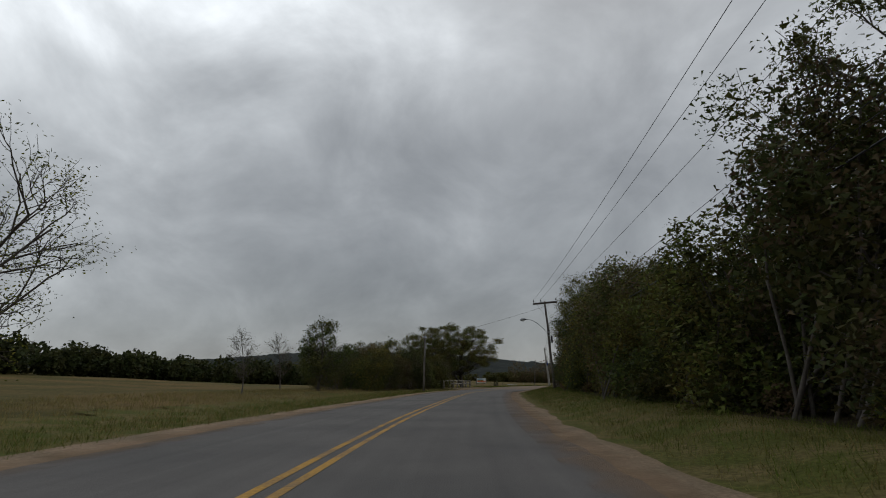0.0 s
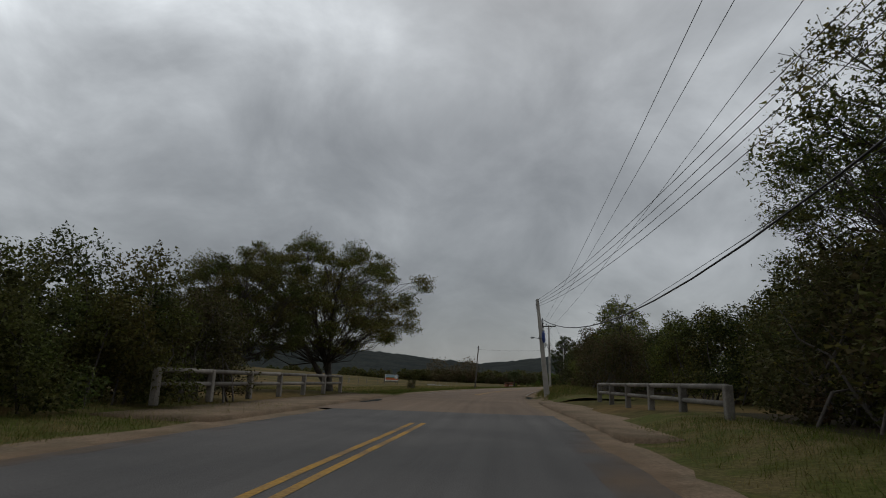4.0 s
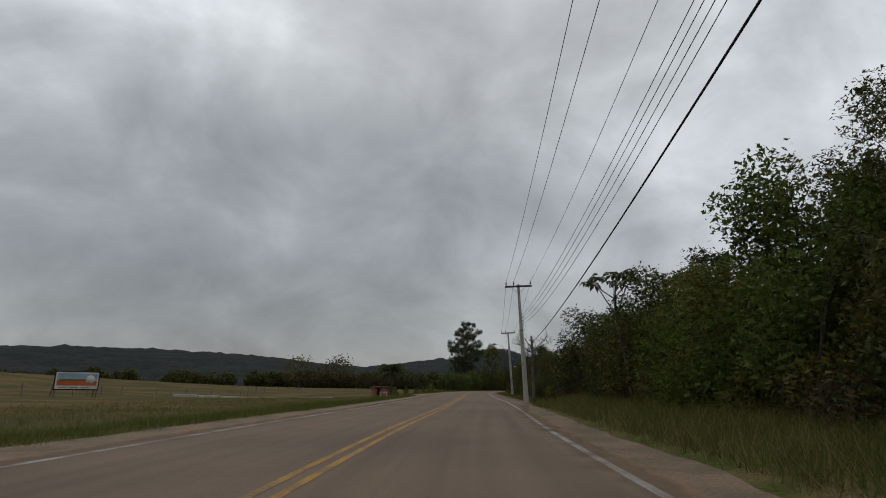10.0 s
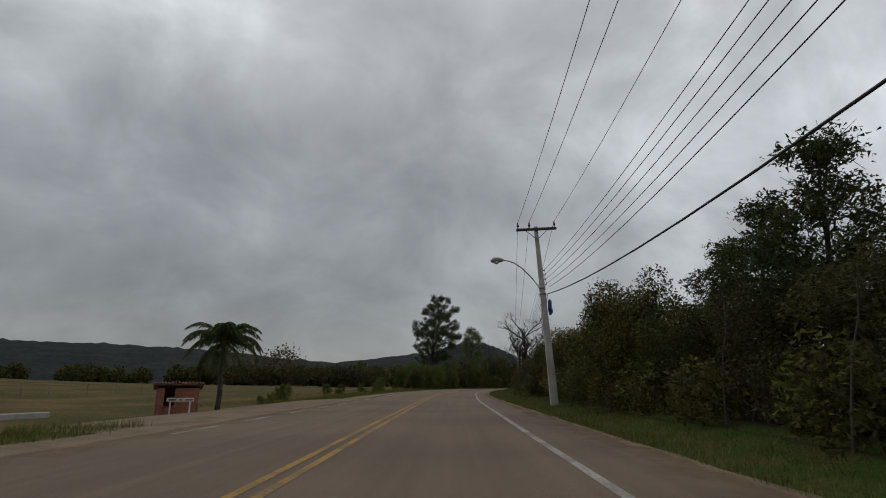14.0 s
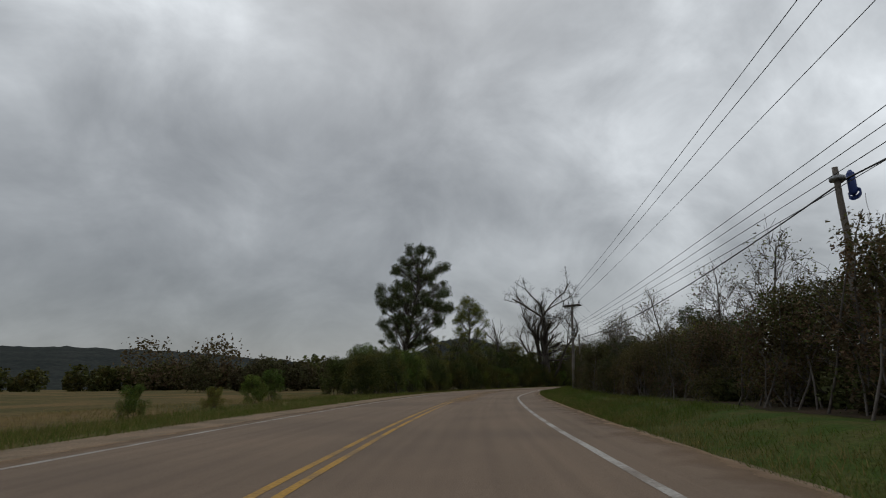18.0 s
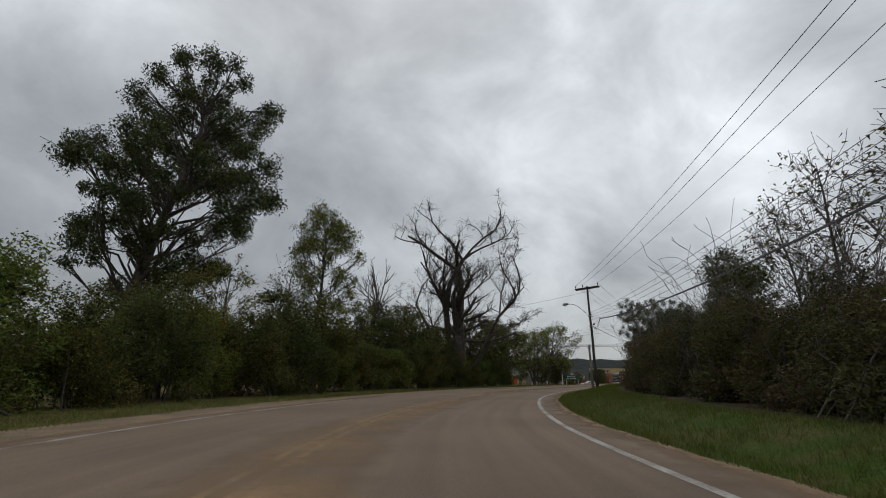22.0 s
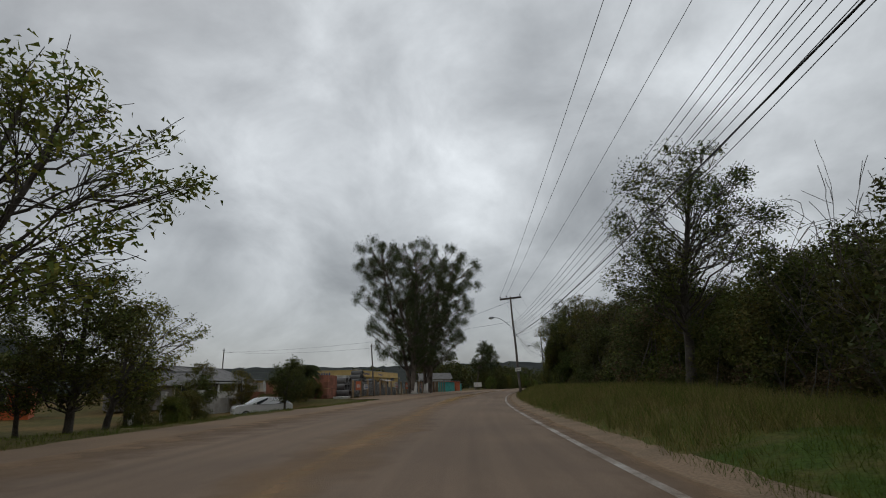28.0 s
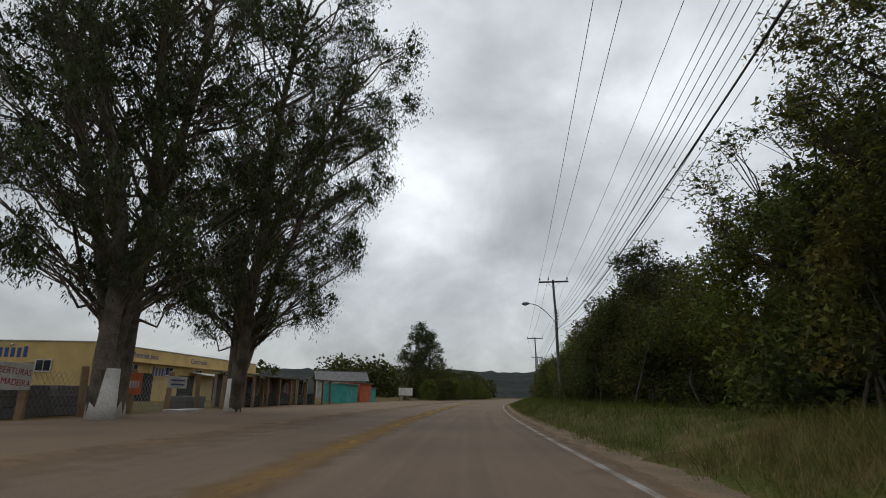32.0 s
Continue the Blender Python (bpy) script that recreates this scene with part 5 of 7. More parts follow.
for s, off, f in ((389.5, 12.2, 0.78), (393.0, 11.8, 0.9), (396.0, 12.2, 1.0), (399.5, 11.6, 1.02), (402.5, 10.0, 0.9), (406.5, 10.6, 0.95), (357.5, 9.8, 0.92), (129.0, 10.4, 0.78)):
    plant("tree", "big_edge", s, off, f, "tall leafy tree above the roadside bushes", "tree", turn=s * 23)
for s, off, f in ((175.0, 8.2, 0.68), (178.0, 8.6, 0.66), (181.5, 9.2, 0.66)):
    plant("tree", "tall_a", s, off, f, "tall dark tree above the roadside bushes", "tree", "roadside trees", s * 7)
for s, off, f in ((268, 11.6, 1.1), (272, 12.2, 1.3), (276, 11.8, 1.3), (280, 12.6, 1.2), (284, 11.8, 1.0), (232, 11.5, 0.95), (238, 11.8, 1.0), (244, 11.2, 0.95)):
    plant("tree", "thin_b", s, off, f, "grey half-bare tree with fine twigs above the scrub", "tree", "roadside trees", s * 19)
slope_s, slope_o = (float(v[0]) for v in road_coords([132.5], [265.6]))
for key, s, off, f in (("tall_b", slope_s - 1.5, slope_o - 0.5, 1.65), ("round_b", 303.0, 15.0, 0.6)):
    plant("tree", key, s, off, f, "tall leafy tree with open crown above the scrub", "tree", "roadside trees", s * 13)
for s, off, f in ((366, 12.4, 1.35), (370, 13.2, 1.5), (375, 12.6, 1.05), (380, 13.4, 1.0)):
    plant("tree", "thin_b", s, off, f, "tall half-bare tree above the bushes", "tree", "roadside trees", s * 17)

for s, off, f, turn in ((31.0, 10.6, 0.74, 40), (35.5, 10.2, 0.85, 120), (39.5, 10.8, 0.80, 220), (43.5, 10.2, 0.86, 310)):
    plant("tree", "big_edge", s, off, f, "tall leafy tree above the roadside bushes", "tree", "roadside trees", turn)


def low_scrub(s0, s1, off, deep, high, per_metre, materials, seed):
    """Shaded low growth at the foot of the bushes: many small mounds of leaves, in one sheet for each tint."""
    rng = np.random.default_rng(seed)
    n = int((s1 - s0) * 2.2)
    ms, mo, mr = rng.uniform(s0, s1, n), off + deep * rng.random(n), rng.uniform(0.45, 1.0, n)
    k = rng.integers(0, n, int((s1 - s0) * per_metre))
    d = rng.normal(size=(len(k), 3))
    d /= np.linalg.norm(d, axis=1)[:, None]
    r = mr[k] * rng.uniform(0.3, 1.0, len(k)) ** 0.5
    x, y = along(ms[k] + d[:, 0] * r * 0.8, mo[k] + d[:, 1] * r * 0.6)
    gs, go = road_coords(x, y)
    at = np.stack([x, y, height_at(gs, go) + high * mr[k] * (0.45 + 0.5 * d[:, 2] * r / mr[k])], 1)
    pick = rng.integers(0, len(materials), n)[k]
    for j, m in enumerate(materials):
        tagged(new("low_scrub", leaf_mesh("low_scrub", at[pick == j], 0.10, m, rng, 0.1, 0.6, True)), "low shaded scrub at the foot of the bushes", "scrub", kind="stuff")


for k, (s0, s1, off, high) in enumerate(((6, 62, 7.5, 1.1), (84, 112, 7.0, 1.2), (112, 150, 6.7, 1.4), (150, 206, 6.3, 1.5), (206, 345, 8.3, 1.0), (347, 440, 9.6, 1.2))):
    low_scrub(s0, s1, off, 1.6, high, 700, ("leaf_dark", "leaf_brown", "leaf_mid") if k < 4 else ("leaf_brown", "leaf_dark"), 80 + k)
for key, s, off, f in (("thin_a", 86.0, 9.4, 1.02), ("round_a", 89.5, 10.2, 1.05), ("thin_a", 93.5, 10.0, 0.95)):
    plant("tree", key, s, off, f, "olive young tree with yellowing leaves above the bushes", "tree", "roadside trees", s * 11)

# left-hand side
hedge(42, 68, -8.6, 2, ("bush_b", "bush_c", "bush_f"), bend(42, 0.7, 55, 0.85, 68, 0.85), 2.8, GREEN, trees=("thin_a", "thin_b", "round_a"), tree_every=3.6, tree_high=bend(42, 0.7, 68, 0.75))
hedge(260, 300, -11.2, 2, ("bush_e", "bush_a", "bush_b"), bend(260, 0.8, 266, 1.05, 300, 0.85), 2.8, GREEN, trees=("round_a", "thin_a"), tree_every=9, tree_high=0.7)
hedge(300, 324, -10.8, 2, ("bush_a", "bush_b", "bush_e"), bend(300, 0.85, 324, 0.8), 2.7, GREEN)
hedge(323, 333, -12.8, 2, ("bush_a", "bush_b"), 0.8, 2.8, GREEN)
hedge(480, 565, -10.0, 2, ("bush_a", "bush_e"), 0.9, 5.0, GREEN, trees=("round_b", "tall_b"), tree_every=14, tree_high=1.2)
plant("tree", "round_b", 323, -10.8, 1.5, "broad dark evergreen tree by the road", "tree", turn=40)
plant("tree", "round_a", 329, -10.2, 1.5, "broad dark evergreen tree by the road", "tree", turn=120)
plant("tree", "round_b", 335.0, -11.0, 1.5, "broad dark evergreen tree by the road", "tree", turn=200)

for s, off, k, f in ((281, -10.8, "round_a", 0.75), (286, -11.6, "thin_a", 0.95), (289.5, -10.6, "round_b", 0.8), (292.5, -11.8, "thin_b", 1.1), (295, -10.6, "round_a", 0.85), (299, -10.8, "thin_a", 0.9), (303, -11.0, "round_a", 0.8), (309, -11.2, "round_b", 0.95), (314, -11.4, "round_a", 0.85), (306, -13.0, "round_b", 1.0), (311.5, -13.0, "round_a", 1.1), (317, -12.6, "round_b", 0.8)):
    plant("tree", k, s, off, f * 1.3, "leafy young tree among the roadside bushes", "tree", "roadside trees", s * 31)

# single trees of note
plant("tree", "big_edge", 10.5, 10.2, 1.0, "tall open-crowned tree above the roadside bushes", "tree", turn=80)
for s, off, f, turn in ((47.0, 9.8, 1.0, 10), (50.5, 10.4, 0.92, 200), (54.0, 9.8, 0.9, 70), (59.0, 9.6, 0.85, 150), (63.0, 11.2, 0.75, 250)):
    plant("tree", "big_edge", s, off, f, "tall leafy tree leaning over the verge", "tree", turn=turn)
plant("tree", "big_edge", 4.0, 11.5, 1.05, "tall open-crowned tree above the roadside bushes", "tree", turn=190)
tree_kind("lone", 31, 4.6, 0.13, 0.3, 4, 40, (7, 4, 3, 3), 0.35, 5, 0.22, 0.12, "leaf_yellow", second="leaf_mid", second_share=0.3, lean=(0.35, 0.15))
plant("tree", "thin_b", 29.5, -10.4, 0.62, "small leafless bush-like tree at the pasture's edge", "tree", turn=15)
plant("tree", "lone", 13.5, -12.0, 0.88, "leaning half-bare tree with yellow leaves", "tree", turn=-20)
plant("tree", "round_a", 37.5, -9.0, 0.85, "small round green tree by the pasture", "tree", turn=10)
clump_kind("spread_tree", 32, 6.8, 0.14, 0.26, 4.6, 150, 0.52, 760, 0.085, "leaf_dark", "leaf_mid", 0.22, droop=0.3, slim=0.45, flat=0.6, leaders=3, top_heavy=0.3, core=0)
plant("tree", "spread_tree", 83.4, -7.8, 1.33, "spreading tree with drooping feathery leaves over the road", "tree", turn=75)
plant("tree", "spread_tree", 78.0, -11.5, 0.95, "spreading tree with drooping feathery leaves", "tree", turn=200)
plant("bush", "bush_g", 116, -10.9, 0.32, "small sparse bush in the pasture", "bush", turn=30)
clump_kind("gum", 33, 20.6, 0.42, 0.26, 5.5, 112, 0.76, 760, 0.18, "leaf_euc", "leaf_dark", 0.45, bark="bark", droop=0.4, slim=0.4, flat=0.95, twigs=4, leaders=1, full=0.6, top_heavy=0.4, core=0)
plant("eucalyptus_tree", "gum", 284.6, -16.6, 1.0, "tall eucalyptus with clumped grey-green foliage", "tree", turn=0)
clump_kind("vine_tree", 34, 14.0, 0.2, 0.28, 3.3, 64, 0.75, 320, 0.14, "leaf_mid", "leaf_yellow", 0.3, droop=0.5, top_heavy=1.2, twigs=6)
plant("tree", "vine_tree", 298.0, -13.3, 1.05, "tree overgrown with yellowish vines above bare branches", "tree", turn=60)
tree_kind("bare_tall", 35, 8.5, 0.12, 0.3, 3, 30, (9, 4, 3), 0.5, 0, bark="twig", shrink=0.45)
plant("tree", "bare_tall", 308.0, -12.0, 0.9, "slender leafless tree with grey bark", "tree", turn=60)
plant("tree", "bare_tall", 305.0, -13.0, 0.85, "slender leafless tree with grey bark", "tree", turn=160)
rng_dead = np.random.default_rng(36)
dead_limbs, dead_tips = [], []
for high, thick, slant, seed_kids in ((12.5, 0.58, (0.10, 0.0), (11, 4, 3, 3)), (13.8, 0.36, (-0.40, 0.1), (8, 4, 3, 3)), (11.0, 0.22, (-0.2, -0.1), (4, 4, 3, 2)), (10.0, 0.22, (0.36, -0.1), (6, 4, 3, 3))):
    more, tips = skeleton_of(rng_dead, high, thick, 0.42, 4, 46, seed_kids, 0.75, 0.17, slant, 0.44, 0.72)
    dead_limbs, dead_tips = dead_limbs + more, dead_tips + tips
for z, reach, side, rise in ((4.6, 4.6, 1, -0.05), (5.6, 2.6, 1, 0.5), (5.2, 3.4, -1, 0.12), (6.6, 3.0, 1, 0.35)):
    q, d, pts = np.array([0.12 * side, 0.0, z]), np.array([side * 1.0, rng_dead.normal(0, 0.25), rise]), []
    for k in range(8):
        pts.append(q)
        q = q + d / np.linalg.norm(d) * reach / 7
        d = d + rng_dead.normal(0, 0.16, 3)
    dead_limbs.append((pts, [0.19 - 0.02 * k for k in range(8)]))
    for k in range(2, 8):
        for _ in range(4):
            e = pts[k] + rng_dead.normal(0, 0.55, 3) + (side * 0.35, 0, 0.25)
            dead_limbs.append(([pts[k], (pts[k] + e) / 2 + rng_dead.normal(0, 0.12, 3), e], [0.04, 0.025, 0.012]))
            dead_tips.append((e, d))
for e, d in list(dead_tips[::2]):
    for _ in range(2):
        w = np.asarray(d) / np.linalg.norm(d) * 0.45 + rng_dead.normal(0, 0.3, 3)
        dead_limbs.append(([e, e + w * 0.5 + rng_dead.normal(0, 0.06, 3), e + w + (0, 0, -0.12)], [0.013, 0.01, 0.006]))
shaggy = np.concatenate([np.array(p) for p, r in dead_limbs if 0.05 < r[0] < 0.2])
shaggy = shaggy[(shaggy[:, 2] > 3.6) & (rng_dead.random(len(shaggy)) < 0.6)]
moss = np.concatenate([leaves_at(rng_dead, dead_tips[::4], 2, 0.12, 0.3), np.repeat(shaggy, 16, axis=0) + rng_dead.normal(0, 1, (len(shaggy) * 16, 3)) * (0.13, 0.13, 0.22) - (0, 0, 0.18)])
KIND["dead"] = (limbs_mesh("trunk", dead_limbs, "bark"), [("hanging_moss", leaf_mesh("hanging_moss", moss, 0.27, "moss", rng_dead, 1.1, 0.13))])
plant("dead_tree", "dead", 317.2, -9.2, 1.2, "huge dead tree with bare forked limbs and hanging moss", "tree", turn=bearing(310), tall=0.84)
clump_kind("yellow", 37, 6.2, 0.12, 0.28, 2.7, 60, 0.5, 95, 0.14, "leaf_yellow", "leaf_mid", 0.55, twigs=5, core=0, leaders=2)
plant("tree", "yellow", 345.5, -10.4, 1.35, "yellowing tree by the houses", "tree", turn=260)
plant("tree", "yellow", 349.0, -9.8, 1.6, "yellowing tree by the houses", "tree", turn=20)
plant("tree", "yellow", 351.0, -12.6, 1.5, "yellowing tree by the houses", "tree", turn=140)
clump_kind("street_gum", 38, 21.3, 0.31, 0.20, 5.1, 130, 0.74, 400, 0.16, "leaf_euc", "leaf_dark", 0.45, bark="bark_pale", droop=0.9, slim=0.3, flat=0.9, twigs=4, leaders=2, lean=(0.05, 0.03), part_deg=0.045)
for s, off, f, turn in ((410.2, -8.4, 1.02, 10), (412.0, -9.2, 0.95, 130), (418.8, -8.2, 1.0, 220), (420.5, -9.0, 0.9, 300)):
    tree = plant("eucalyptus_tree", "street_gum", s, off, f, "old eucalyptus with whitewashed trunk foot", "tree", "eucalyptus row", turn)
    part("whitewash", tubed([(0, 0, -0.1), (0, 0, 0.5), (0.01, 0, 1.45)], [0.42, 0.375, 0.335], 12), "white_paint", tree, "whitewashed trunk foot")

# a small trumpet tree leaning over the verge, with a few large lobed leaves
cx, cy = 37.2, 131.0
root = thing("trumpet_tree", pose(cx, cy, gz(cx, cy), 0, 0, 0) @ Matrix.Scale(1.14, 4), "slender young tree with an open umbrella of large lobed leaves", "tree")
stem = [(0.28, -0.1, -0.1), (0.22, -0.08, 0.9), (0.10, -0.02, 1.8), (0.0, 0.02, 2.5), (-0.03, 0.03, 3.0)]
part("trunk", tubed(stem, [0.055, 0.05, 0.042, 0.034, 0.026], 8), "bark_pale", root, "thin pale trunk")
lobed = bmesh.new()
for k in range(9):
    a = 2 * math.pi * (k + 0.5) / 9
    d, w = Vector((math.cos(a), math.sin(a), 0)), Vector((-math.sin(a), math.cos(a), 0))
    r = 0.30 * (0.75 + 0.25 * math.cos(a))
    lobed.faces.new([lobed.verts.new(q) for q in (d * 0.02, d * r * 0.65 - w * 0.055 + Vector((0, 0, 0.01)), d * r + Vector((0, 0, -0.09)), d * r * 0.65 + w * 0.055 + Vector((0, 0, 0.01)))])
lobed_me = bpy.data.meshes.new("leaf")
lobed.to_mesh(lobed_me)
lobed.free()
lobed_me.materials.append(MAT["leaf_lobed"])
rng_t = np.random.default_rng(91)
for j in range(6):
    a = 2 * math.pi * j / 6 + rng_t.uniform(-0.3, 0.3)
    out, up = rng_t.uniform(0.35, 0.75), rng_t.uniform(0.35, 0.8)
    tip = Vector((-0.03 + out * math.cos(a), 0.03 + out * math.sin(a), 3.0 + up))
    part("branch", tubed([stem[3 + j % 2], (tip * 0.55 + Vector(stem[4]) * 0.45) + Vector((0, 0, -0.05)), tip], [0.022, 0.017, 0.012], 6), "bark_pale", root)
    for k in range(3):
        b, ln = rng_t.uniform(0, 2 * math.pi), rng_t.uniform(0.15, 0.35)
        ob = new("leaf", lobed_me)
        ob.parent = root
        ob.matrix_basis = pose(tip.x + ln * math.cos(b), tip.y + ln * math.sin(b), tip.z + rng_t.uniform(-0.1, 0.12), rng_t.normal(0, 22), rng_t.normal(0, 22), math.degrees(b)) @ Matrix.Scale(rng_t.uniform(0.8, 1.15), 4)

# far woods behind the pasture: joined crowns
def far_wood(name, pts, count, high, wide, seed, label, tint="leaf_dark", card=0.9, n=420):
    rng = np.random.default_rng(seed)
    pts = np.array(pts, float)
    u = rng.uniform(0, len(pts) - 1, count)
    i = np.minimum(u.astype(int), len(pts) - 2)
    c = pts[i] + (pts[i + 1] - pts[i]) * (u - i)[:, None]
    c += rng.normal(0, wide, (count, 2))
    h = high * rng.uniform(0.55, 1.2, count)
    k = np.repeat(np.arange(count), n)
    d = rng.normal(size=(len(k), 3))
    d /= np.linalg.norm(d, axis=1)[:, None]
    r = h[k] * 0.46 * rng.uniform(0.55, 1, len(k)) ** 0.5 * (1 + 0.3 * np.sin(d[:, 0] * 5 + k) * np.cos(d[:, 1] * 6))
    at = np.stack([c[k, 0] + d[:, 0] * r, c[k, 1] + d[:, 1] * r, h[k] * 0.46 + d[:, 2] * r * 0.98], 1)
    s, o = road_coords(c[:, 0], c[:, 1])
    at[:, 2] += height_at(s, o)[k]
    deep = rng.random(len(at)) < 0.3
    at[deep, 0] += (c[k, 0] - at[:, 0])[deep] * 0.35
    at[deep, 1] += (c[k, 1] - at[:, 1])[deep] * 0.35
    tagged(new(name, leaf_mesh(name, at, card * (1.0 if count > 30 else 0.8), tint, rng, 0, 0.8)), label, "woods", kind="stuff")


far_wood("far_woods", ((-40, 400), (40, 385), (80, 372), (100, 360)), 110, 6.5, 6, 51, "dark wood line beyond the pasture")
far_wood("far_woods", ((60, 470), (110, 480), (150, 440), (160, 400)), 110, 9, 8, 52, "dark wood line beyond the pasture")
far_wood("far_woods", ((52, 368), (72, 362)), 9, 12.5, 2.5, 53, "taller reddish trees in the wood line", "leaf_brown")
far_wood("far_woods", ((-60, 20), (-50, 60), (-38, 95), (-14, 112), (-30, 150)), 240, 4.0, 3.5, 54, "bushes and trees along the pasture's edge", card=0.5, n=500)
far_wood("far_woods", ((-200, 330), (-90, 420), (-40, 400)), 90, 5.0, 10, 55, "dark wood line beyond the pasture")
far_wood("far_woods", ((80, 320), (100, 330), (150, 350), (180, 372)), 60, 7, 6, 56, "trees behind the roadside wood")
far_wood("far_woods", ((64, 291), (74, 297), (82, 300)), 13, 5.5, 2.5, 57, "brownish bushes at the pasture's far corner", "leaf_brown", card=0.42, n=1500)
far_wood("far_woods", ((300, 385), (420, 400), (520, 420)), 50, 10, 8, 58, "trees far along the road")

# ---- the bridge over the brook ----
def bridge_side(off, s0, s1):
    sign = 1 if off > 0 else -1
    walk_in, walk_out = sorted((off, sign * 4.75))
    me = strip("bridge_kerb", s0 - 2, s1 + 2, walk_in, walk_out, 0.10, "concrete", 1.0, 3)
    bm = bmesh.new()
    bm.from_mesh(me)
    bpy.data.meshes.remove(me)
    ext = bmesh.ops.extrude_face_region(bm, geom=list(bm.faces))
    bmesh.ops.translate(bm, vec=(0, 0, -0.4), verts=[g for g in ext["geom"] if isinstance(g, bmesh.types.BMVert)])
    bmesh.ops.recalc_face_normals(bm, faces=bm.faces)
    me = bpy.data.meshes.new("bridge_kerb")
    bm.to_mesh(me)
    bm.free()
    me.materials.append(MAT["dirt"])
    tagged(new("bridge_kerb", me), "raised dirt-covered footway along the bridge", "kerb", kind="structure")
    off = on_road(off)
    x, y, z = spot((s0 + s1) / 2, off)
    root = thing("bridge_railing", pose(x, y, 0), "old concrete bridge railing with two rails", "railing")
    inv = root.matrix_world.inverted()
    for s in np.arange(s0, s1 + 0.1, 2.6):
        px, py = along(s, off)
        bm = bmesh.new()
        box(bm, (0.16, 0.16, 0.82), bevel=0.02)
        bmesh.ops.transform(bm, matrix=inv @ pose(float(px), float(py), 0.15, 0, 0, bearing(s)), verts=bm.verts)
        part("post", bm, "timber_grey", root)
    for zz in (0.46, 0.78):
        for s in np.arange(s0, s1 - 0.1, 2.6):
            a, b = along(s, off), along(s + 2.6, off)
            bm = tubed([inv @ Vector((float(a[0]), float(a[1]), 0.15 + zz)), inv @ Vector((float(b[0]), float(b[1]), 0.15 + zz))], 0.06, 6)
            part("rail", bm, "timber_grey", root)


bridge_side(7.9, 61.4, 74.4)
bridge_side(-7.9, 62.0, 77.6)

# ---- pasture: billboard, hut, palm, fences ----
def at_road(s, off, turn=0.0, lift=0.0):
    x, y, z = spot(s, off)
    return pose(x, y, z + lift, 0, 0, bearing(s) + turn)


root = thing("billboard", pose(13.6, 172.2, gz(13.6, 172.2), 0, 0, 24), "small billboard with a landscape picture on posts", "billboard")
for sx in (-1.55, 1.55):
    part("post", boxed((0.1, 0.1, 2.0), (sx, 0.03, -0.1), bevel=0.01), "timber_grey", root)
    part("strut", tubed([(sx, 0.06, 1.6), (sx, 1.2, 0)], 0.035, 6), "timber_grey", root)
part("board", boxed((3.3, 0.06, 1.55), (0, -0.05, 0.55), bevel=0.008), "black_and_inner_shade", root, "black framed board")
board = part("picture", boxed((3.1, 0.02, 1.36), (0, -0.09, 0.65)), "white_paint", root, "white printed sheet")
part("picture_sky", boxed((2.9, 0.012, 0.5), (0, -0.104, 1.40)), "sky_blue", board)
part("picture_field", boxed((2.9, 0.012, 0.42), (0, -0.104, 0.92)), "orange", board)
part("picture_band", boxed((2.0, 0.012, 0.14), (-0.3, -0.108, 1.30)), "leaf_mid", board)
part("picture_badge", tubed([(0.95, -0.10, 1.42), (0.95, -0.118, 1.42)], 0.36, 20), "white_paint", board)
for k in range(3):
    part("text_bar", boxed((0.55, 0.012, 0.05), (-1.0 + 0.8 * k, -0.104, 0.74)), "roof_grey", board)

# the brick hut with a tiled roof
root = thing("brick_hut", at_road(192.0, -10.2, 26) @ Matrix.Scale(0.78, 4), "small open brick hut with a sagging tile roof", "hut")
W, D, H = 2.2, 1.8, 1.55
for name, w, d, x, y in (("wall", W, 0.14, 0, D / 2), ("wall", 0.14, D - 0.14, -W / 2 + 0.07, 0), ("wall", 0.14, D - 0.14, W / 2 - 0.07, 0)):
    part(name, boxed((w, d, H), (x, y, -0.1), bevel=0.01), "brick_red", root, "bare brick wall")
for x, w in ((-0.86, 0.34), (0.45, 1.22)):
    part("wall", boxed((w, 0.14, H), (x, -D / 2, -0.1), bevel=0.01), "brick_red", root, "bare brick wall")
part("wall", boxed((0.6, 0.14, 0.5), (-0.42, -D / 2, -0.1), bevel=0.01), "brick_red", root)
course = boxed((0.19, 0.012, 0.055), bevel=0.006)
course_me = bpy.data.meshes.new("brick")
course.to_mesh(course_me)
course.free()
course_me.materials.append(MAT["brick_red"])
for r in range(20):
    for k in range(11):
        x = -W / 2 + 0.1 + 0.205 * k + (0.1 if r % 2 else 0)
        if x > W / 2 - 0.09 or (-0.70 < x < -0.12 and r > 6):
            continue
        ob = new("brick", course_me)
        ob.parent, ob.location = root, (x, -D / 2 - 0.076, -0.02 + 0.07 * r)
part("floor", boxed((W - 0.3, D - 0.3, 0.03), (0, 0, 0.0)), "dirt", root)
roof = part("roof", boxed((W + 0.4, D + 0.5, 0.05), (0, 0, H - 0.08), (-7, 0, 0), bevel=0.01), "timber_grey", root)
tile = bmesh.new()
tube(tile, [(0, -0.21, 0), (0, 0.21, 0.0)], [0.085, 0.07], 8)
tile_me = bpy.data.meshes.new("roof_tile")
tile.to_mesh(tile_me)
tile.free()
tile_me.materials.append(MAT["roof_tile"])
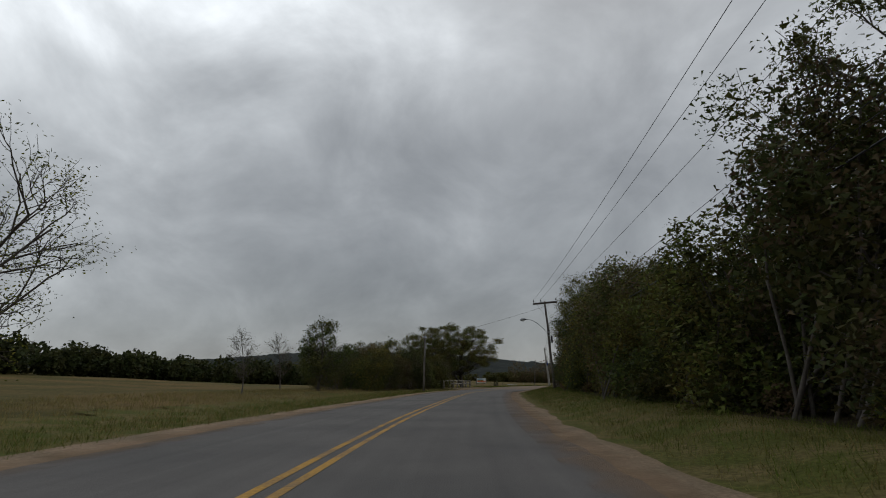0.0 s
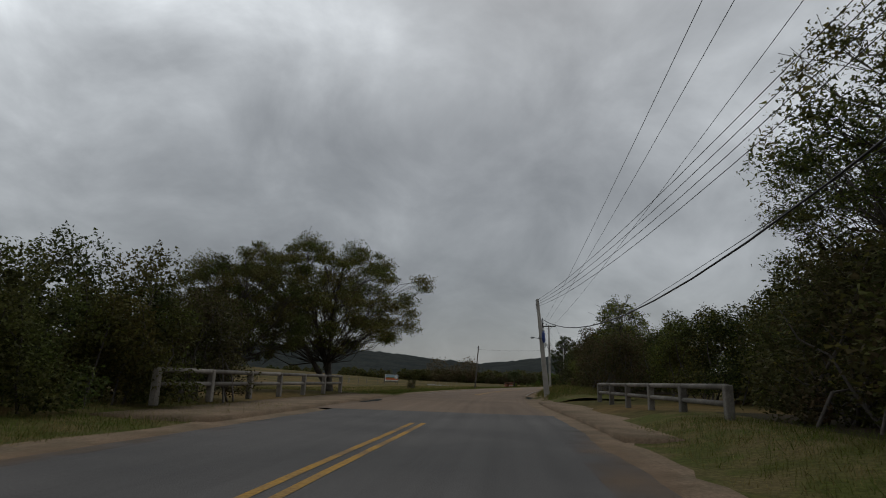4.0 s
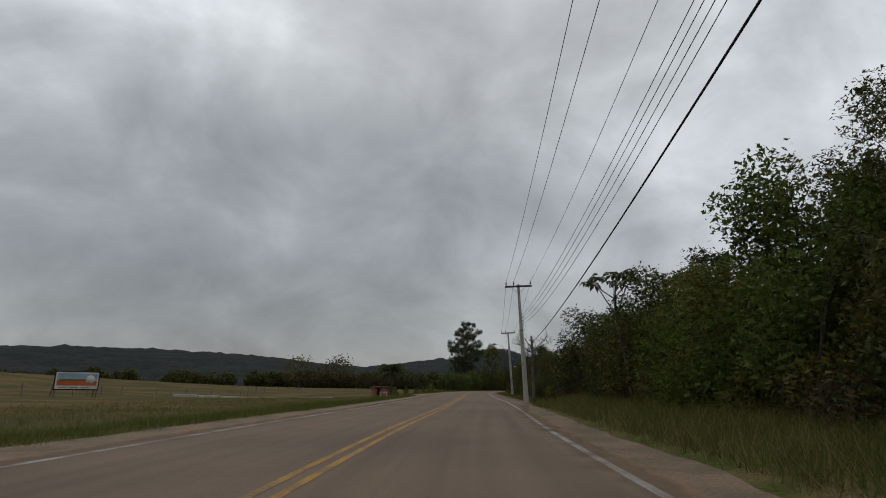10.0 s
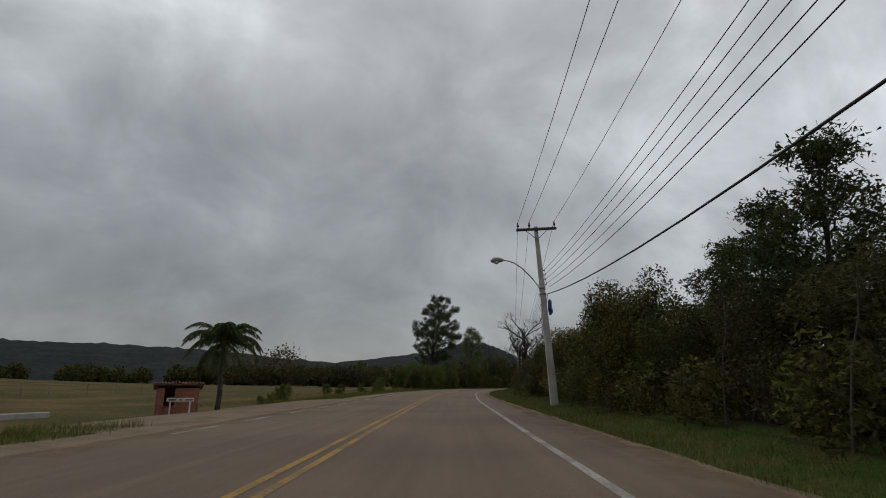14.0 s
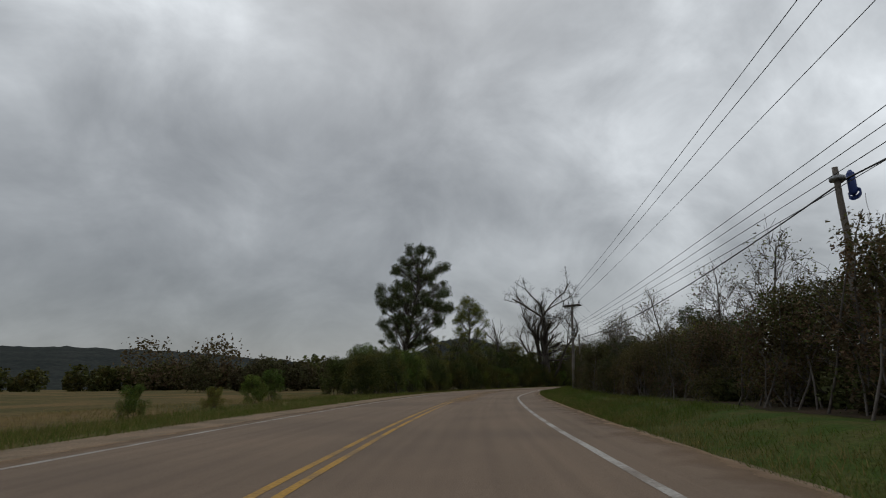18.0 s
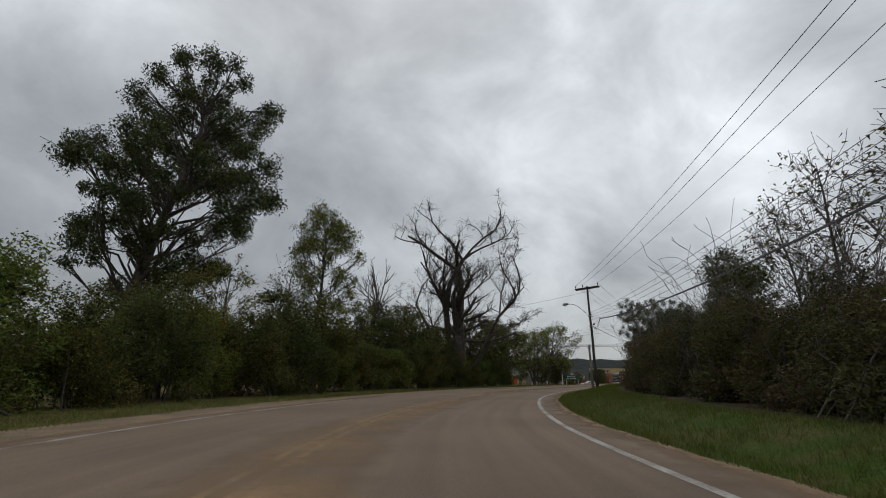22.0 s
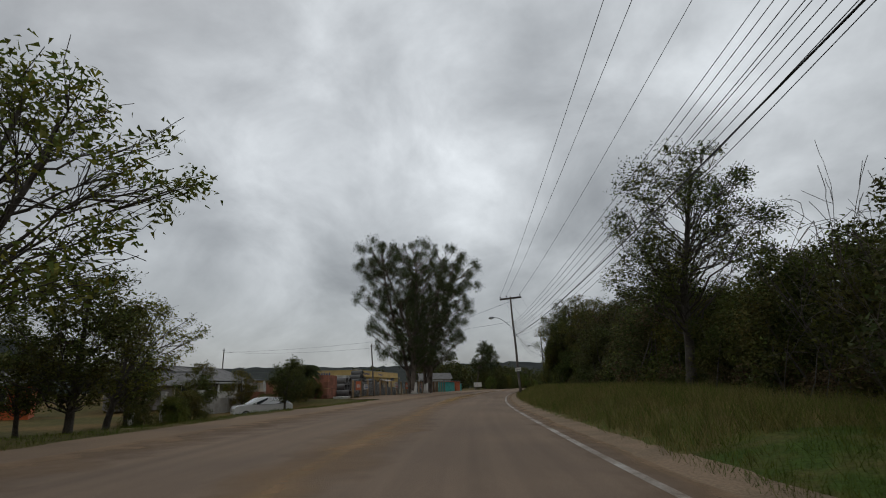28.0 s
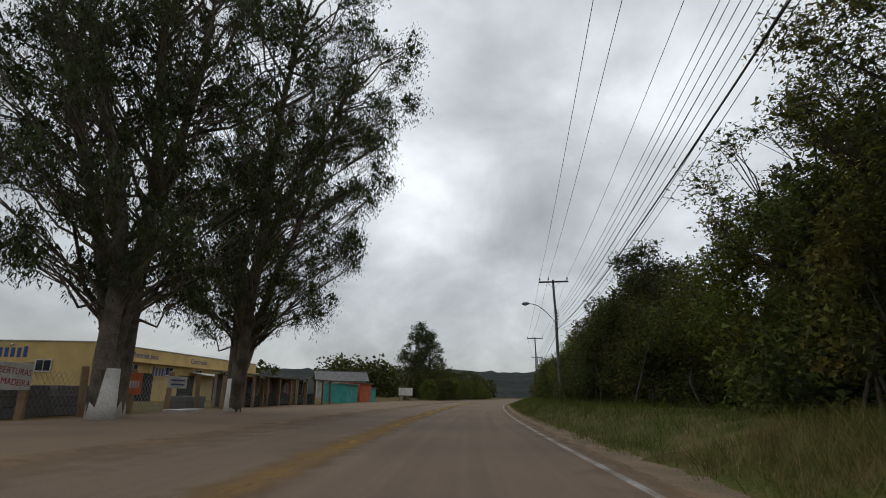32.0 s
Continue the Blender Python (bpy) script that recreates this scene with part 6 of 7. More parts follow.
for r in range(6):
    for k in range(15):
        ob = new("roof_tile", tile_me)
        ob.parent = root
        y = -1.0 + 0.38 * r
        ob.matrix_basis = pose(-1.22 + 0.175 * k + PLACE.normal(0, 0.01), y, H + 0.03 - y * 0.12 + PLACE.normal(0, 0.012), -7, 0, PLACE.normal(0, 4))

root = thing("name_board", at_road(190.6, -9.4, 20) @ Matrix.Scale(0.62, 4), "white name board on two posts before the hut", "sign")
for x in (-0.62, 0.62):
    part("post", boxed((0.1, 0.1, 1.0), (x, 0, -0.05), bevel=0.01), "white_paint", root)
sheet = part("board", boxed((1.7, 0.05, 0.24), (0, -0.08, 0.83), bevel=0.006), "white_paint", root)
for k, w in enumerate((0.5, 0.16, 0.5)):
    part("text_bar", boxed((w, 0.01, 0.11), (-0.5 + 0.52 * k, -0.11, 0.89)), "roof_grey", sheet)

# the palm
def palm(s, off, high, fronds, length, seed, label, name="palm_tree", trunk=True):
    rng = np.random.default_rng(seed)
    root = thing(name, at_road(s, off, rng.uniform(0, 360)), label, "palm")
    if trunk:
        pts = [(0.04 * math.sin(k), 0.03 * math.cos(k * 1.3), high * k / 8 - 0.1) for k in range(9)]
        part("trunk", tubed(pts, [0.13 - 0.005 * k for k in range(9)], 12), "bark", root, "grey ringed palm trunk")
    for j in range(fronds):
        a, rise = rng.uniform(0, 2 * math.pi), rng.uniform(-0.1, 2.2)
        hang = rise < -0.15
        q, d = np.array([0, 0, high - 0.12]), np.array([math.cos(a), math.sin(a), rise])
        d /= np.linalg.norm(d)
        pts = [q]
        for k in range(12):
            d = d + np.array([0, 0, -0.13 - 0.09 * (k > 5)])
            d /= np.linalg.norm(d)
            q = q + d * length / 12
            pts.append(q)
        pts = np.array(pts)
        vs = []
        for k in range(1, 13):
            for _ in range(6):
                u = rng.random()
                c = pts[k - 1] * (1 - u) + pts[k] * u
                for sg in (-1, 1):
                    side = np.array([-math.sin(a), math.cos(a), 0]) * sg
                    ln = (0.55 if trunk else 0.4) * math.sin(math.pi * (0.15 + 0.8 * k / 13)) * rng.uniform(0.7, 1.1)
                    tip = c + side * ln * 0.75 + np.array([0, 0, -ln * rng.uniform(0.35, 0.75)]) + (pts[k] - pts[k - 1]) * 1.2
                    w = (pts[k] - pts[k - 1]) * 0.085
                    vs.append((c - w, c + w, (c + tip) / 2 + w * 1.2 + (0, 0, 0.04), tip))
        v = np.array(vs)
        frond = part("frond", mesh_np("frond", v.reshape(-1, 3), np.arange(len(v) * 4).reshape(-1, 4), "leaf_brown" if hang and j % 2 else "leaf_palm"), None, root)
        part("rib", tubed([tuple(p) for p in pts[::3]], [0.03, 0.022, 0.015, 0.009, 0.004], 5), "leaf_brown", frond)


palm(193.6, -9.0, 3.3, 34, 2.15, 71, "feather palm with drooping fronds beside the hut")
palm(385.0, -13.2, 2.2, 54, 1.9, 72, "low bushy palm before the builders' yard", trunk=True)
for s, off, f in ((197.0, -7.6, 0.16), (199.5, -9.0, 0.14), (212, -11.5, 0.36), (215, -13, 0.3), (221, -9.2, 0.28), (226, -12, 0.3), (233, -10, 0.3), (238, -9.6, 0.26), (244, -10.6, 0.4), (248, -11.4, 0.5)):
    plant("bush", "bush_e", s, off, f, "small green shrub on the pasture's edge", "bush", "pasture shrubs", s * 40)

# pasture fence posts and a low pale wall along the farm track
for k in range(26):
    s, off = 150 + 3.2 * k + PLACE.uniform(-0.9, 0.9), -34.0 - 1.1 * math.sin(k)
    x, y, z = spot(s, off)
    ob = new("fence_post", bpy.data.meshes.get("fence_post") or bpy.data.meshes.new("fence_post"))
    if not ob.data.vertices:
        bm = boxed((0.09, 0.09, 1.1), (0, 0, -0.1), bevel=0.015)
        bm.to_mesh(ob.data)
        bm.free()
        ob.data.materials.append(MAT["timber_grey"])
    ob.matrix_world = pose(x, y, z, PLACE.normal(0, 3), PLACE.normal(0, 3), PLACE.uniform(0, 90))
    tagged(ob, "weathered grey pasture fence post", "fence post", "pasture fence")
for k in range(7, 16):
    s, off = 152 + 2.6 * k, -30.0 + 0.9 * k
    ob = new("track_wall", bpy.data.meshes.get("track_wall") or bpy.data.meshes.new("track_wall"))
    if not ob.data.vertices:
        bm = boxed((0.2, 2.7, 0.30), (0, 0, -0.05), bevel=0.03)
        bm.to_mesh(ob.data)
        bm.free()
        ob.data.materials.append(MAT["concrete"])
    ob.matrix_world = at_road(s, off, -16)
    tagged(ob, "low pale wall along the farm track", "wall", "farm track wall")

# ---- houses beyond the bend ----
def window(parent, at, w, h, turn=0, mat_name="white_paint"):
    win = part("window", boxed((w, 0.05, h), (0, 0, 0)), "glass_dark", parent, "dark window pane")
    win.matrix_local = pose(*at, 0, 0, turn)
    for x, z, sx, sz in ((0, -0.05, w + 0.14, 0.07), (0, h - 0.02, w + 0.14, 0.07), (-w / 2 - 0.035, 0, 0.07, h), (w / 2 + 0.035, 0, 0.07, h), (0, 0, 0.04, h)):
        part("window_frame", boxed((sx, 0.08, sz), (x, -0.02, z)), mat_name, win)
    return win


def gable_roof(parent, w, d, z, rise, material, over=0.5, sheets=12):
    """Two slopes of overlapping sheets, with a ridge along x."""
    run = d / 2 + over
    ang = math.degrees(math.atan2(rise, d / 2))
    ln = run / math.cos(radians(ang))
    sw = (w + 2 * over) / sheets
    for side in (-1, 1):
        for k in range(sheets):
            bm = boxed((sw + 0.03, ln, 0.035), (0, 0, 0), bevel=0.008)
            ob = part("roof_sheet", bm, material, parent)
            ob.matrix_local = pose(-w / 2 - over + sw * (k + 0.5), side * run / 2, z + rise / 2 - rise * (over / d) + 0.012 * (k % 2), -side * ang, 0, 0)
    part("ridge", boxed((w + 2 * over, 0.25, 0.06), (0, 0, z + rise + 0.03), bevel=0.02), material, parent)


def house(x, y, turn, w, d, h, rise, wall_mat, roof_mat, label, openings=(), porch=0.0, name="house"):
    root = thing(name, pose(x, y, gz(x, y), 0, 0, turn), label, "house")
    t = 0.18
    for bw, bd, bx, by in ((w, t, 0, -d / 2), (w, t, 0, d / 2), (t, d - t, -w / 2 + t / 2, 0), (t, d - t, w / 2 - t / 2, 0)):
        part("wall", boxed((bw, bd, h), (bx, by, -0.1)), wall_mat, root)
    for sx in (-1, 1):
        bm = bmesh.new()
        a = [bm.verts.new(p) for p in ((sx * (w / 2 - 0.02), -d / 2, h - 0.1), (sx * (w / 2 - 0.02), d / 2, h - 0.1), (sx * (w / 2 - 0.02), 0, h - 0.1 + rise))]
        f = bm.faces.new(a)
        e = bmesh.ops.extrude_face_region(bm, geom=[f])
        bmesh.ops.translate(bm, vec=(-sx * 0.15, 0, 0), verts=[g for g in e["geom"] if isinstance(g, bmesh.types.BMVert)])
        bmesh.ops.recalc_face_normals(bm, faces=bm.faces)
        part("gable", bm, wall_mat, root)
    gable_roof(root, w, d, h - 0.08, rise, roof_mat)
    for ox, oz, ow, oh in openings:
        if oz < 0.2:
            door = part("door", boxed((ow, 0.06, oh), (ox, -d / 2 - t / 2 - 0.02, oz)), "timber", root)
            part("door_frame", boxed((ow + 0.16, 0.05, oh + 0.08), (ox, -d / 2 - t / 2 - 0.004, oz)), "white_paint", door)
        else:
            window(root, (ox, -d / 2 - t / 2 - 0.02, oz), ow, oh)
    if porch:
        part("porch_roof", boxed((w, porch, 0.06), (0, -d / 2 - porch / 2, h - 0.45), (6, 0, 0)), roof_mat, root)
        for k in range(4):
            part("porch_post", boxed((0.12, 0.12, h - 0.6), (-w / 2 + 0.2 + k * (w - 0.4) / 3, -d / 2 - porch + 0.1, 0)), "white_paint", root)
        part("porch_wall", boxed((w * 0.3, 0.12, 0.8), (-w * 0.32, -d / 2 - porch + 0.1, 0)), "white_paint", root)
        part("porch_floor", boxed((w, porch, 0.12), (0, -d / 2 - porch / 2, -0.05)), "concrete", root)
    return root


def facing(x, y, s):
    """The turn that makes a house's front (-y) look at the road at s."""
    ax, ay = along(s)
    return math.degrees(math.atan2(float(ay) - y, float(ax) - x)) + 90


house(147.5, 319.5, facing(147.5, 319.5, 322), 10.5, 6, 2.3, 0.9, "timber_grey", "roof_grey", "low house with porch and grey sheet roof", ((-3, 0.9, 1.2, 0.8), (0.2, 0, 0.8, 1.9), (2.8, 0.9, 1.2, 0.8)), 2.2)
house(138.5, 316.0, facing(138.5, 316.0, 318), 5.0, 5, 2.3, 0.7, "yellow_wall", "roof_grey", "small yellow house with grey roof", ((0.9, 0, 0.8, 1.9),))
house(163.0, 331.0, facing(163.0, 331.0, 330), 6.0, 5, 2.2, 0.8, "orange", "roof_grey", "orange painted house with grey roof", ((1.2, 0.9, 1.1, 0.8),))
house(174.5, 330.5, facing(174.5, 330.5, 335) + 10, 6.0, 5, 1.9, 0.9, "timber_grey", "roof_grey", "weathered wooden house with grey roof", ((1.8, 0.9, 0.8, 0.8), (-1.0, 0, 0.8, 1.9)))
house(184.5, 338.0, 21, 10.5, 7, 2.0, 1.2, "timber_grey", "roof_grey", "dark timber house with carport and grey sheet roof", ((-3, 1.0, 1.1, 0.8), (2.8, 1.0, 1.1, 0.8)), 2.0)
house(197.5, 352.0, facing(197.5, 352.0, 350), 8.0, 6, 1.5, 0.4, "brick_red", "roof_grey", "unplastered brick shed with flat grey roof", ((0, 0, 1.0, 2.0),), name="shed")
house(283.0, 364.0, facing(283.0, 364.0, 430), 8.0, 6, 3.2, 1.4, "concrete", "roof_grey", "grey two-storey house far along the road", ((-2, 1.6, 1.0, 0.9), (2, 1.6, 1.0, 0.9)))


def yard_post(s, off, h, mat_name, label, name="gate_post", w=0.22):
    root = thing(name, at_road(s, off, PLACE.uniform(-8, 8)), label, "post", "front yard posts")
    part("post_shaft", boxed((w, w, h), (0, 0, -0.1), bevel=0.02), mat_name, root)
    part("post_cap", boxed((w + 0.06, w + 0.06, 0.06), (0, 0, h - 0.1), bevel=0.015), mat_name, root)


for s, off, h in ((364.6, -14.0, 0.9), (366.2, -13.4, 1.55), (369.4, -13.2, 1.55)):
    yard_post(s, off, h, "white_paint", "whitewashed concrete gate post before the houses")
for s, off in ((342.0, -9.6), (343.4, -9.4), (347.2, -9.2)):
    yard_post(s, off, 0.5, "white_paint", "short whitewashed post on the verge", "verge_post", 0.12)
root = thing("garden_wall", at_road(377.0, -16.0, 90), "low stained plaster wall before the timber house", "wall")
for k in range(5):
    part("wall_panel", boxed((2.0, 0.14, 1.15), (-4 + 2.04 * k, 0, -0.1), bevel=0.01), "concrete", root)
    part("pilaster", boxed((0.2, 0.2, 1.3), (-5 + 2.04 * k, 0, -0.1), bevel=0.01), "concrete", root)
root = thing("brick_wall", at_road(382.5, -15.0, 90), "low wall of bare red brick", "wall")
for k in range(4):
    part("wall_panel", boxed((1.6, 0.15, 1.1), (-2.4 + 1.62 * k, 0, -0.1), bevel=0.01), "brick_red", root)

gx0, gy0 = 177.5, 322.5
root = thing("picket_gate", pose(gx0, gy0, gz(gx0, gy0), 0, 0, facing(gx0, gy0, 378)), "tall white picket gate between two posts", "gate")
for x in (-1.35, 1.35):
    part("gate_post", boxed((0.16, 0.16, 2.1), (x, 0, -0.1), bevel=0.015), "white_paint", root)
for z in (0.35, 1.5):
    part("rail", boxed((2.5, 0.05, 0.09), (0, 0.03, z), bevel=0.008), "white_paint", root)
for k in range(14):
    part("picket", boxed((0.10, 0.025, 1.8), (-1.17 + 0.18 * k, -0.012, 0.08), bevel=0.008), "white_paint", root)

# direction board and street name post
root = thing("direction_sign", at_road(342.4, -3.9, 8), "green direction board with white lettering on posts", "road sign")
for x in (-0.8, 0.8):
    part("post", boxed((0.07, 0.07, 1.4), (x, 0.05, -0.1), bevel=0.01), "white_paint", root)
sheet = part("board", boxed((2.0, 0.04, 0.56), (0, -0.02, 0.78), bevel=0.006), "sign_green", root)
for z, ws in ((1.14, (0.75, 0.25)), (0.90, (0.25, 0.8))):
    x = -0.7
    for w in ws:
        part("text_bar", boxed((w, 0.01, 0.1), (x + w / 2, -0.047, z)), "white_paint", sheet)
        x += w + 0.1
root = thing("street_name_post", at_road(339.1, -4.3, 10), "concrete post with a blue street name plate", "road sign")
part("post", boxed((0.10, 0.10, 1.75), (0, 0, -0.1), bevel=0.01), "white_paint", root)
part("name_plate", boxed((0.42, 0.03, 0.16), (0.1, -0.07, 1.45), bevel=0.005), "blue_paint", root)
root = thing("lamp_post", pose(145.0, 316.5, 0.0), "slim concrete post in the front yard", "post")
part("post", tubed([(0, 0, -0.1), (0, 0, 5.2)], [0.16, 0.11], 10), "concrete", root)


# the white hatchback
def hatchback(m):
    root = thing("car", m, "white hatchback parked on the grass", "car")
    outline = ((-1.95, 0.42), (-1.98, 0.72), (-1.85, 0.90), (-1.05, 1.0), (-0.45, 1.40), (0.25, 1.47), (1.25, 1.40), (1.75, 1.02), (1.90, 0.95), (1.93, 0.45))
    bm = bmesh.new()
    rows = []
    for y, lower, f in ((-0.83, 0.02, 1.0), (-0.80, 0.0, 1.0), (0.0, 0.0, 1.02), (0.80, 0.0, 1.0), (0.83, 0.02, 1.0)):
        rows.append([bm.verts.new((x * f, y * (0.80 if z > 1.05 else 1.0), z - lower)) for x, z in outline])
    for a, b in zip(rows, rows[1:]):
        for k in range(len(outline)):
            n = (k + 1) % len(outline)
            bm.faces.new((a[k], a[n], b[n], b[k]))
    bm.faces.new(rows[0])
    bm.faces.new(rows[-1][::-1])
    bmesh.ops.recalc_face_normals(bm, faces=bm.faces)
    body = part("body", bm, "car_white", root, "white painted body")
    for y in (-1, 1):
        for name, pts in (("side_window", ((-0.86, 0.98), (-0.40, 1.33), (0.22, 1.41), (0.22, 0.96))), ("side_window", ((0.30, 0.96), (0.30, 1.41), (1.12, 1.35), (1.45, 1.02)))):
            bm = bmesh.new()
            vs = [bm.verts.new((x, y * (0.835 if z < 1.1 else 0.68), z)) for x, z in pts]
            f = bm.faces.new(vs)
            e = bmesh.ops.extrude_face_region(bm, geom=[f])
            bmesh.ops.translate(bm, vec=(0, -y * 0.03, 0), verts=[g for g in e["geom"] if isinstance(g, bmesh.types.BMVert)])
            bmesh.ops.recalc_face_normals(bm, faces=bm.faces)
            part(name, bm, "glass_dark", root)
        part("headlight", boxed((0.12, 0.34, 0.14), (-1.88, y * 0.58, 0.68), bevel=0.03), "lamp_glass", root)
        part("tail_light", boxed((0.08, 0.2, 0.3), (1.86, y * 0.66, 0.72), bevel=0.02), "red_paint", root)
        part("mirror", boxed((0.1, 0.16, 0.1), (-0.62, y * 0.92, 1.0), bevel=0.02), "car_white", root)
        part("door_handle", boxed((0.16, 0.02, 0.03), (0.1, y * 0.835, 0.9)), "car_white", root)
        for x in (-1.22, 1.22):
            wheel = part("wheel", tubed([(x, y * 0.62, 0.3), (x, y * 0.84, 0.3)], 0.3, 20), "tyre", root, "black tyre")
            part("rim", tubed([(x, y * 0.845, 0.3), (x, y * 0.855, 0.3)], 0.19, 12), "galvanised", wheel)
    part("windscreen", boxed((0.72, 1.15, 0.02), (-0.74, 0, 1.195), (0, -33, 0)), "glass_dark", root)
    part("grille", boxed((0.04, 0.9, 0.16), (-1.97, 0, 0.5), bevel=0.01), "tyre", root)
    part("bumper", boxed((0.12, 1.5, 0.18), (-1.93, 0, 0.36), bevel=0.04), "car_white", root)


cx, cy, cz = 168.2, 312.3, gz(168.2, 312.3)
hatchback(pose(cx, cy, cz + 0.02, 0, 0, bearing(369) + 34) @ Matrix.Scale(0.78, 4))

# ---- the builders' merchant and its yard ----
ST = Matrix.Translation((222.3, 345.6, 0.0)) @ Matrix.Rotation(math.atan2(0.31, 0.95), 4, "Z")
root = thing("shop_building", ST, "yellow flat-roofed shop of a builders' merchant", "shop")
SW, SD, SH = 28.0, 10.5, 3.9
for bw, bd, bx, by in ((SW, 0.25, SW / 2, 0.125), (SW, 0.25, SW / 2, SD - 0.125), (0.25, SD - 0.5, 0.125, SD / 2), (0.25, SD - 0.5, SW - 0.125, SD / 2)):
    part("wall", boxed((bw, bd, SH), (bx, by, -0.1)), "yellow_wall", root, "yellow painted wall")
part("roof", boxed((SW - 0.5, SD - 0.5, 0.1), (SW / 2, SD / 2, SH - 0.5)), "roof_grey", root)
for bw, bd, bx, by in ((SW + 0.1, 0.36, SW / 2, 0.12), (0.36, SD, 0.12, SD / 2 + 0.1)):
    part("coping", boxed((bw, bd, 0.07), (bx, by, SH - 0.1), bevel=0.01), "concrete", root)
part("ledge", boxed((SW, 0.5, 0.08), (SW / 2, -0.25, 2.75), bevel=0.01), "yellow_wall", root)
for k in range(4):
    win = window(root, (4.5 + 5.0 * k, -0.03, 2.0), 1.1, 0.6)
# each shutter is a near-black sheet: an open shopfront's inner shade as colour
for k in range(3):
    part("shutter", boxed((2.6, 0.06, 2.1), (6.0 + 6.5 * k, -0.03, -0.05)), "black_and_inner_shade", root, "near-black panel coloured as a shaded open shopfront")
part("awning", boxed((5.0, 1.4, 0.05), (15.5, -0.7, 2.25), (10, 0, 0), bevel=0.01), "white_paint", root, "pale canvas awning")
for t_, x, size, z in (("Materiais para", 4.2, 0.62, 3.12), ("Construção", 13.0, 0.62, 3.12)):
    fc = bpy.data.curves.new("wall_lettering", "FONT")
    fc.body, fc.size, fc.extrude = t_, size, 0.006
    fc.materials.append(MAT["blue_paint"])
    ob = new("wall_lettering", fc)
    ob.parent = root
    ob.matrix_basis = pose(x, -0.012, z, 90, 0, 0)

def logo_bars(parent, x, y, z, w, h, turn, mat_name="blue_paint", n=6):
    """A shop's mark as plain upright bars in its colours."""
    for k in range(n):
        ob = part("logo_bar", boxed((w / n * 0.62, 0.016, h * (1.0 if k else 1.15)), (0, 0, 0), bevel=0.003), mat_name, parent)
        c, s_ = math.cos(radians(turn)), math.sin(radians(turn))
        q = (k + 0.5) * w / n
        ob.matrix_local = pose(x + q * c, y + q * s_, z, 0, 0, turn)


panel = part("fascia_panel", boxed((3.6, 0.04, 1.0), (8.4, -0.03, 1.72), bevel=0.005), "yellow_wall", root)
logo_bars(root, 7.0, -0.062, 1.9, 2.6, 0.6, 0)
logo_bars(root, 22.0, -0.012, 2.2, 3.0, 0.6, 0)
logo_bars(root, -0.012, 4.4, 2.75, 2.6, 0.62, 90)
for y in (3.2, 7.6):
    win = window(root, (-0.03, y, 1.9), 1.0, 0.7, -90)
part("lamp", tubed([(-0.02, 5.5, 3.55), (-0.2, 5.5, 3.6), (-0.28, 5.5, 3.5)], [0.03, 0.06, 0.08], 8), "lamp_glass", root, "small wall lamp")
root = thing("store_shed", ST @ Matrix.Translation((-1.5, 12, 0)), "long low yellow shed with grey roof edge", "shed")
for bw, bd, bx, by in ((18, 0.2, -9.5, 0), (18, 0.2, -9.5, 8), (0.2, 7.8, -18.4, 4)):
    part("wall", boxed((bw, bd, 2.4), (bx, by, -0.1)), "yellow_wall", root)
part("roof", boxed((18.8, 9.2, 0.08), (-9.5, 4, 2.4), (2.5, 0, 0), bevel=0.01), "roof_grey", root)
for k in range(3):
    part("gate", boxed((2.6, 0.06, 2.1), (-15 + 5 * k, -0.12, -0.05)), "brick_red", root)


def yard(u, v, turn=0.0, z=0.0):
    """A pose in the yard: u along the road past the shop's corner, v back from the fence line."""
    x, y, g = spot(410.7 + u, -10.6 - v)
    return pose(x, y, g + z, 0, 0, bearing(410.7 + u) + turn)


fence = thing("yard_fence", yard(0, 0), "wooden fence posts with wire mesh before the yard", "fence")
finv = fence.matrix_world.inverted()
for k in range(18):
    u = -19.0 + 2.6 * k
    if 7 < u < 9:
        continue
    bm = bmesh.new()
    box(bm, (0.2, 0.2, 1.75), (0, 0, -0.1), bevel=0.02)
    bmesh.ops.transform(bm, matrix=finv @ yard(u, 0) @ pose(0, 0, 0, PLACE.normal(0, 1.5), PLACE.normal(0, 1.5), PLACE.uniform(0, 30)), verts=bm.verts)
    part("fence_post", bm, "timber", fence)
for k in range(17):
    u = -19.0 + 2.6 * k
    bm = bmesh.new()
    for j in range(12):
        for sg in (0, 1):
            a, b = (j * 2.6 / 12, 0.1), ((j + 5) * 2.6 / 12, 1.45)
            if b[0] > 2.6:
                b = (2.6, 0.1 + 1.35 * (2.6 - a[0]) / (b[0] - a[0]))
            a, b = ((2.6 - a[0], a[1]), (2.6 - b[0], b[1])) if sg else (a, b)
            tube(bm, [finv @ (yard(u + q[0], 0) @ Vector((0, 0, q[1]))) for q in (a, b)], 0.006, 3, False)
    part("wire_mesh", bm, "galvanised", fence)

def pipe_mesh(r, ln):
    bm = bmesh.new()
    n = 16
    loops = []
    for rr, y in ((r, -ln / 2), (r, ln / 2), (r * 0.76, ln / 2), (r * 0.76, -ln / 2)):
        loops.append([bm.verts.new((rr * math.cos(2 * math.pi * k / n), y, rr * math.sin(2 * math.pi * k / n))) for k in range(n)])
    for a, b in zip(loops, loops[1:] + loops[:1]):
        for k in range(n):
            bm.faces.new((a[k], a[(k + 1) % n], b[(k + 1) % n], b[k]))
    bmesh.ops.recalc_face_normals(bm, faces=bm.faces)
    me = bpy.data.meshes.new("concrete_pipe")
    bm.to_mesh(me)
    bm.free()
    me.materials.append(MAT["pipe_grey"])
    return me


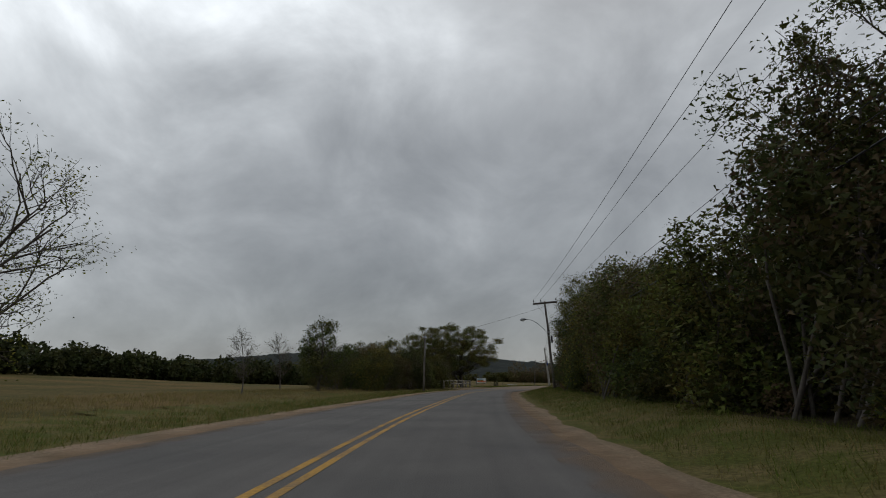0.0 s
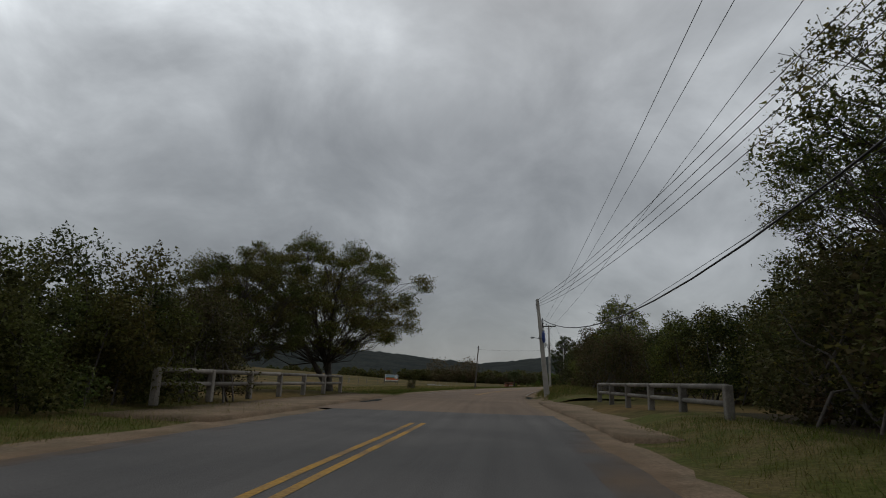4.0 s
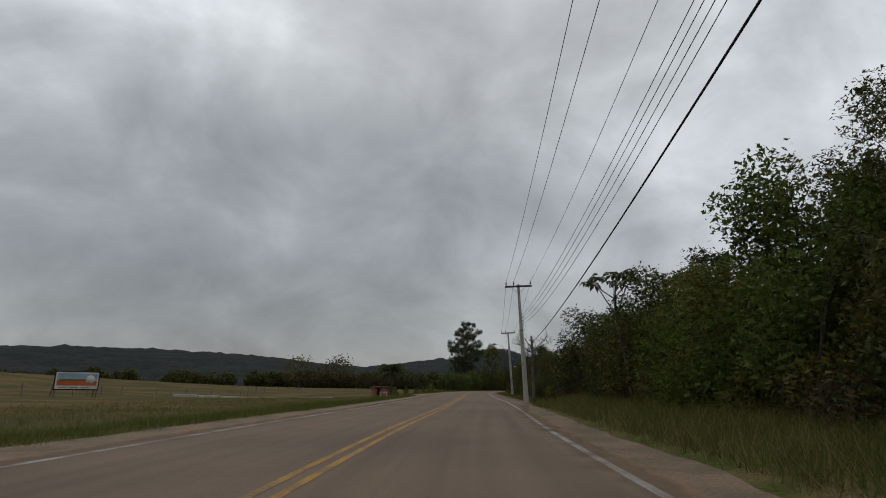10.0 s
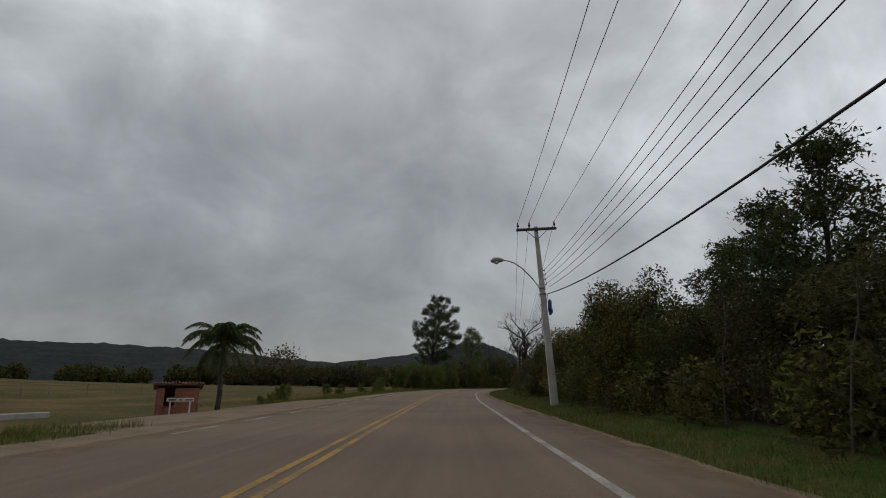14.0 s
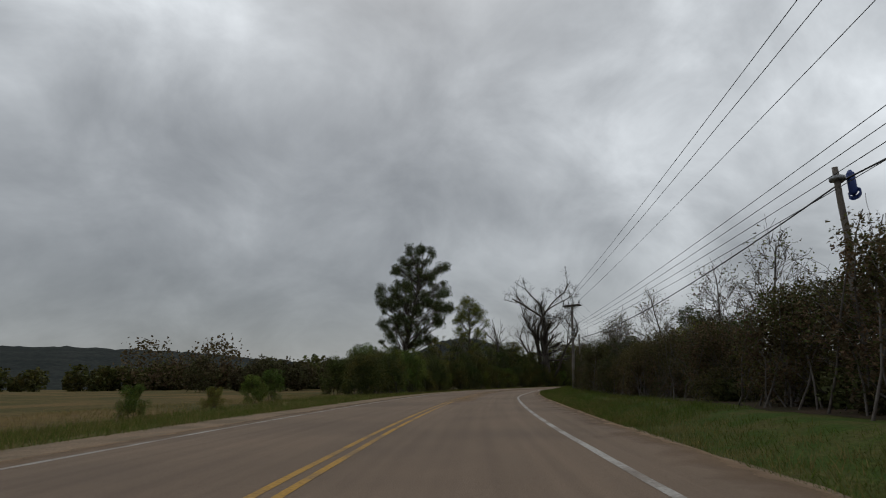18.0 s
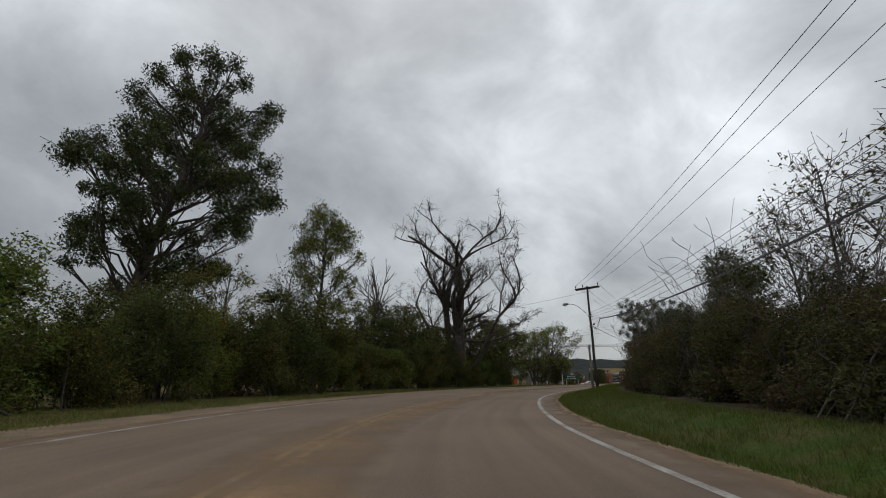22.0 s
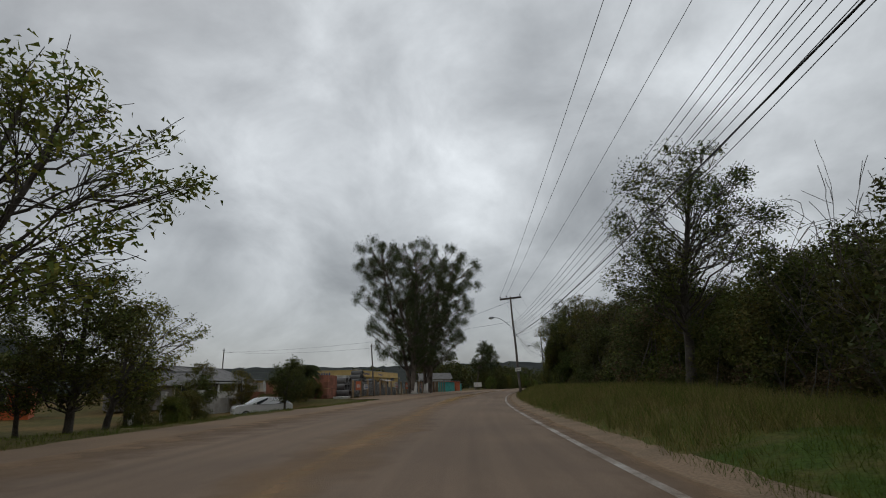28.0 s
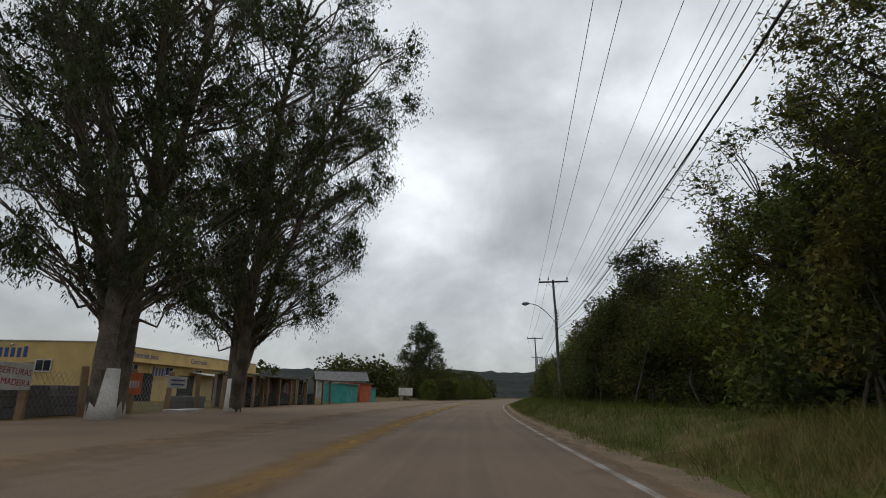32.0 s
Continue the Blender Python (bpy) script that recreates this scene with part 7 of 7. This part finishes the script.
def pipe_stack(u, v, r, ln, rows, first, turn):
    me = pipe_mesh(r, ln)
    base = yard(u, v, turn)
    for j in range(rows):
        for k in range(first - j):
            ob = new("concrete_pipe", me)
            ob.matrix_world = base @ Matrix.Translation(((k + j * 0.5) * r * 2.04, PLACE.normal(0, 0.05), r + j * r * 1.75))
            tagged(ob, "grey concrete drain pipe in a yard stack", "pipe", "concrete pipe stacks")


for args in ((-17.4, 1.3, 0.36, 1.0, 1, 4), (-16.4, 2.4, 0.36, 1.4, 3, 4), (-13.4, 1.9, 0.20, 1.0, 4, 6), (-11.2, 2.6, 0.26, 1.3, 6, 6), (-8.0, 1.9, 0.17, 1.0, 6, 8), (-5.0, 2.0, 0.17, 1.0, 5, 8)):
    pipe_stack(*args, 78)
root = thing("plastic_drum", yard(-5.4, 2.1, 0, 1.35) @ Matrix.Scale(0.75, 4), "blue plastic drum on a stack of pipes", "drum")
part("drum_body", tubed([(0, 0, 0), (0, 0, 0.03), (0, 0, 0.25), (0, 0, 0.27), (0, 0, 0.5), (0, 0, 0.52), (0, 0, 0.75), (0, 0, 0.78)], [0.24, 0.27, 0.27, 0.285, 0.285, 0.27, 0.27, 0.24], 16), "drum_blue", root)
part("lid", tubed([(0, 0, 0.78), (0, 0, 0.81)], [0.2, 0.2], 16), "drum_blue", root)


def slab_stack(u, v, w, d, n, t, turn, mat_name, label, name="slab_stack"):
    root = thing(name, yard(u, v, turn), label, "building material", "yard goods")
    if name == "brick_stack":
        for i in range(int(w / 0.42)):
            for j in range(int(d / 0.6)):
                for k in range(n):
                    part("brick_pack", boxed((0.40, 0.57, t * 0.95), (-w / 2 + 0.21 + 0.42 * i + PLACE.normal(0, 0.008), -d / 2 + 0.3 + 0.6 * j + PLACE.normal(0, 0.008), k * t), bevel=0.012), mat_name, root)
        return
    for k in range(n):
        part("slab", boxed((w + PLACE.normal(0, 0.03), d + PLACE.normal(0, 0.03), t * 0.92), (PLACE.normal(0, 0.03), PLACE.normal(0, 0.03), k * t), bevel=0.01), mat_name, root)


slab_stack(-9.0, 4.6, 1.2, 3.0, 12, 0.14, 4, "pipe_grey", "stack of grey fibre cement sheets")
slab_stack(-4.8, 5.4, 1.3, 3.4, 16, 0.15, 2, "white_paint", "stack of pale bagged cement on pallets")
slab_stack(0.5, 1.6, 1.0, 2.6, 3, 0.34, 3, "pipe_grey", "stacked grey concrete tanks by the fence")
slab_stack(3.4, 1.6, 1.0, 2.6, 3, 0.34, -2, "pipe_grey", "stacked grey concrete tanks by the fence")
slab_stack(11.2, 1.4, 1.0, 2.0, 2, 0.3, 2, "pipe_grey", "stacked grey concrete tanks by the fence")
slab_stack(-18.0, 2.8, 1.3, 2.4, 7, 0.30, 6, "brick_red", "pallets of orange hollow bricks", "brick_stack")
slab_stack(-20.6, 2.2, 1.3, 2.4, 7, 0.30, 2, "brick_red", "pallets of orange hollow bricks", "brick_stack")
slab_stack(-20.2, 0.7, 0.9, 2.6, 2, 0.10, 0, "white_paint", "pale planks lying by the fence", "plank_stack")
slab_stack(6.8, -0.9, 0.7, 2.2, 1, 0.14, 0, "white_paint", "pale slab lying before the trees", "plank_stack")


def fence_board(u, w, h, z, mat_name, label, mark="", marks="bars"):
    """A board hung on the fence, facing the road."""
    root = thing("fence_board", yard(u, -0.14, 90), label, "sign", "boards on the fence")
    board = part("board", boxed((w, 0.03, h), (0, 0, z), bevel=0.005), mat_name, root)
    if mark:
        for k, line in enumerate(mark.split("/")):
            fc = bpy.data.curves.new("lettering", "FONT")
            fc.body, fc.size, fc.align_x, fc.extrude = line, h * 0.34, "CENTER", 0.002
            fc.materials.append(MAT["red_paint"])
            ob = new("lettering", fc)
            ob.parent = board
            ob.matrix_basis = pose(0, -0.02, z + h * (0.58 - 0.4 * k), 90, 4, 0)
    elif marks == "logo":
        logo_bars(board, -w * 0.36, -0.02, z + h * 0.3, w * 0.72, h * 0.34, 0, "white_paint", 5)
    else:
        for k in range(2):
            part("text_bar", boxed((w * 0.7, 0.008, h * 0.14), (0, -0.02, z + h * (0.6 - 0.35 * k))), "blue_paint", board)


fence_board(-17.7, 1.7, 0.85, 0.72, "orange", "orange advertising board on the fence", marks="logo")
fence_board(-14.9, 1.6, 0.5, 0.75, "white_paint", "white and blue notice board on the fence")
fence_board(-1.5, 1.5, 0.75, 0.85, "white_paint", "white board with red handwriting on the fence", "ABERTURAS/de MADEIRA")
fence_board(4.2, 1.2, 0.8, 0.7, "orange", "orange advertising board on the fence", marks="logo")
fence_board(7.4, 1.6, 0.5, 0.95, "white_paint", "white notice board on the fence")

# stalls along the road past the trees
def stall(s, off, w, d, h, wall_mat, label, open_front=False, name="stall"):
    root = thing(name, at_road(s, off, 90), label, "stall", "roadside stalls")
    if open_front:
        for k in range(int(w / 1.9) + 1):
            for y in (-d / 2, d / 2):
                part("post", boxed((0.14, 0.14, h), (-w / 2 + k * w / int(w / 1.9), y, -0.1), bevel=0.01), "timber", root)
        part("back_wall", boxed((w, 0.06, h), (0, d / 2 + 0.12, -0.1)), "timber_grey", root)
        part("counter", boxed((w - 0.3, 0.5, 0.8), (0, 0.2, 0)), "black_and_inner_shade", root)
        for k in range(5):
            part("cloth", boxed((0.35, 0.05, 0.9), (-w / 2 + 0.9 + k * 0.9, -0.2, h - 1.25)), ("red_paint", "blue_paint", "timber", "black_and_inner_shade", "red_paint")[k], root)
    else:
        for bw, bd, bx, by in ((w, 0.06, 0, -d / 2), (w, 0.06, 0, d / 2), (0.06, d - 0.08, -w / 2, 0), (0.06, d - 0.08, w / 2, 0)):
            part("wall", boxed((bw, bd, h), (bx, by, -0.1)), wall_mat, root)
        for k in range(int(w / 0.5)):
            part("batten", boxed((0.05, 0.02, h), (-w / 2 + 0.25 + k * 0.5, -d / 2 - 0.04, -0.1)), wall_mat, root)
    part("roof", boxed((w + 0.4, d + 0.6, 0.06), (0, 0, h - 0.06), (4, 0, 0), bevel=0.01), "roof_grey", root)
    return root


stall(428.5, -11.2, 6.0, 2.2, 1.9, "timber", "open timber stall with hanging goods", True)
stall(437.0, -11.4, 8.0, 2.4, 2.0, "timber", "open timber stall with hanging goods", True)
stall(448.0, -11.4, 4.2, 2.2, 1.8, "teal", "closed turquoise wooden kiosk")
stall(453.2, -11.4, 4.2, 2.2, 2.0, "orange", "closed orange wooden kiosk")
stall(460.0, -12.4, 3.0, 2.2, 1.7, "teal", "closed turquoise wooden kiosk")
root = thing("roadside_board", at_road(464.0, -8.2, 6), "white board on posts far along the verge", "sign")
for x in (-0.7, 0.7):
    part("post", boxed((0.08, 0.08, 1.6), (x, 0.04, -0.1)), "timber_grey", root)
part("board", boxed((1.7, 0.04, 0.9), (0, 0, 0.75)), "white_paint", root)
plant("tree", "tall_b", 482, -12.5, 1.7, "tall eucalyptus far along the road", "tree", turn=10)
plant("tree", "tall_a", 496, -11, 1.8, "tall eucalyptus far along the road", "tree", turn=110)
plant("tree", "round_a", 367.0, -15.5, 0.62, "leafy garden tree beside the parked car", "tree", turn=60)
plant("tree", "round_a", 378.5, -15.0, 0.55, "leafy garden tree beside the parked car", "tree", turn=160)
plant("tree", "round_a", 358.0, -14.0, 0.8, "dark garden tree before the houses", "tree", turn=200)
plant("tree", "yellow", 353.0, -16.0, 0.7, "yellowing garden tree before the houses", "tree", turn=300)
gs, go = (float(v[0]) for v in road_coords([167.3], [309.9]))
plant("tree", "round_a", gs, go, 0.5, "leafy garden tree before the parked car", "tree", turn=25)
plant("bush", "bush_e", 361.0, -10.0, 0.36, "round green garden shrub", "bush", turn=30)
plant("bush", "bush_a", 389.5, -14.0, 0.4, "dark garden shrub by the yard", "bush", turn=30)

for s, off, k, f, label in (
    (356.5, -11.0, "round_b", 1.05, "dark leafy tree in the front garden"), (360.5, -12.4, "yellow", 0.95, "yellowing tree in the front garden"), (363.5, -13.5, "round_a", 0.7, "dark leafy tree in the front garden"),
    (378.0, -11.2, "round_a", 0.62, "small dense tree beside the parked car"), (381.5, -12.6, "round_b", 0.55, "small dense tree by the brick wall"), (372.5, -15.0, "round_a", 0.6, "garden tree before the timber house"),
):
    plant("tree", k, s, off, f, label, "tree", "garden trees", s * 37)
for s, off, f in ((358.5, -9.8, 0.3), (362.5, -10.6, 0.36), (365.0, -11.6, 0.42), (367.5, -12.4, 0.38), (376.0, -12.2, 0.34), (384.0, -12.4, 0.36), (388.5, -13.2, 0.4)):
    plant("bush", "bush_a", s, off, f, "dark clipped garden shrub", "bush", "garden shrubs", s * 29)
